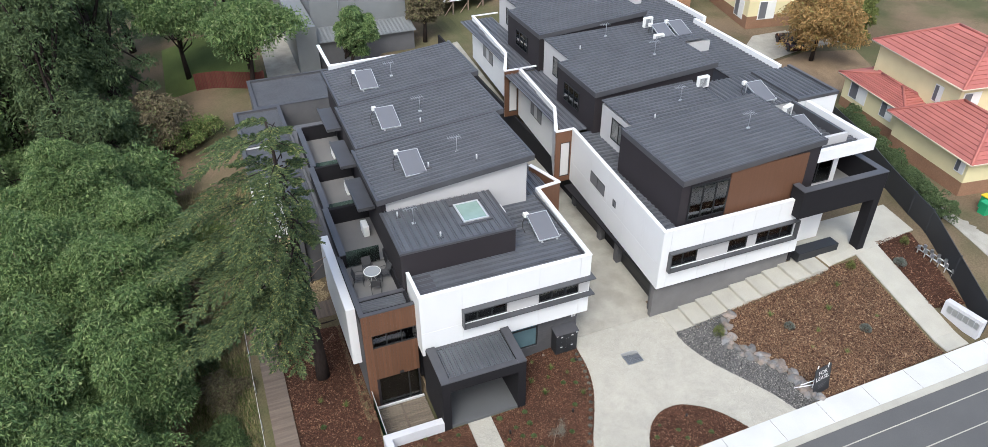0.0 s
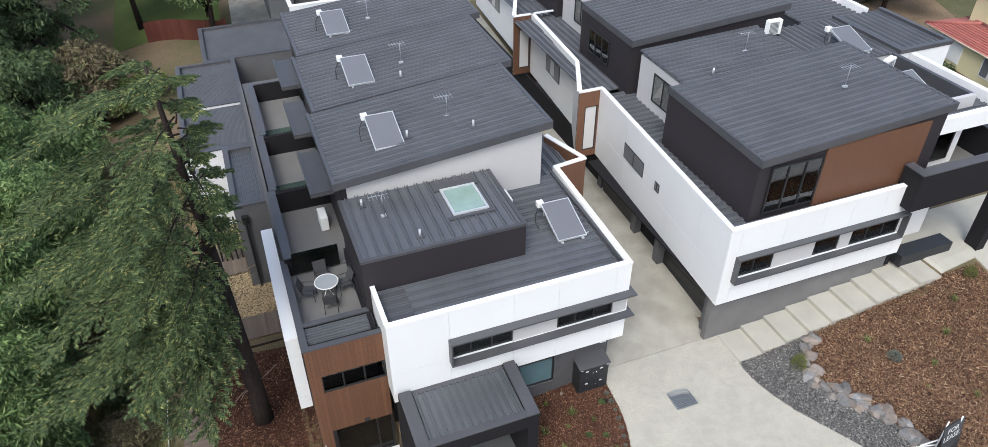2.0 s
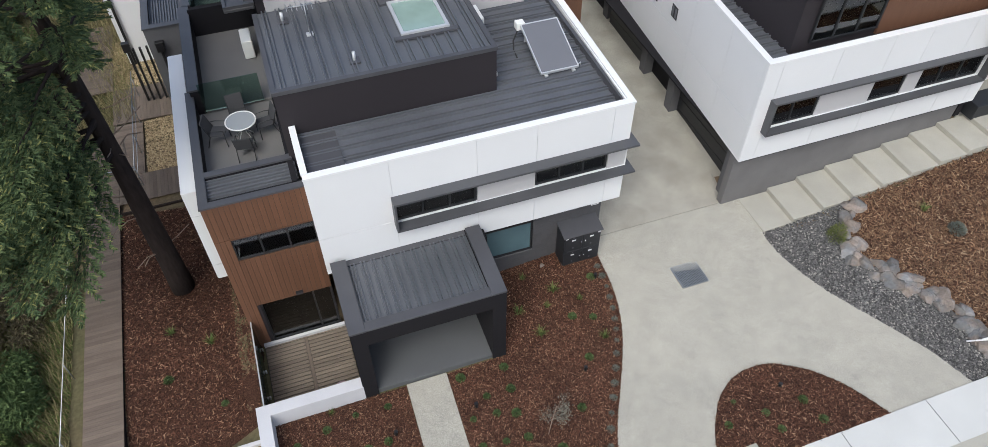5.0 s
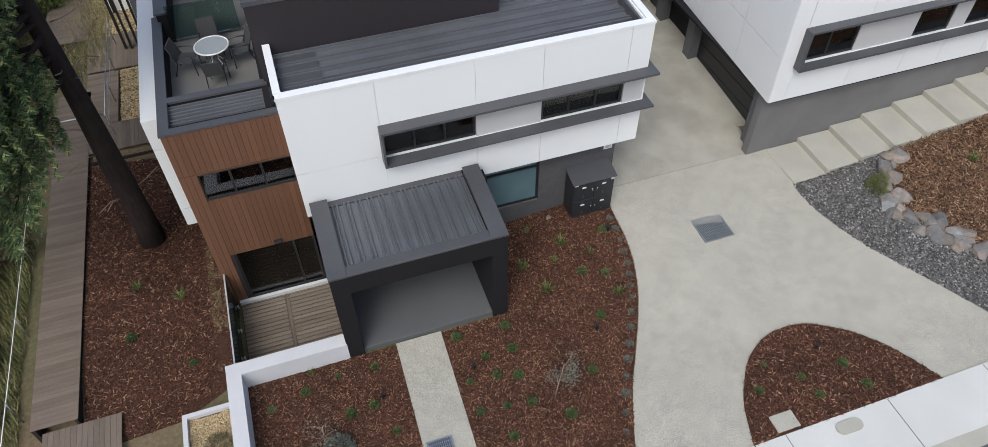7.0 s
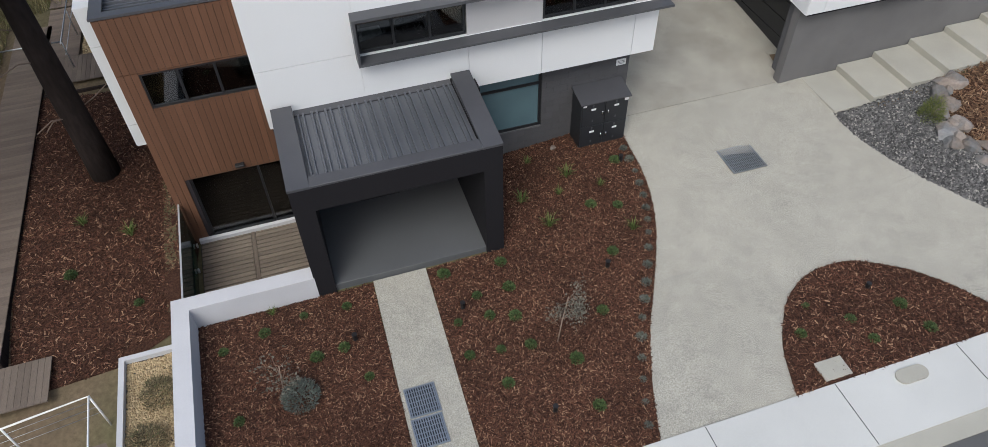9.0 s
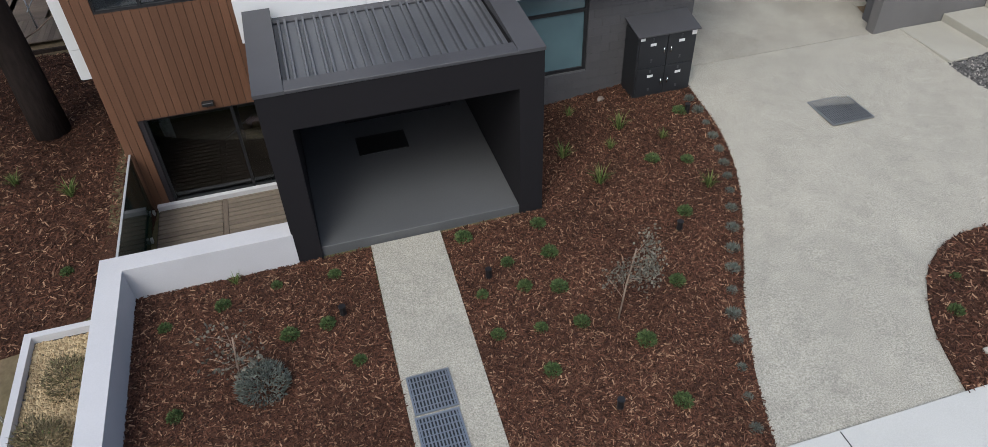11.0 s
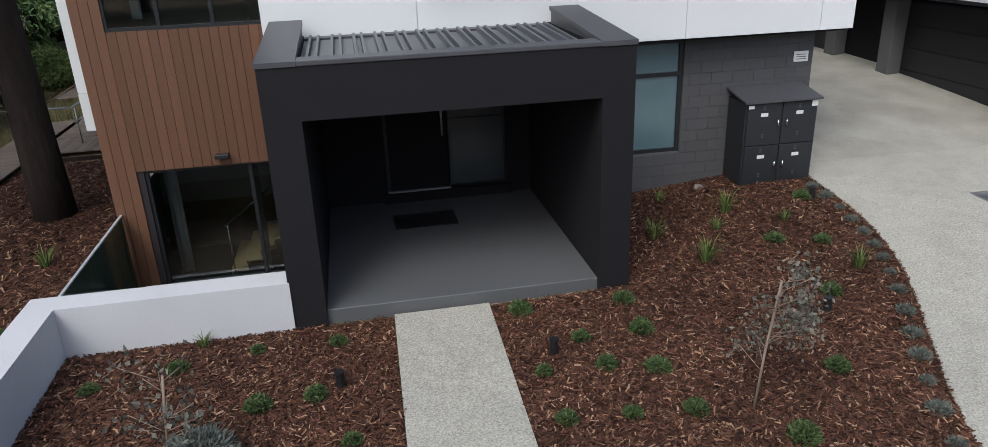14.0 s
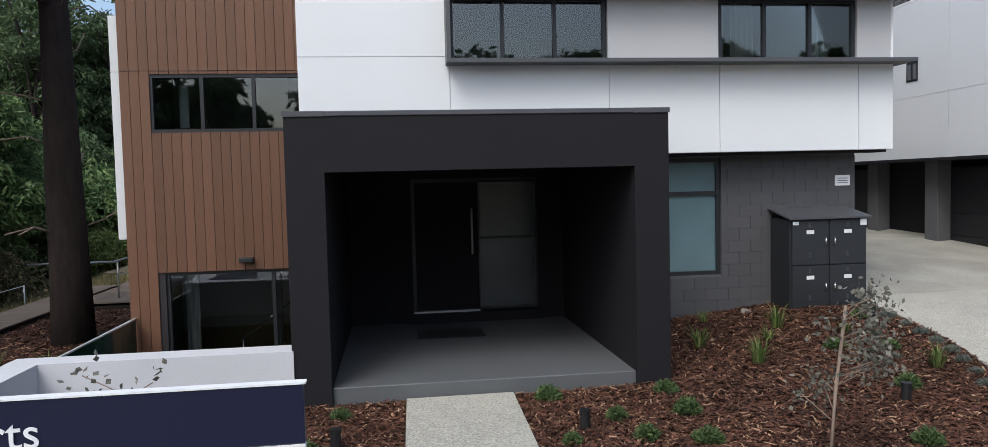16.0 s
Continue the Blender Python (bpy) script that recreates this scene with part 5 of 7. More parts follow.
def parked_car(x, y, turn):
    """A small dark hatchback: shaped body, glazed cabin and four wheels."""
    z = ground_z(x, y) + 0.05
    car = thing("car", "dark parked hatchback half hidden behind the autumn tree", "car", (x, y, z))
    m = pose(x, y, z, 0, 0, turn)

    def shell(name, profile, half, top, mat, label=""):
        bm = bmesh.new()
        k = len(profile)
        sides = []
        for sgn in (-1, 1):
            sides.append([bm.verts.new((px, sgn * (half - top * max(0, pz - 0.75)), pz)) for px, pz in profile])
        bm.faces.new(sides[0])
        bm.faces.new(sides[1][::-1])
        for i in range(k):
            bm.faces.new((sides[0][i], sides[1][i], sides[1][(i + 1) % k], sides[0][(i + 1) % k]))
        bmesh.ops.recalc_face_normals(bm, faces=bm.faces)
        bmesh.ops.bevel(bm, geom=list(bm.edges), offset=0.04, segments=2, affect="EDGES")
        bmesh.ops.transform(bm, matrix=m, verts=bm.verts)
        return part(name, bm, mat, car, label, smooth=True)

    shell("body", [(-1.95, 0.25), (1.95, 0.25), (2.0, 0.6), (1.75, 0.85), (-1.9, 0.9), (-2.0, 0.6)], 0.85, 0.0, "car_red", "dark red car body")
    shell("cabin", [(-1.75, 0.86), (1.0, 0.86), (0.35, 1.4), (-1.35, 1.42)], 0.8, 0.35, "black", "dark glazed cabin")
    for px in (-1.25, 1.25):
        for py in (-0.78, 0.78):
            bm = bmesh.new()
            bmesh.ops.create_cone(bm, cap_ends=True, segments=18, radius1=0.31, radius2=0.31, depth=0.2, matrix=m @ Matrix.Translation((px, py, 0.31)) @ Matrix.Rotation(math.pi / 2, 4, "X"))
            part("wheel", bm, "black", car)


M["car_red"] = material("dark_red_car_paint", (0.035, 0.012, 0.014), 0.2, broad=0.05)
parked_car(49.3, 30.2, 75)

# ---- buildings and fences behind ----
shed = thing("grey_building", "grey clad building with a low ribbed roof", "building", (7, 50, 0.7))
boxes("wall", [(3.2, 13.0, 47.5, 60, 0.3, 7.5)], "shed", shed, "grey metal wall")
boxes("wall", [(1.0, 3.0, 44, 62, 0.3, 5.5)], "shed", shed)
ribbed("roof", 3.0, 13.2, 44.5, 47.5, 3.6, "y", 0.4, (0, 0.5), "shed", shed)
boxes("wall", [(3.2, 13.0, 44.8, 47.5, 0.3, 3.5)], "grey", shed)
ribbed("roof", 3.0, 13.2, 47.4, 60.2, 7.55, "y", 0.5, (0, 0.6), "shed", shed)
tubes("downpipe", [[(6.0, 47.4, 4.0), (6.0, 47.4, 7.4)]], 0.06, "shed", shed)
tubes("downpipe", [[(7.6, 47.4, 4.0), (7.6, 47.4, 7.4)]], 0.06, "shed", shed)
white_b = thing("white_building", "white building raised on timber posts", "building", (21, 54, 1))
boxes("wall", [(17.5, 24.0, 51.5, 60, 3.6, 9.0)], "white", white_b, "white wall")
boxes("balcony", [(24.0, 26.5, 51.3, 53.5, 4.6, 4.8)], "deck", white_b, "timber balcony")
boxes("wall", [(24.0, 25.6, 53.4, 53.6, 4.8, 9.0)], "timber", white_b)
window_y(white_b, 19.0, 19.8, 6.0, 8.4, 51.44, 1)
for x in (17.8, 19.6, 21.4, 23.2, 25.8):
    boxes("post", [(x, x + 0.15, 51.6, 51.75, 0.6, 4.6)], "bark_pale", white_b)
for x in (17.8, 19.6, 21.4):
    tubes("brace", [[(x, 51.6, 1.0), (x + 1.9, 51.6, 3.4)]], 0.05, "bark_pale", white_b, "", 6)
tagged(laid("rear_driveway", [(-2.4, 40.5), (2.0, 41), (0.9, 60), (-1.6, 60)], 0.05, "drive_old", 5), "stained concrete driveway beside the grey building", "driveway", kind="structure")
palings = thing("paling_fence", "red-brown timber paling fence", "fence", (-6, 45, 0.4), kind="structure")
for i in range(46):
    u = i / 46
    x, y = lerp(-9.0, -2.6, u), lerp(46.5, 43.2, u)
    z = ground_z(x, y)
    boxes("paling", [(x, x + 0.13, y, y + 0.03, z - 0.1, z + 1.75)], "fence_red", palings)
tagged(laid("lawn", [(-12, 47.5), (-3.2, 45), (-2.4, 58), (-12, 60)], 0.03, "lawn", 4), "green mown lawn behind the fence", "lawn", kind="structure")


# ---- things on the roofs and terrace ----
def solar_collector(at, width=1.25, rise=0.6, run=1.85):
    """A framed flat collector on tilted legs with its pipe box; it faces -y."""
    x, y, z = at
    t = thing("solar_collector", "flat black solar hot water collector on a roof frame", "solar panel", at, "solar collectors")
    def tilted(name, u0, u1, v0, v1, w0, w1, mat, label=""):
        n = Vector((0, -rise, run)).normalized()
        d = Vector((0, run, rise)).normalized()
        bm = bmesh.new()
        vs = block(bm, u0, u1, v0, v1, w0, w1)
        for v in vs:
            p = Vector((x + v.co.x, y, z + 0.08)) + d * v.co.y + n * v.co.z
            v.co = p
        part(name, bm, mat, t, label)
    L = math.hypot(run, rise)
    tilted("absorber", 0.03, width - 0.03, 0.03, L - 0.03, 0.0, 0.07, "collector", "matt black absorber")
    for u0, u1, v0, v1 in ((0, width, 0, 0.035), (0, width, L - 0.035, L), (0, 0.035, 0.035, L - 0.035), (width - 0.035, width, 0.035, L - 0.035)):
        tilted("frame", u0, u1, v0, v1, -0.01, 0.085, "alu")
    for u in (0.15, width - 0.2):
        boxes("leg", [(x + u, x + u + 0.05, y + run - 0.06, y + run, z, z + rise + 0.06)], "alu", t)
        boxes("foot", [(x + u - 0.02, x + u + 0.08, y - 0.06, y + 0.1, z, z + 0.06)], "alu", t)
    boxes("pipe_box", [(x - 0.12, x + 0.16, y + run - 0.05, y + run + 0.2, z + rise - 0.05, z + rise + 0.2)], "acwhite", t, "white pipe box", 0.015)
    tubes("pipe", [[(x - 0.05, y + run, z + rise), (x - 0.25, y + run - 0.1, z + 0.25), (x - 0.3, y + run - 0.3, z + 0.04), (x - 0.35, y + run - 0.8, z + 0.04)]], 0.025, "black", t)
    tubes("pipe", [[(x + width, y + 0.1, z + 0.1), (x + width + 0.12, y + 0.12, z + 0.16), (x + width + 0.12, y + 0.12, z)]], 0.02, "alu", t)
    return t


first = solar_collector((7.62, 2.38, 6.58))
for p, tilt in (((1.75, 7.6, 9.13), 0), ((1.95, 13.6, 9.15), 0), ((2.1, 19.8, 9.16), 0), ((26.0, 7.7, 9.25), 0), ((26.0, 3.3, 8.72), 0), ((27.2, 19.2, 9.55), 0), ((25.6, 19.0, 9.55), 0)):
    copy_thing(first, pose(*p))


def condenser(at, turn, name_label="white air conditioner unit standing on a roof"):
    t = thing("air_conditioner", name_label, "air conditioner", (0, 0, 0), "air conditioners")
    boxes("casing", [(-0.42, 0.42, -0.16, 0.16, 0.08, 0.86)], "acwhite", t, "", 0.025)
    grille = boxes("grille", [(-0.38, 0.20, -0.172, -0.158, 0.16, 0.80)], "alu", t, "round fan grille")
    for i in range(9):
        boxes("bar", [(-0.37, 0.19, -0.18, -0.172, 0.19 + 0.068 * i, 0.205 + 0.068 * i)], "black", grille)
    boxes("foot", [(-0.34, -0.26, -0.19, 0.19, 0, 0.08), (0.26, 0.34, -0.19, 0.19, 0, 0.08)], "black", t)
    t.matrix_basis = pose(*at, 0, 0, turn)
    return t


ac = condenser((6.42, 5.05, 6.68), 90)
for p in ((23.6, 10.9, 9.45, 0), (27.0, 6.3, 8.72, 20), (24.8, 18.4, 9.62, 0), (26.0, 21.9, 9.62, 10)):
    copy_thing(ac, pose(*p[:3], 0, 0, p[3]))
pipe = tubes("drain_pipe", [[(6.35, 2.9, 6.6), (6.35, 2.9, 6.72), (6.3, 2.75, 6.74), (6.25, 2.75, 7.0)]], 0.05, "acwhite")
tagged(pipe, "short white drain pipe on the roof", "pipe")


def antenna(at):
    x, y, z = at
    t = thing("tv_antenna", "small television antenna on a thin roof mast", "antenna", at, "antennas")
    tubes("mast", [[(x, y, z), (x, y, z + 1.0)]], 0.018, "metal", t, "", 6)
    boxes("base", [(x - 0.1, x + 0.1, y - 0.07, y + 0.07, z - 0.02, z + 0.05)], "alu", t)
    tubes("boom", [[(x - 0.55, y, z + 0.98), (x + 0.25, y, z + 0.98)]], 0.014, "metal", t, "", 6)
    for i in range(6):
        u = x - 0.5 + 0.14 * i
        tubes("element", [[(u, y - 0.2 - 0.02 * i, z + 0.98), (u, y + 0.2 + 0.02 * i, z + 0.98)]], 0.009, "metal", t, "", 5)
    return t


a0 = antenna((1.25, 4.7, 8.08))
for p in ((5.2, 8.8, 9.5), (4.8, 14.8, 9.45), (4.6, 21.0, 9.42), (21.6, 3.6, 10.32), (21.0, 9.6, 9.55), (22.4, 15.2, 10.42), (22.0, 21.5, 9.62)):
    copy_thing(a0, pose(*p))


def vent_pipe(at):
    x, y, z = at
    t = thing("roof_vent", "short capped vent pipe on a roof", "vent", at, "roof vents")
    tubes("pipe", [[(x, y, z - 0.03), (x, y, z + 0.3)]], 0.05, "alu", t)
    boxes("flange", [(x - 0.15, x + 0.15, y - 0.15, y + 0.15, z - 0.02, z + 0.03)], "roof_trim", t)
    return t


v0 = vent_pipe((3.2, 8.0, 9.35))
for p in ((4.4, 13.4, 9.4), (5.9, 7.4, 9.6), (18.2, 8.2, 9.45), (19.0, 20.0, 9.55), (0.6, 5.6, 8.12), (2.2, 3.0, 8.08)):
    copy_thing(v0, pose(*p))

# table and chairs on the terrace
TX, TY, TZ = -1.35, 4.3, 5.15
table = thing("round_table", "round glass terrace table with a white rim", "table", (TX, TY, TZ))
bm = bmesh.new()
bmesh.ops.create_cone(bm, cap_ends=True, segments=32, radius1=0.43, radius2=0.43, depth=0.012, matrix=Matrix.Translation((TX, TY, TZ + 0.735)))
part("tabletop", bm, "table_glass", table, "clear glass top")
ring = [(TX + 0.45 * math.cos(a), TY + 0.45 * math.sin(a), TZ + 0.735) for a in [2 * math.pi * i / 32 for i in range(33)]]
tubes("rim", [ring], 0.022, "acwhite", table, "white steel rim")
ring = [(TX + 0.16 * math.cos(a), TY + 0.16 * math.sin(a), TZ + 0.70) for a in [2 * math.pi * i / 20 for i in range(21)]]
tubes("rim", [ring], 0.014, "acwhite", table)
for i in range(4):
    a = math.pi / 4 + i * math.pi / 2
    c, s_ = math.cos(a), math.sin(a)
    tubes("leg", [[(TX + 0.43 * c, TY + 0.43 * s_, TZ + 0.73), (TX + 0.12 * c, TY + 0.12 * s_, TZ + 0.5), (TX + 0.10 * c, TY + 0.10 * s_, TZ + 0.35), (TX + 0.36 * c, TY + 0.36 * s_, TZ)]], 0.016, "acwhite", table)


def chair():
    t = thing("terrace_chair", "charcoal sling terrace chair by the round table", "chair", (0, 0, 0), "chairs round the table")
    bm = bmesh.new()
    block(bm, -0.24, 0.24, -0.22, 0.24, 0.41, 0.435)
    part("seat", bm, "sling", t)
    bm = bmesh.new()
    vs = block(bm, -0.24, 0.24, 0.22, 0.245, 0.44, 0.92)
    for v in vs:
        v.co.y += (v.co.z - 0.44) * 0.32
    part("backrest", bm, "sling", t)
    for x in (-0.25, 0.25):
        tubes("leg", [[(x, -0.24, 0.0), (x, -0.22, 0.62), (x, 0.1, 0.64), (x, 0.3, 0.60)]], 0.014, "frame", t)
        tubes("leg", [[(x, 0.36, 0.0), (x, 0.20, 0.42), (x, 0.38, 0.92)]], 0.014, "frame", t)
    return t


seat0 = chair()
seat0.matrix_basis = pose(TX - 0.05, TY + 0.78, TZ, 0, 0, 5)
for dx, dy, r in ((-0.72, 0.12, 75), (0.66, 0.1, -80), (-0.02, -0.72, 172)):
    copy_thing(seat0, pose(TX + dx, TY + dy, TZ, 0, 0, r))

# ---- meter cabinet ----
CX0, CX1, CY0, CY1, CZ0, CZ1 = 7.66, 9.0, -0.22, 0.42, 0.36, 1.86
cab = thing("meter_cabinet", "charcoal steel meter cabinet with four small doors", "cabinet", (8.28, 0.1, CZ0))
boxes("body", [(CX0, CX1, CY0 + 0.03, CY1, CZ0, CZ1)], "cabinet", cab, "", 0.008)
bm = bmesh.new()
prism(bm, [(CX0 - 0.04, CY0 - 0.05), (CX1 + 0.04, CY0 - 0.05), (CX1 + 0.04, CY1 + 0.02), (CX0 - 0.04, CY1 + 0.02)], [CZ1, CZ1, CZ1 + 0.14, CZ1 + 0.14], [CZ1 + 0.03, CZ1 + 0.03, CZ1 + 0.17, CZ1 + 0.17])
part("lid", bm, "roof_trim", cab, "sloping charcoal lid")
xm, zm = (CX0 + CX1) / 2, (CZ0 + CZ1) / 2
for ix, (a, b) in enumerate(((CX0 + 0.03, xm - 0.008), (xm + 0.008, CX1 - 0.02))):
    for iz, (c, d) in enumerate(((CZ0 + 0.06, zm - 0.008), (zm + 0.008, CZ1 - 0.02))):
        dr = boxes("door", [(a, b, CY0, CY0 + 0.03, c, d)], "cabinet", cab, "", 0.006)
        hx = b - 0.07 if ix == 0 else a + 0.07
        tubes("handle", [[(hx, CY0 - 0.02, d - 0.42), (hx, CY0 - 0.035, d - 0.36), (hx + 0.01, CY0 - 0.02, d - 0.28)]], 0.012, "chrome", dr, "chrome handle", 6)
        m = (a + b) / 2
        boxes("label_plate", [(m - 0.07, m + 0.06, CY0 - 0.004, CY0, d - 0.22, d - 0.16)], "label", dr, "white paper label")
        for zz in (d - 0.11, c + 0.13):
            for k in range(3):
                boxes("vent_slot", [(m - 0.035, m + 0.005, CY0 - 0.008, CY0, zz + 0.028 * k, zz + 0.012 + 0.028 * k)], "fin", dr)
boxes("label_plate", [(CX0 + 0.04, CX0 + 0.14, CY0 - 0.006, CY0 - 0.001, CZ1 - 0.09, CZ1 - 0.035), (CX1 - 0.13, CX1 - 0.02, CY0 - 0.006, CY0 - 0.001, CZ1 - 0.12, CZ1 - 0.02)], "label", cab)
notice = boxes("wall_notice", [(8.85, 9.12, 0.44, 0.456, 2.38, 2.56)], "label")
tagged(notice, "small white notice plate on the block wall", "sign")
for k in range(3):
    boxes("text_bar", [(8.89, 9.08, 0.436, 0.44, 2.42 + 0.04 * k, 2.432 + 0.04 * k)], "fin", notice)


# ---- ground furniture ----
def grate(x0, x1, y0, y1, z, label):
    t = thing("drain_grate", label, "drain grate", ((x0 + x1) / 2, (y0 + y1) / 2, z), "drain grates")
    # flat dark sheet, no hollow: the shade below the bars is its colour
    boxes("pit", [(x0 + 0.02, x1 - 0.02, y0 + 0.02, y1 - 0.02, z - 0.002, z + 0.004)], "fence", t)
    boxes("frame", [(x0, x1, y0, y0 + 0.03, z, z + 0.022), (x0, x1, y1 - 0.03, y1, z, z + 0.022), (x0, x0 + 0.03, y0 + 0.03, y1 - 0.03, z, z + 0.022), (x1 - 0.03, x1, y0 + 0.03, y1 - 0.03, z, z + 0.022)], "metal", t)
    n = int((x1 - x0) / 0.05)
    for i in range(1, n):
        u = x0 + (x1 - x0) * i / n
        boxes("bar", [(u - 0.012, u + 0.012, y0 + 0.03, y1 - 0.03, z + 0.003, z + 0.02)], "metal", t)
    m = int((y1 - y0) / 0.11)
    for i in range(1, m):
        v = y0 + (y1 - y0) * i / m
        boxes("bar", [(x0 + 0.03, x1 - 0.03, v - 0.006, v + 0.006, z + 0.004, z + 0.017)], "metal", t)
    return t


grate(11.15, 12.15, -2.42, -1.48, ground_z(11.7, -2) + 0.045, "square galvanised drain grate in the driveway")
grate(1.44, 2.10, -6.46, -5.76, ground_z(1.8, -6.1) + 0.056, "galvanised drain grate in the garden path")
grate(1.42, 2.08, -7.18, -6.5, ground_z(1.8, -6.8) + 0.056, "galvanised drain grate in the garden path")
lid = boxes("service_lid", [(9.86, 10.5, -8.42, -7.96, 0.06, 0.155)], "step", None, "", 0.01)
tagged(lid, "pale concrete service lid in the mulch", "lid")
bm = bmesh.new()
prism(bm, [(11.62 + 0.2 * (1 if math.cos(a) > 0 else -1) + 0.17 * math.cos(a), -8.84 + 0.17 * math.sin(a)) for a in [2 * math.pi * (i + 0.5) / 24 for i in range(24)]], 0.1, 0.19)
cover = part("pit_cover", bm, "step")
tagged(cover, "oval concrete pit cover in the footpath", "lid")
for x in (-5, -2, 1, 4, 7, 10, 13, 16, 19, 22, 25, 28, 31, 34):
    j = boxes("joint", [(x - 0.008, x + 0.008, -9.93, -8.52, ground_z(x, -9.5) + 0.062, ground_z(x, -9.5) + 0.079)], "gravel_bed", verge)


def garden_light(x, y):
    z = ground_z(x, y)
    t = thing("garden_light", "short black garden light in the mulch", "garden light", (x, y, z), "garden lights")
    bm = bmesh.new()
    bmesh.ops.create_cone(bm, cap_ends=True, segments=14, radius1=0.055, radius2=0.05, depth=0.2, matrix=Matrix.Translation((x, y, z + 0.11)))
    part("body", bm, "black", t)
    bm = bmesh.new()
    bmesh.ops.create_cone(bm, cap_ends=True, segments=14, radius1=0.06, radius2=0.06, depth=0.025, matrix=Matrix.Translation((x, y, z + 0.22)))
    part("cap", bm, "black", t)


for p in ((0.73, -4.15), (3.24, -4.08), (6.85, -4.05), (8.55, -1.0), (4.3, -7.2), (12.2, -6.6)):
    garden_light(*p)


# ---- letterboxes, meters, signs, bins ----
def words(text, size, at, turn, mat, parent, name="lettering"):
    cu = bpy.data.curves.new(name, "FONT")
    cu.body, cu.size, cu.extrude = text, size, 0.002
    tmp = bpy.data.objects.new(name, cu)
    scene.collection.objects.link(tmp)
    bpy.context.view_layer.update()
    me = bpy.data.meshes.new_from_object(tmp)
    bpy.data.objects.remove(tmp)
    bm = bmesh.new()
    bm.from_mesh(me)
    bmesh.ops.transform(bm, matrix=pose(*at, *turn), verts=bm.verts)
    bpy.data.meshes.remove(me)
    return part(name, bm, mat, parent, "white lettering")


lb = thing("letterbox_wall", "white rendered letterbox wall with six steel slots", "letterbox", (30.7, -7.2, 0.4))
prisms("wall", [([(30.45, -6.0), (30.75, -8.3), (31.15, -8.25), (30.85, -5.95)], 0.2, 1.75)], "wallwhite", lb)
for i in range(6):
    u = 0.12 + 0.145 * i
    px, py = lerp(30.45, 30.75, u), lerp(-6.0, -8.3, u)
    boxes("letterbox", [(px - 0.03, px + 0.05, py - 0.27, py, 1.12, 1.55)], "metal", lb, "steel letterbox front")
meters = thing("water_meters", "row of brass and steel water meters on pipes", "water meters", (33.0, -3.0, 2.0))
for r in range(2):
    for i in range(6):
        u = i / 5
        px, py = lerp(33.1, 33.7, u) - 0.45 * r, lerp(-1.9, -4.2, u) + 0.1 * r
        z = ground_z(px, py)
        bm = bmesh.new()
        bmesh.ops.create_cone(bm, cap_ends=True, segments=12, radius1=0.12, radius2=0.1, depth=0.2, matrix=Matrix.Translation((px, py, z + 0.5)))
        part("meter", bm, "metal", meters)
        tubes("pipe", [[(px, py, z - 0.1), (px, py, z + 0.45)]], 0.035, "alu", meters)
    za, zb = ground_z(33.1, -1.9), ground_z(33.7, -4.2)
    tubes("pipe", [[(33.1 - 0.45 * r, -1.6, za + 0.38), (33.7 - 0.45 * r, -4.4, zb + 0.38)]], 0.04, "alu", meters)
lease = thing("lease_sign", "tall charcoal lease board with white words on pale stakes", "sign", (19.7, -7.95, 0.3))
m = pose(19.72, -8.05, 0.3, -10, 0, 8)
bm = bmesh.new()
block(bm, -0.6, 0.6, -0.02, 0.02, 0.05, 1.75)
bmesh.ops.transform(bm, matrix=m, verts=bm.verts)
part("board", bm, "cabinet", lease, "charcoal board")
for text, u, v in (("FOR", -0.36, 1.30), ("LEASE.", -0.53, 0.95)):
    p = m @ Vector((u, -0.026, v))
    words(text, 0.36, tuple(p), (80, 0, 8), "label", lease)
for k in range(3):
    bm = bmesh.new()
    block(bm, -0.3, 0.3 - 0.1 * k, -0.026, -0.021, 0.62 - 0.1 * k, 0.66 - 0.1 * k)
    bmesh.ops.transform(bm, matrix=m, verts=bm.verts)
    part("text_bar", bm, "fin", lease)
for x in (19.35, 20.05):
    tubes("stake", [[(x, -7.75, 0.2), (x, -7.72, 2.15)]], 0.03, "label", lease, "pale timber stake", 6)
tubes("brace", [[(19.35, -7.72, 0.75), (18.55, -7.3, 0.4)]], 0.03, "label", lease, "pale timber brace", 6)
tubes("brace", [[(19.35, -7.74, 1.1), (18.6, -7.6, 0.9)]], 0.03, "label", lease, "pale timber brace", 6)
board = thing("street_sign_board", "large navy sign board with white lettering by the footpath", "sign", (-0.3, -7.1, 0))
boxes("board", [(-1.45, 0.99, -8.42, -8.38, 1.535, 1.775)], "navy", board, "navy painted band", bevel=0.003)
boxes("panel", [(-1.45, 0.99, -8.42, -8.38, 0.75, 1.532)], "label", board, "white painted panel")
boxes("edge", [(-1.46, 1.0, -8.425, -8.375, 1.775, 1.783)], "label", board)
words("rts", 0.175, (-0.185, -8.425, 1.59), (90, 0, 0), "label", board)
boxes("post", [(-1.3, -1.23, -8.37, -8.3, -0.1, 1.5), (0.85, 0.92, -8.37, -8.3, -0.1, 1.5)], "bark_pale", board)
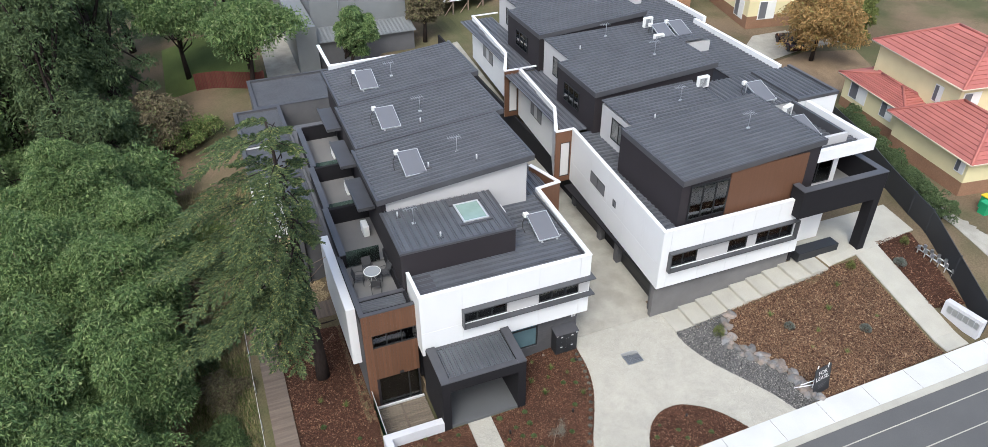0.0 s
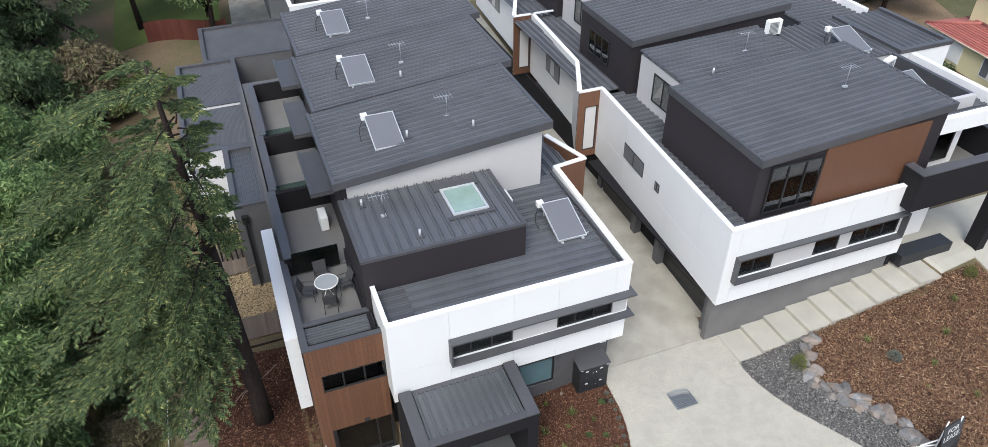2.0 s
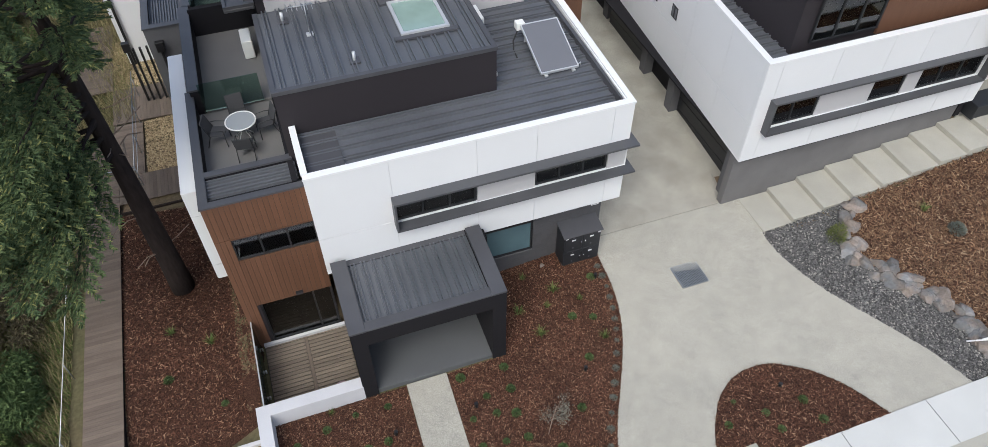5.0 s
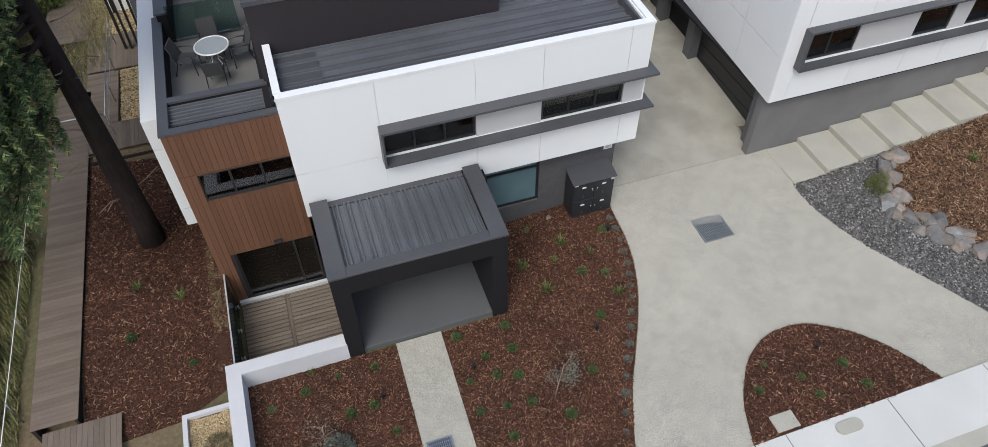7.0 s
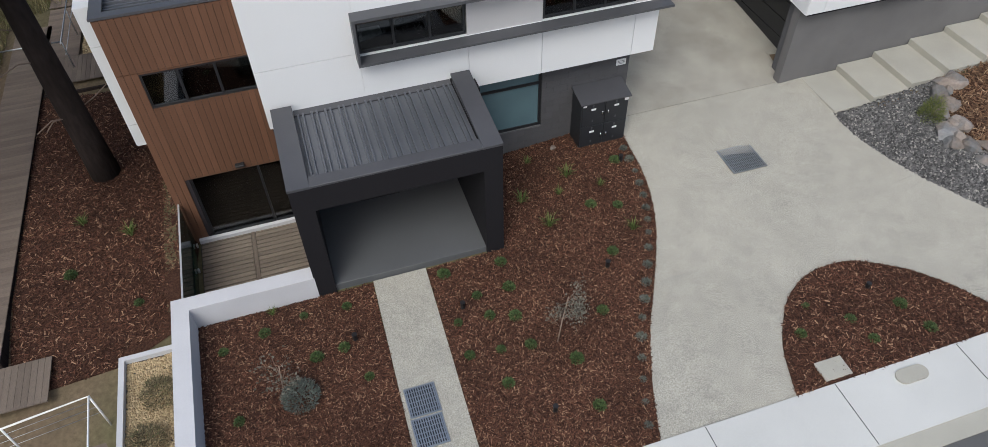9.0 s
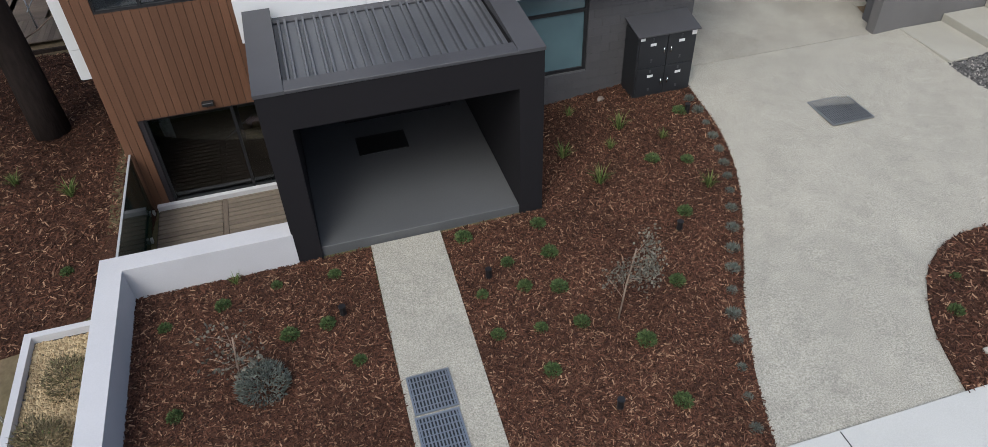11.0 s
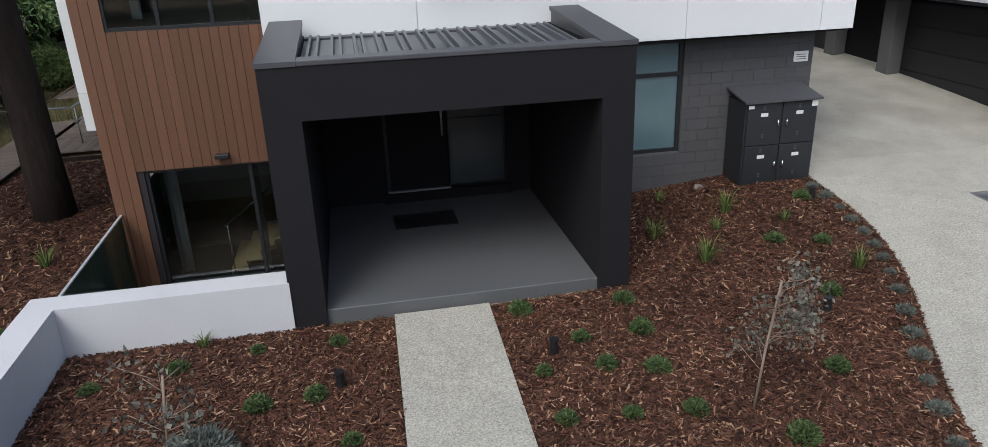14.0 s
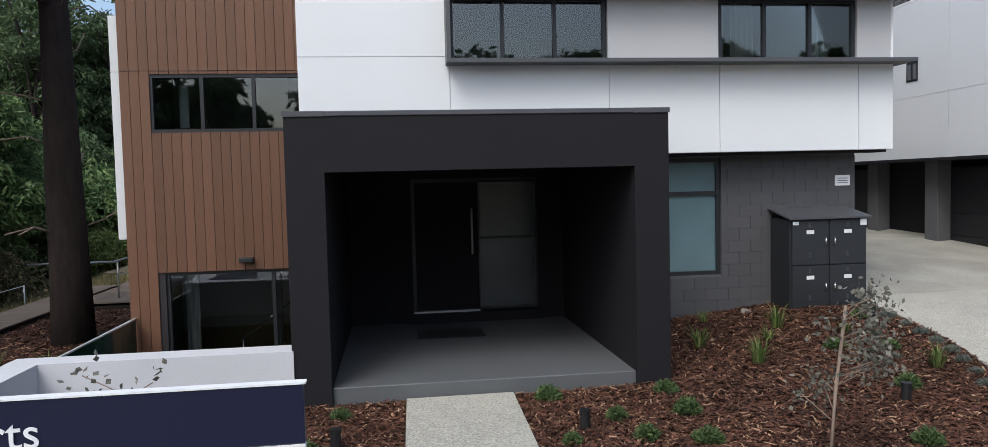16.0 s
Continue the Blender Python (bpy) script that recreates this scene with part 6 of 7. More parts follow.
for x, y, top in ((41.2, 0.3, "binGreen"), (42.0, 0.9, "binYellow")):
    b = thing("wheelie_bin", "green wheelie bin beside the cream house", "bin", (x, y, ground_z(x, y)), "bins")
    z = ground_z(x, y)
    bm = bmesh.new()
    prism(bm, [(x - 0.24, y - 0.28), (x + 0.24, y - 0.28), (x + 0.24, y + 0.28), (x - 0.24, y + 0.28)], z, z + 0.95)
    part("body", bm, "binGreen", b)
    boxes("lid", [(x - 0.29, x + 0.29, y - 0.34, y + 0.34, z + 0.95, z + 1.03)], top, b, "", 0.02)


# ---- stones ----
def stone(x, y, size, seed):
    rnd = random.Random(seed)
    bm = bmesh.new()
    bmesh.ops.create_icosphere(bm, subdivisions=2, radius=1.0)
    sx, sy, sz = size * rnd.uniform(0.8, 1.35), size * rnd.uniform(0.6, 1.0), size * rnd.uniform(0.45, 0.7)
    off = Vector((rnd.random() * 50, rnd.random() * 50, rnd.random() * 50))
    for v in bm.verts:
        k = 1 + 0.55 * noise.noise(v.co * 1.1 + off) + 0.2 * noise.noise(v.co * 3 + off)
        v.co = Vector((v.co.x, v.co.y, max(v.co.z, -0.4))) * k
    for _ in range(9):
        nrm = Vector((rnd.uniform(-1, 1), rnd.uniform(-1, 1), rnd.uniform(-0.2, 1))).normalized()
        cut = rnd.uniform(0.5, 0.72)
        for v in bm.verts:
            over = v.co.dot(nrm) - cut
            if over > 0:
                v.co -= nrm * over
    bmesh.ops.transform(bm, matrix=Matrix.Translation((x, y, ground_z(x, y) + sz * 0.45)) @ pose(0, 0, 0, 0, 0, rnd.uniform(0, 180)) @ Matrix.Diagonal((sx, sy, sz, 1)), verts=bm.verts)
    ob = part("garden_stone", bm, "stone")
    tagged(ob, rnd.choice(["rough brown garden stone edging the mulch", "grey angular garden stone edging the mulch"]), "stone", group="garden stones")


rr = random.Random(5)
for i in range(0, len(ROCKS) - 1, 2):
    for k in range(2):
        x, y = ROCKS[i]
        stone(x + rr.uniform(-0.3, 0.35), y + rr.uniform(-0.15, 0.15), rr.uniform(0.24, 0.46), i * 7 + k)
stone(7.05, 0.12, 0.14, 901)


# ---- bag on the courtyard deck ----
bag = thing("shoulder_bag", "small pale pink patterned bag lying on the deck", "bag", (-0.5, -1.5, -0.87))
M["pinkbag"] = material("pink_patterned_fabric", (0.42, 0.30, 0.32), 0.8, fine=0.5, fine_scale=22, broad=0.2, bump=0.3, bump_scale=30)
bm = bmesh.new()
bmesh.ops.create_icosphere(bm, subdivisions=3, radius=1.0, matrix=pose(-0.5, -1.5, -0.77, 0, 0, 20) @ Matrix.Diagonal((0.2, 0.13, 0.11, 1)))
for v in bm.verts:
    v.co += v.normal * 0.025 * noise.noise(v.co * 9)
part("body", bm, "pinkbag", bag, smooth=True)
tubes("strap", [[(-0.64, -1.55, -0.77), (-0.6, -1.7, -0.84), (-0.4, -1.72, -0.85), (-0.34, -1.5, -0.75)]], 0.012, "black", bag)


# ---- planting ----
def leaf_cards(centres, dirs, length, width, rng, fold=0.25):
    """Small folded leaves: for each centre a diamond of four corners along its direction."""
    n = len(centres)
    d = dirs / np.maximum(np.linalg.norm(dirs, axis=1, keepdims=True), 1e-6)
    r = rng.normal(size=(n, 3))
    side = np.cross(d, r)
    side /= np.maximum(np.linalg.norm(side, axis=1, keepdims=True), 1e-6)
    up = np.cross(side, d)
    L = (length * rng.uniform(0.6, 1.3, (n, 1)))
    W = (width * rng.uniform(0.6, 1.3, (n, 1)))
    v = np.empty((n, 4, 3))
    v[:, 0] = centres - d * L * 0.5
    v[:, 1] = centres + side * W * 0.5 + up * W * fold
    v[:, 2] = centres + d * L * 0.5
    v[:, 3] = centres - side * W * 0.5 + up * W * fold
    return v.reshape(-1, 3), np.arange(n * 4).reshape(n, 4)


def leaf_part(name, clouds, mat, parent, label=""):
    vs, fs, k = [], [], 0
    for v, f in clouds:
        vs.append(v)
        fs.append(f + k)
        k += len(v)
    ob = arrays(name, np.concatenate(vs), np.concatenate(fs), mat, parent, label)
    return ob


def broad_tree(name, x, y, z0, height, spread, seed, mat="leaf", bark="bark_pale", clumps=70, per=260, leaf=(0.26, 0.07), label="", category="tree", low=0.25, group="broad trees"):
    """A trunk with limbs and a crown of leaf clumps with gaps."""
    rng = np.random.default_rng(seed)
    t = thing(name, label, category, (x, y, z0), group)
    bm = bmesh.new()
    lean = rng.normal(0, 0.05, 2)
    top = np.array([x + lean[0] * height, y + lean[1] * height, z0 + height * 0.75])
    tube(bm, [(x, y, z0 - 0.3), tuple(np.array([x, y, z0]) * 0.6 + top * 0.4 + rng.normal(0, 0.12, 3)), tuple(top)], 0.03 * height, 8, 0.008 * height)
    part("trunk", bm, bark, t, smooth=True)
    ctr = np.array([x + lean[0] * height, y + lean[1] * height, z0 + height * (low + 1) / 2])
    half = np.array([spread, spread, height * (1 - low) / 2])
    clouds = []
    for i in range(clumps):
        u = rng.normal(size=3)
        u /= np.linalg.norm(u)
        c = ctr + u * half * rng.uniform(0.45, 1.0) * (0.75 + 0.25 * math.sin(3 * u[0] + seed) * math.cos(4 * u[1]))
        if i % 3 == 0:
            s = np.array([x, y, z0 + height * rng.uniform(0.25, 0.6)])
            limb = bmesh.new()
            tube(limb, [tuple(s), tuple((s + c) / 2 + np.array([0, 0, -0.1 * spread])), tuple(c)], 0.009 * height, 5, 0.002 * height)
            part("limb", limb, bark, t, smooth=True)
        size = spread * rng.uniform(0.12, 0.24)
        r = rng.normal(size=(per, 3))
        r *= (0.75 + 0.35 * rng.uniform(0, 1, (per, 1))) / np.linalg.norm(r, axis=1, keepdims=True)
        r[:, 2] = np.abs(r[:, 2]) * 0.9 - 0.35
        p = c + r * size * 1.5 + rng.normal(0, 0.12 * size, (per, 3))
        d = rng.normal(size=(per, 3)) * 0.7 + (p - c) / size * 0.5 + np.array([0, 0, -0.5])
        clouds.append(leaf_cards(p, d, leaf[0], leaf[1], rng))
    leaf_part("crown", clouds, mat, t, "many small leaves")
    return t


def conifer(x, y, z0, height, seed):
    """A tall cedar-like tree: bare dark trunk, drooping branches with hanging sprays."""
    rng = np.random.default_rng(seed)
    t = thing("conifer_tree", "tall dark conifer with drooping feathery branches", "tree", (x, y, z0))
    bm = bmesh.new()
    pts = [(x - 0.012 * h * h * 0.12, y + 0.02 * h * 0.1, z0 - 0.3 + h) for h in np.linspace(0, height, 10)]
    tube(bm, pts, 0.40, 14, 0.05)
    for v in bm.verts:
        v.co.x += 0.05 * noise.noise(v.co * 1.5)
        v.co.y += 0.05 * noise.noise(v.co * 1.5 + Vector((7, 0, 0)))
    part("trunk", bm, "bark", t, "rough dark trunk", smooth=True)
    wood, clouds = bmesh.new(), []
    count = 50
    for i in range(count + 12):
        f = min(i, count - 1) / count
        z = z0 + 6.2 + (height - 6.4) * f
        a = 2.399 * i + rng.uniform(-0.4, 0.4)
        if i >= count:
            f = 0.1
            z = z0 + 6.5 + 0.3 * (i - count)
            a = rng.uniform(2.7, 4.5)
        out = (1 - math.cos(a)) / 2
        L = (0.55 + 5.6 * out ** 1.15) * rng.uniform(0.75, 1.15) * (1.0 if f < 0.8 else 1 - 2.6 * (f - 0.8))
        if z - z0 < 9.5:
            L *= 1.15
            if out < 0.5:
                continue
        if i < count and z - z0 < 7.0 and (out < 0.7 or math.sin(a) > 0.4):
            continue
        k = 9
        path = []
        for j in range(k + 1):
            s = j / k
            path.append(np.array([x + math.cos(a) * L * s, y + math.sin(a) * L * s, z + 0.10 * L * s - 0.32 * L * s ** 2.2]) + rng.normal(0, 0.05, 3) * s)
        tube(wood, [tuple(p) for p in path], 0.06 * (1 - f) + 0.02, 5, 0.006)
        twigs_n = int(8 + L * 6)
        for m in range(twigs_n):
            s = 0.25 + 0.75 * (m + rng.uniform(0, 0.6)) / twigs_n
            s = min(s, 0.999)
            j = min(int(s * k), k - 1)
            base = path[j] + (path[j + 1] - path[j]) * (s * k - j)
            ang = a + (1 if m % 2 else -1) * rng.uniform(0.55, 0.95)
            sl = (0.35 + 0.30 * L * (1.12 - s)) * rng.uniform(0.75, 1.2)
            d = np.array([math.cos(ang), math.sin(ang), 0.05])
            n = int(34 + 46 * sl)
            u = rng.uniform(0, 1, (n, 1))
            side = np.array([-d[1], d[0], 0])
            sg = rng.choice([-1.0, 1.0], (n, 1))
            w = rng.uniform(0, 1, (n, 1)) * 0.15 * (1.15 - u)
            p = base + d * sl * u + side * sg * w + np.array([0, 0, -0.26]) * sl * u ** 2.2 + np.array([0, 0, -0.25]) * w + rng.normal(0, 0.012, (n, 3))
            dd = d * 0.8 + side * sg * 0.75 + np.array([0, 0, -0.4]) * u + rng.normal(0, 0.12, (n, 3))
            clouds.append(leaf_cards(p, dd, 0.18, 0.045, rng, 0.1))
    part("branch_wood", wood, "bark", t, "thin drooping branches", smooth=True)
    for i in range(14):
        a, zz = rng.uniform(0, 6.3), z0 + rng.uniform(2.0, 8.0)
        q = np.array([x, y, zz])
        o = np.array([math.cos(a), math.sin(a), 0.1])
        tubes("dead_branch", [[tuple(q + o * 0.25), tuple(q + o * 0.6 + np.array([0, 0, 0.1])), tuple(q + o * rng.uniform(0.7, 1.4) + np.array([0, 0, rng.uniform(-0.2, 0.5)]))]], 0.016, "bark_pale", t, "bare pale twig", 5)
    leaf_part("crown", clouds, "needle", t, "hanging green sprays")
    return t


conifer(-4.9, 3.9, -0.35, 16.4, 3)
# thicket on the left slope
for i, (x, y, h, sp) in enumerate(((-14.2, 10.5, 11, 3.7), (-18.5, 12.5, 11.5, 4.2), (-18.0, 5.0, 11.5, 4.2), (-14.2, 4.6, 10.0, 3.3), (-19.5, -1.5, 10.5, 4.0), (-15.4, -1.0, 8.5, 3.0), (-23.5, 15.0, 11.5, 4.5), (-23.5, 5.5, 12, 4.5), (-16.2, 21.5, 11.5, 3.8), (-12.8, 16.0, 10.0, 2.9))):
    broad_tree("broadleaf_tree", x, y, ground_z(x, y), h, sp, 20 + i, clumps=125, per=560, leaf=(0.27, 0.085), low=0.05, label="dense green eucalypt-like tree on the slope")
# low scrub
for i, (x, y, h, sp, mt) in enumerate(((-11.5, -3.5, 2.4, 2.2, "dryleaf"), (-10.8, 9, 2.6, 1.8, "hedge"), (-12.0, 14.5, 3.2, 2.4, "dryleaf"), (-16, 20, 3.2, 2.8, "hedge"), (-14, 27, 2.6, 3.0, "dryleaf"), (-20, 26, 4, 3.2, "hedge"), (-10.8, 1.5, 1.8, 1.6, "herb"), (-10.5, -1.0, 1.5, 1.3, "sedge"), (-10.5, 5.0, 1.6, 1.5, "dryleaf"), (-9.8, 20, 2.2, 2.0, "sedge"), (-24, 34, 6, 4.5, "leaf"), (-31, 30, 7, 5, "hedge"))):
    broad_tree("shrub", x, y, ground_z(x, y), h, sp, 60 + i, mt, "bark", 40, 180, (0.22, 0.06), "scrubby shrub on the slope", "shrub", 0.02, "scrub shrubs")
# undergrowth further up the slope
und = random.Random(77)
for i in range(26):
    x, y = und.uniform(-32, -9.5), und.uniform(17, 42)
    mt = ("hedge", "dryleaf", "leaf", "sedge", "dryleaf")[i % 5]
    broad_tree("shrub", x, y, ground_z(x, y), und.uniform(1.6, 3.6), und.uniform(1.6, 3.0), 300 + i, mt, "bark", 26, 170, (0.26, 0.09), "scrubby shrub on the slope", "shrub", 0.02, "scrub shrubs")
# trees behind the houses
for i, (x, y, h, sp, mt, lw) in enumerate(((-3.9, 43, 9.5, 5.4, "leaf", 0.45), (-9.5, 50, 10, 5.4, "leaf", 0.42), (-17.5, 40, 17, 4.8, "hedge", 0.02), (-22.5, 44, 19, 5.5, "hedge", 0.02), (-27, 38, 10, 5.0, "leaf", 0.02), (-27.5, 50, 19, 5.2, "hedge", 0.02), (-33, 52, 20, 6, "hedge", 0.02), (-21.5, 53, 25, 5.5, "hedge", 0.02), (-26, 55, 24, 5.5, "hedge", 0.02), (-19.5, 50, 18, 5.5, "hedge", 0.02), (-15, 62, 14, 6.5, "leaf", 0.1), (-4, 66, 13, 6, "leaf", 0.1), (-33, 42, 10, 6, "hedge", 0.02), (-14.5, 27, 7.0, 3.6, "leaf", 0.02), (-16.5, 33, 9, 4.0, "hedge", 0.02), (-12.5, 36, 6.5, 3.0, "dryleaf", 0.05), (-22, 23, 8.5, 4.2, "leaf", 0.02), (-28, 32, 9, 5, "leaf", 0.02), (5.0, 41.0, 8.5, 2.4, "leaf", 0.2), (14.5, 46, 8.5, 2.6, "dryleaf", 0.1), (48.8, 26.5, 8.0, 4.6, "autumn", 0.1), (62, 38, 8, 5, "lime", 0.05), (57, 30, 5, 3.0, "lime", 0.02), (78, 20, 10, 6, "hedge", 0.02), (34, 60, 9, 5, "hedge", 0.05), (-40, 20, 11, 6, "leaf", 0.02), (-31, 8, 10, 5, "leaf", 0.02), (-19.5, 36.5, 22, 4.4, "hedge", 0.02), (-15.4, 40.5, 20, 4.0, "hedge", 0.02), (-23.5, 39, 22, 4.6, "hedge", 0.02))):
    broad_tree("background_tree", x, y, ground_z(x, y), h, sp, 90 + i, mt, "bark", 75, 220, (0.42, 0.13), {"autumn": "autumn tree with orange-brown leaves", "lime": "yellow-green leafy tree in a neighbouring garden", "dryleaf": "thin pale tree with sparse dry leaves", "hedge": "dark dense tree on the bushy slope"}.get(mt, "tall open tree behind the houses"), "tree", lw, "background trees")
for i in range(13):
    u = i / 12
    x, y = lerp(36.8, 42.2, u) + 0.6, lerp(0.5, 15, u)
    broad_tree("hedge_shrub", x, y, ground_z(x, y), 1.7, 1.15, 130 + i, "hedge", "bark", 22, 120, (0.16, 0.06), "dark clipped hedge shrub along the fence", "shrub", 0.05, "hedge shrubs")

# unseen trees added across the road; they darken window reflections and the porch
for i, (x, y, h) in enumerate(((-34, -46, 13), (-24, -49, 15), (-13, -46, 14), (-3, -48, 15), (7, -46, 13.5), (17, -49, 15), (27, -46, 14), (38, -48, 14), (49, -46, 13))):
    broad_tree("street_tree", x, y, ground_z(x, y), h, 6.2, 170 + i, "hedge", "bark", 75, 130, (0.8, 0.4), "unseen dense tree added across the road to block low sky", "tree", 0.06, "street trees")


def scatter(polygon, count, rng):
    """Random plan points inside an outline."""
    pg = np.array(polygon)
    lo, hi = pg.min(0), pg.max(0)
    out = np.empty((0, 2))
    x1, y1 = pg[:, 0], pg[:, 1]
    x2, y2 = np.roll(x1, -1), np.roll(y1, -1)
    while len(out) < count:
        p = rng.uniform(lo, hi, (count, 2))
        px, py = p[:, :1], p[:, 1:]
        cross = ((y1 > py) != (y2 > py)) & (px < (x2 - x1) * (py - y1) / np.where(y2 == y1, 1e-9, y2 - y1) + x1)
        out = np.concatenate([out, p[cross.sum(1) % 2 == 1]])
    return out[:count]


def chips(name, polygon, count, size, lift, seed, parent, mat="chips", label=""):
    """Loose bark chips lying on a bed."""
    rng = np.random.default_rng(seed)
    p = scatter(polygon, count, rng)
    z = np.array([ground_z(a, b) for a, b in p]) + lift + rng.uniform(0.004, 0.035, count)
    c = np.column_stack([p, z])
    a = rng.uniform(0, 2 * math.pi, count)
    d = np.column_stack([np.cos(a), np.sin(a), rng.normal(0, 0.28, count)])
    n = len(c)
    d /= np.linalg.norm(d, axis=1, keepdims=True)
    side = np.column_stack([-np.sin(a), np.cos(a), rng.normal(0, 0.35, n)])
    L = size * rng.uniform(0.45, 1.5, (n, 1))
    W = size * rng.uniform(0.13, 0.3, (n, 1))
    v = np.empty((n, 4, 3))
    v[:, 0] = c - d * L * 0.5 - side * W * 0.4
    v[:, 1] = c + d * L * 0.5 - side * W * 0.5
    v[:, 2] = c + d * L * 0.45 + side * W * 0.5
    v[:, 3] = c - d * L * 0.5 + side * W * 0.5
    ob = arrays(name, v.reshape(-1, 3), np.arange(n * 4).reshape(n, 4), mat, None, "")
    return tagged(ob, label or "loose red-brown bark chips covering the bed", "mulch", kind="stuff")


chips("bark_chips", bed_front, 84000, 0.075, 0.02, 1, None)
chips("bark_chips", bed_left, 42000, 0.075, 0.02, 2, None)
chips("bark_chips", bed_side, 26000, 0.10, 0.03, 3, None)
chips("bark_chips", bed_right, 34000, 0.13, 0.05, 4, None, "chips_dry", "loose drier brown bark chips covering the bed")
chips("bark_chips", island, 9000, 0.09, 0.06, 5, None)
chips("bark_chips", bed_far, 4000, 0.13, 0.05, 6, None)


def pebbles(name, polygon, count, size, lift, seed, mat, label, level=None):
    rng = np.random.default_rng(seed)
    p = scatter(polygon, count, rng)
    z = np.array([ground_z(a, b) if level is None else level for a, b in p]) + lift
    c = np.column_stack([p, z])
    r = size * rng.uniform(0.5, 1.2, (count, 1))
    base = np.array([(1, 0, 0), (0, 1, 0), (-1, 0, 0), (0, -1, 0), (0, 0, 0.8)])
    v = c[:, None, :] + base[None] * r[:, None, :] * rng.uniform(0.6, 1.3, (count, 5, 1))
    k = np.arange(count)[:, None] * 5
    f = np.concatenate([k + np.array([[i, (i + 1) % 4, 4]]) for i in range(4)])
    ob = arrays(name, v.reshape(-1, 3), f, mat)
    return tagged(ob, label, "gravel", kind="stuff")


pebbles("gravel", gravel, 16000, 0.045, 0.03, 7, "pebble", "loose dark grey gravel")


def tuft(name, mat, count, height, spread, leaf, seed, label, category="plant", group="", droop=0.3):
    """A small plant of many blades or leaves, built at the origin."""
    rng = np.random.default_rng(seed)
    t = thing(name, label, category, (0, 0, 0), group)
    a = rng.uniform(0, 2 * math.pi, count)
    r = spread * np.sqrt(rng.uniform(0, 1, count))
    h = height * rng.uniform(0.15, 1, count) * (1.15 - 0.7 * (r / spread) ** 2)
    c = np.column_stack([np.cos(a) * r, np.sin(a) * r, h])
    d = np.column_stack([np.cos(a) * r / spread, np.sin(a) * r / spread, np.full(count, 0.9 - droop)]) + rng.normal(0, 0.35, (count, 3))
    leaf_part("leaves", [leaf_cards(c, d, leaf[0], leaf[1], rng)], mat, t)
    return t


def grass_tuft(name, mat, count, height, spread, seed, label, group):
    rng = np.random.default_rng(seed)
    t = thing(name, label, "grass tuft", (0, 0, 0), group)
    vs, fs = [], []
    for i in range(count):
        a = rng.uniform(0, 2 * math.pi)
        o = np.array([math.cos(a), math.sin(a), 0])
        s = np.array([-o[1], o[0], 0]) * 0.006
        b = o * rng.uniform(0, 0.05)
        h, w = height * rng.uniform(0.5, 1.1), spread * rng.uniform(0.3, 1.0)
        k = len(vs)
        m1, m2 = b + o * w * 0.35 + np.array([0, 0, h * 0.7]), b + o * w + np.array([0, 0, h])
        vs += [b - s, b + s, m1 + s, m1 - s, m2]
        fs += [(k, k + 1, k + 2, k + 3), (k + 3, k + 2, k + 4)]
    arrays("foliage", np.array(vs), fs, mat, t)
    return t


def plant_all(proto, places, seed, big=(0.65, 1.05)):
    rnd = random.Random(seed)
    for i, (x, y) in enumerate(places):
        k = rnd.uniform(*big)
        m = pose(x, y, ground_z(x, y) + 0.02, 0, 0, rnd.uniform(0, 360)) @ Matrix.Diagonal((k, k, k * rnd.uniform(0.85, 1.15), 1))
        if i == 0:
            proto.matrix_basis = m
        else:
            c = copy_thing(proto, Matrix.Identity(4))
            c.matrix_basis = m


herbs = [(-2.09, -3.57), (-1.17, -3.35), (-0.27, -3.15), (0.71, -3.2), (-0.15, -4.36), (0.84, -5.2), (0.46, -4.3), (3.02, -4.46), (3.64, -3.88), (3.75, -4.51), (4.47, -3.1), (4.42, -3.88), (4.3, -4.7), (3.71, -5.45), (4.37, -5.54), (3.02, -5.38), (3.59, -6.3), (5.18, -6.2), (6.23, -5.2), (3.07, -3.01), (7.14, -3.7), (7.85, -2.4), (8.4, -0.95), (7.22, -2.14), (-1.9, -5.4), (-0.9, -6.6), (5.2, -7.4), (-5.6, 0.2), (-4.0, -1.2),
         (10.6, -6.59), (11.32, -7.22), (12.59, -7.24), (12.79, -7.98), (11.46, -7.83), (10.05, -7.21)]
plant_all(tuft("low_shrub", "herb", 420, 0.16, 0.15, (0.075, 0.022), 11, "small green groundcover shrub in the mulch", "shrub", "groundcover shrubs"), herbs, 3)
plant_all(grass_tuft("grass_tuft", "sedge", 46, 0.26, 0.2, 12, "thin green and straw grass tuft in the mulch", "grass tufts"), [(6.2, -0.15), (-0.95, -2.85), (7.0, -1.0), (6.6, -1.5), (7.7, -1.6), (6.0, -2.4), (5.6, -1.4), (7.9, -3.2), (-4.2, 1.2), (-5.4, 2.0), (22.4, -4.6), (20.6, -2.6), (24.0, -3.6), (25.6, -2.4), (23.0, -6.4), (26.4, -5.0), (21.4, -5.4)], 4, (0.7, 1.5))
edge = [p for p in EDGE_L[10:-2:3]]
plant_all(tuft("edge_tuft", "silver", 300, 0.11, 0.12, (0.09, 0.012), 13, "small silver-grey tuft along the driveway edge", "plant", "edging tufts", 0.1), [(x - 0.2, y + 0.03) for x, y in edge], 5)
plant_all(tuft("silver_shrub", "silver", 1300, 0.42, 0.42, (0.10, 0.026), 14, "rounded silver-green shrub in the mulch", "shrub", "silver shrubs"), [(-0.62, -5.25), (21.1, -3.7), (25.1, -5.5), (30.8, -2.2)], 6)
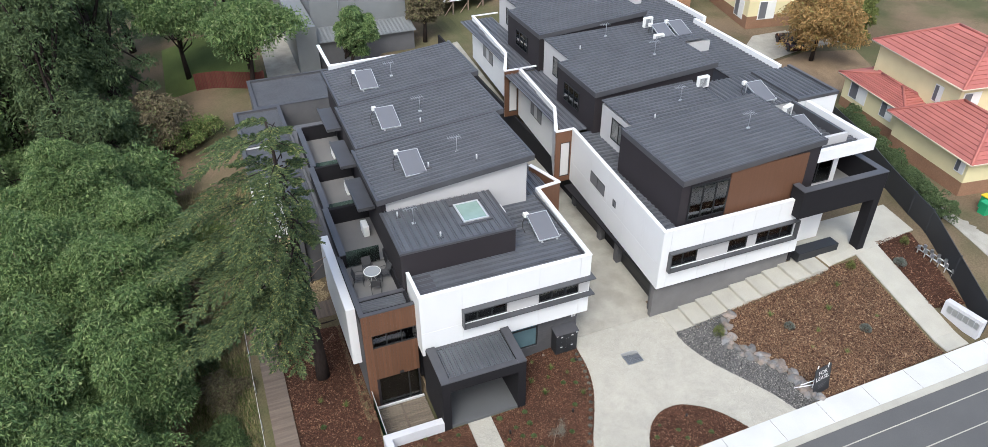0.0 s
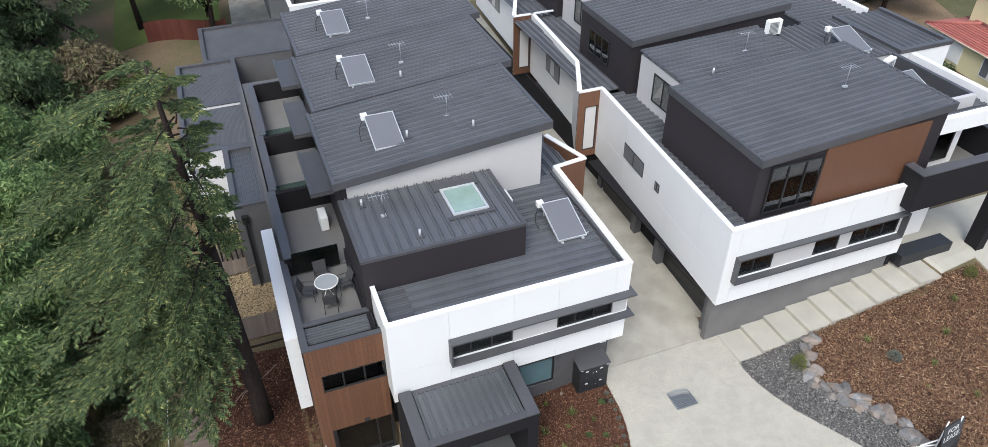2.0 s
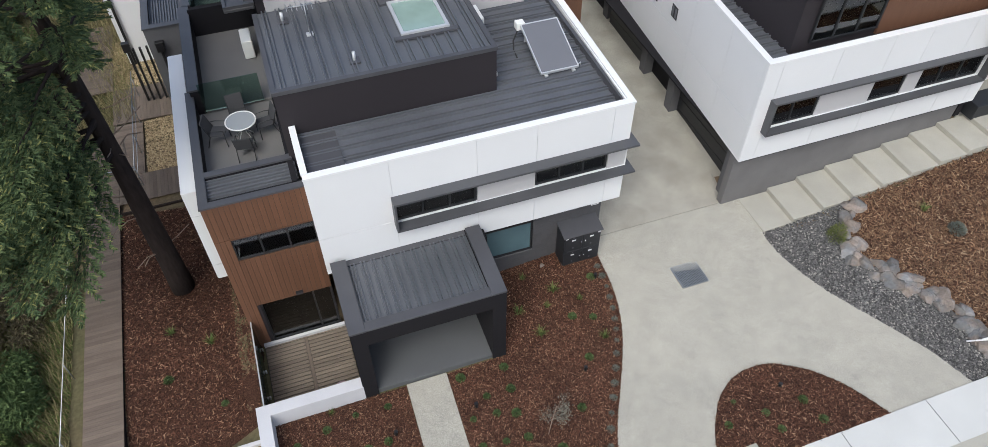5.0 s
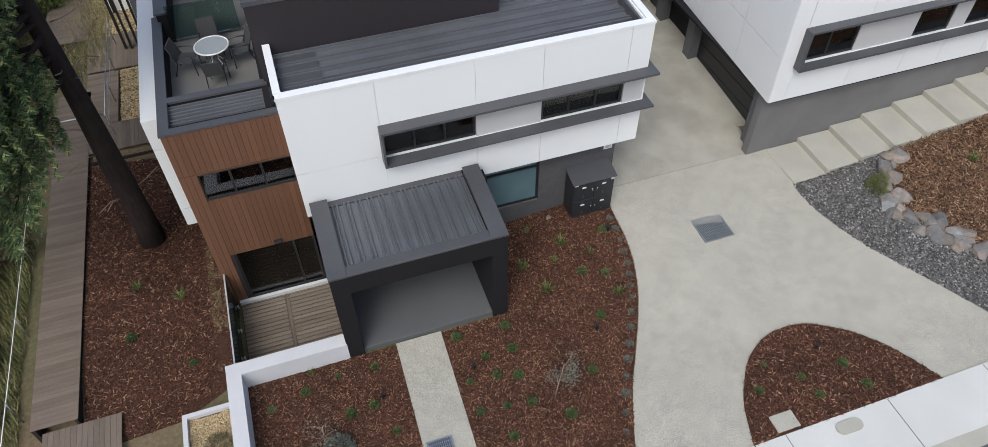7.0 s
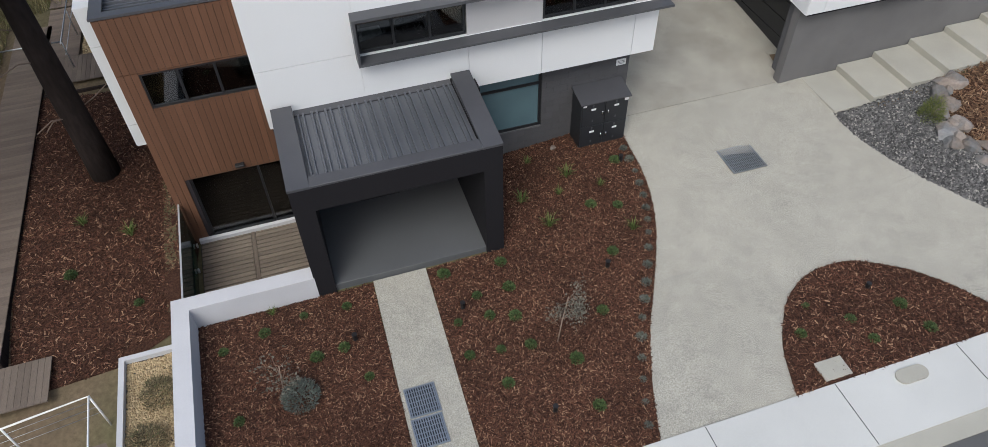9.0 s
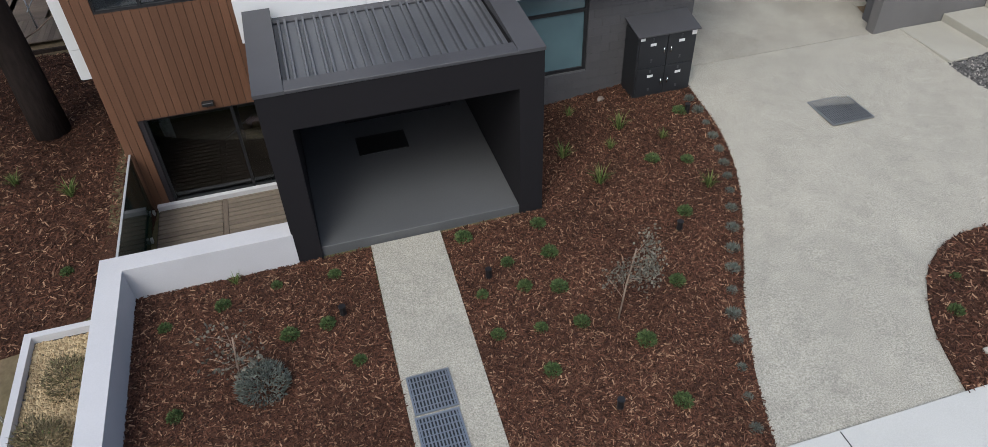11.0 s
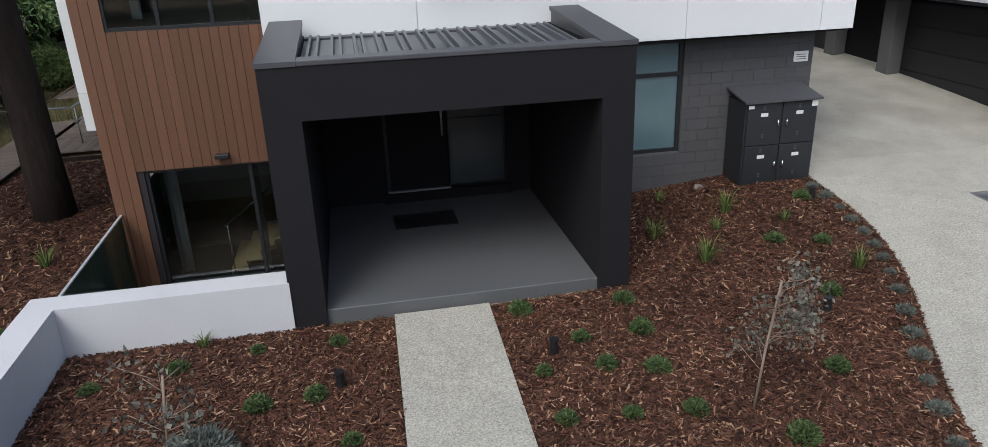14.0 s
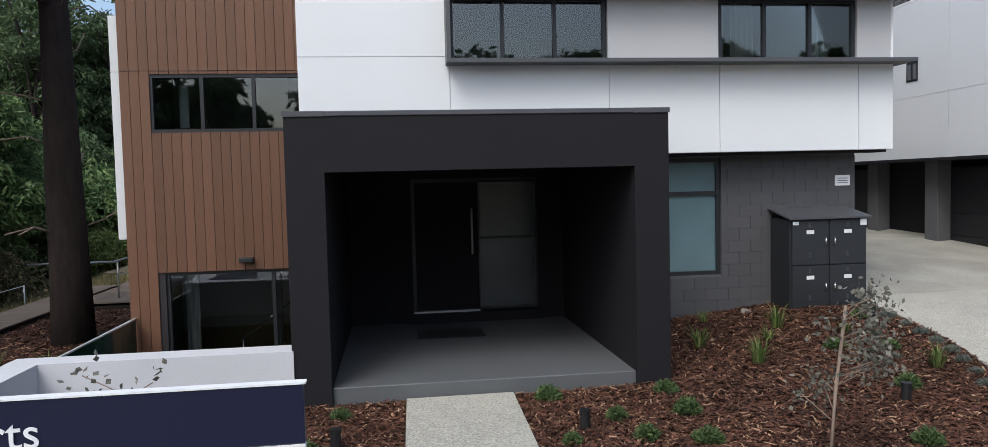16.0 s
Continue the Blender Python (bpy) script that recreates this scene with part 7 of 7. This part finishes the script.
plant_all(tuft("lime_shrub", "lime", 900, 0.95, 0.42, (0.24, 0.014), 15, "upright yellow-green shrub in the gravel", "shrub", "lime shrubs"), [(17.1, -2.45), (27.4, -1.5), (32.4, -0.9)], 7)


def sapling(x, y, height, lean, count, leaf, mat, seed, label):
    """A thin young tree with round grey leaves."""
    rng = np.random.default_rng(seed)
    z = ground_z(x, y)
    t = thing("sapling", label, "young tree", (x, y, z), "saplings")
    top = np.array([x + lean[0], y + lean[1], z + height])
    tubes("stem", [[(x, y, z - 0.05), (x + lean[0] * 0.4, y + lean[1] * 0.4, z + height * 0.5), tuple(top)]], 0.014, "bark_pale", t, "thin pale stem", 6)
    clouds = []
    for i in range(16):
        f = rng.uniform(0.25, 1.0)
        b = np.array([x, y, z]) + (top - np.array([x, y, z])) * f
        a = rng.uniform(0, 6.28)
        e = b + np.array([math.cos(a), math.sin(a), 0.5]) * rng.uniform(0.15, 0.42)
        tubes("twig", [[tuple(b), tuple(e)]], 0.005, "bark_pale", t, "", 4)
        n = count // 16
        p = e + rng.normal(0, 0.09, (n, 3))
        clouds.append(leaf_cards(p, rng.normal(size=(n, 3)), leaf, leaf * 0.85, rng, 0.1))
    leaf_part("leaves", clouds, mat, t)


sapling(4.95, -5.65, 1.45, (0.22, 0.1), 800, 0.048, "dusty", 31, "thin young eucalypt with round grey leaves")
sapling(-0.95, -5.0, 0.95, (0.1, 0.05), 200, 0.065, "dusty", 32, "young eucalypt with round grey leaves beside the low wall")

for k, (x, y, h, seed) in enumerate(((-3.45, -4.2, 0.55, 61), (-3.7, -5.3, 0.6, 62), (-3.3, -6.0, 0.5, 63))):
    g_ob = tuft("dry_shrub", "dryleaf", 900, h, 0.38, (0.10, 0.02), seed, "dry straw-green shrub in the white planter", "shrub", "planter shrubs")
    g_ob.matrix_basis = pose(x, y, -0.12, 0, 0, 40 * k)

# ---- boardwalk on the left ----
def planks(parent, x0, x1, y0, y1, z, across="x", mat="deck", width=0.14):
    lo, hi = (y0, y1) if across == "x" else (x0, x1)
    n = int((hi - lo) / width)
    for i in range(n):
        a, b = lo + width * i + 0.003, lo + width * (i + 1) - 0.003
        boxes("plank", [(x0, x1, a, b, z, z + 0.03) if across == "x" else (a, b, y0, y1, z, z + 0.03)], mat, parent)


walkway = thing("boardwalk", "weathered timber boardwalk beside the house", "boardwalk", (-7.5, 3, -0.4), kind="structure")
boxes("joist", [(-8.1, -8.0, -2.0, 12.5, -0.9, -0.28), (-7.05, -6.98, -2.0, 12.5, -0.9, -0.28), (-6.9, -2.9, 8.25, 8.32, -0.8, -0.28)], "bark", walkway)
planks(walkway, -8.12, -6.95, -2.0, 12.6, -0.28)
planks(walkway, -6.94, -2.95, 8.75, 10.3, -0.28, "y", "deck_y")
planks(walkway, -7.15, -4.4, 13.8, 16.3, -0.28, "y", "deck_y")
planks(walkway, -7.1, -5.95, 10.32, 13.78, -0.28)
planks(walkway, -8.9, -7.12, 16.32, 22.0, -0.28)
planks(walkway, -7.9, -5.85, -3.25, -2.03, -0.5, "y", "deck_y")
planks(walkway, -7.6, -4.72, -7.6, -4.5, -0.75, "x")
bed_gravel = [(-5.9, 10.35), (-2.75, 10.35), (-2.75, 12.55), (-4.4, 12.6), (-4.4, 13.75), (-5.9, 13.75)]
bed_rear = [(-7.1, 16.35), (-4.4, 16.35), (-4.4, 18.2), (-6.4, 18.2), (-6.4, 20.2), (-7.1, 20.2)]
tagged(laid("gravel_bed_small", bed_gravel, 0.03, "scrub", 2), "pale pebble bed between boardwalks", "garden bed", kind="structure")
tagged(laid("gravel_bed_rear", bed_rear, 0.03, "scrub", 2), "pale pebble bed beside the low wing", "garden bed", kind="structure")
M["straw_pebble"] = island_material("straw_pebble", (0.22, 0.16, 0.09), (0.45, 0.36, 0.22), 0.8)
pebbles("pale_gravel", bed_gravel, 4000, 0.05, 0.035, 8, "straw_pebble", "loose straw-coloured pebbles")
pebbles("pale_gravel", bed_rear, 2500, 0.05, 0.035, 18, "straw_pebble", "loose straw-coloured pebbles")
planter_l = thing("low_planter", "low white planter box with pebbles and grasses", "planter", (-3.8, -4.2, -0.4))
boxes("wall", [(-4.30, -4.18, -6.9, -2.98, -0.9, 0.02), (-4.18, -2.98, -3.10, -2.98, -0.9, 0.02)], "wallwhite", planter_l)
boxes("filling", [(-4.18, -2.98, -6.9, -3.10, -0.9, -0.12)], "gravel_bed", planter_l)
pebbles("pale_gravel", [(-4.16, -6.8), (-3.0, -6.8), (-3.0, -3.12), (-4.16, -3.12)], 6000, 0.05, 0.0, 9, "straw_pebble", "loose straw-coloured pebbles in the planter", -0.12)
rail2 = thing("handrail", "galvanised handrail along the boardwalk", "handrail", (-8, 10, -0.3))
for y in (9.6, 11.6, 13.6, 15.6):
    tubes("post", [[(-6.05, y, -0.3), (-6.05, y, 0.75)]], 0.022, "metal", rail2, "", 6)
tubes("rail", [[(-6.05, 9.4, 0.75), (-6.05, 16.0, 0.75)]], 0.024, "metal", rail2)
tubes("rail", [[(-8.3, 9.6, 0.72), (-6.05, 9.6, 0.72)]], 0.024, "metal", rail2)
tubes("rail", [[(-6.05, 9.4, 0.35), (-6.05, 16.0, 0.35)]], 0.014, "metal", rail2)
rail3 = thing("handrail", "pale steel handrail with wires by the lower platform", "handrail", (-5.2, -4.2, -0.5), group="handrails")
tubes("rail", [[(-7.6, -4.55, 0.5), (-5.83, -4.3, 0.5), (-4.68, -4.14, 0.5), (-4.6, -6.4, 0.5)]], 0.022, "acwhite", rail3)
for x, y in ((-4.68, -4.14), (-6.3, -4.37), (-4.62, -5.6)):
    tubes("post", [[(x, y, -0.75), (x, y, 0.5)]], 0.022, "acwhite", rail3, "", 6)
for k in range(3):
    tubes("wire", [[(-7.6, -4.55, 0.3 - 0.22 * k), (-4.68, -4.14, 0.3 - 0.22 * k)]], 0.006, "metal", rail3, "", 5)
wire = thing("wire_fence", "thin pale wire fence beside the boardwalk", "fence", (-8.6, 3, -0.5))
tubes("wire", [[(-8.6, -4.0, 0.1), (-8.62, 4.0, 0.08), (-8.6, 10.0, 0.12)]], 0.012, "acwhite", wire, "", 5)
for y in (-4, -1.2, 1.6, 4.4, 7.2, 10):
    tubes("post", [[(-8.6, y, -0.9), (-8.6, y, 0.14)]], 0.02, "metal", wire, "", 5)


def grass_field(name, polygon, count, height, seed, mat, label):
    """Long grass: thin bent blades as one mass."""
    rng = np.random.default_rng(seed)
    p = scatter(polygon, count, rng)
    b = np.column_stack([p, [ground_z(u, v) for u, v in p]])
    a = rng.uniform(0, 2 * math.pi, count)
    o = np.column_stack([np.cos(a), np.sin(a), np.zeros(count)])
    s = np.column_stack([-o[:, 1], o[:, 0], o[:, 2]]) * 0.014
    h = height * rng.uniform(0.4, 1.2, (count, 1))
    v = np.empty((count, 3, 3))
    v[:, 0], v[:, 1] = b - s, b + s
    v[:, 2] = b + o * h * rng.uniform(0.1, 0.7, (count, 1)) + np.array([0, 0, 1.0]) * h
    ob = arrays(name, v.reshape(-1, 3), np.arange(count * 3).reshape(count, 3), mat)
    return tagged(ob, label, "grass", kind="stuff")


M["straw"] = island_material("straw_grass", (0.16, 0.14, 0.06), (0.36, 0.31, 0.17), 0.8, (0.12, 0.17, 0.05), 0.2)
grass_field("long_grass", [(-14, -6), (-8.7, -6), (-8.7, 14), (-6.3, 14), (-6.3, 26), (-14, 30)], 42000, 0.5, 41, "straw", "long straw and green grass on the slope")
grass_field("lawn_grass", [(-14, -6), (-8.7, -6), (-8.7, 8), (-12, 8)], 20000, 0.3, 42, "sedge", "green grass beside the boardwalk")
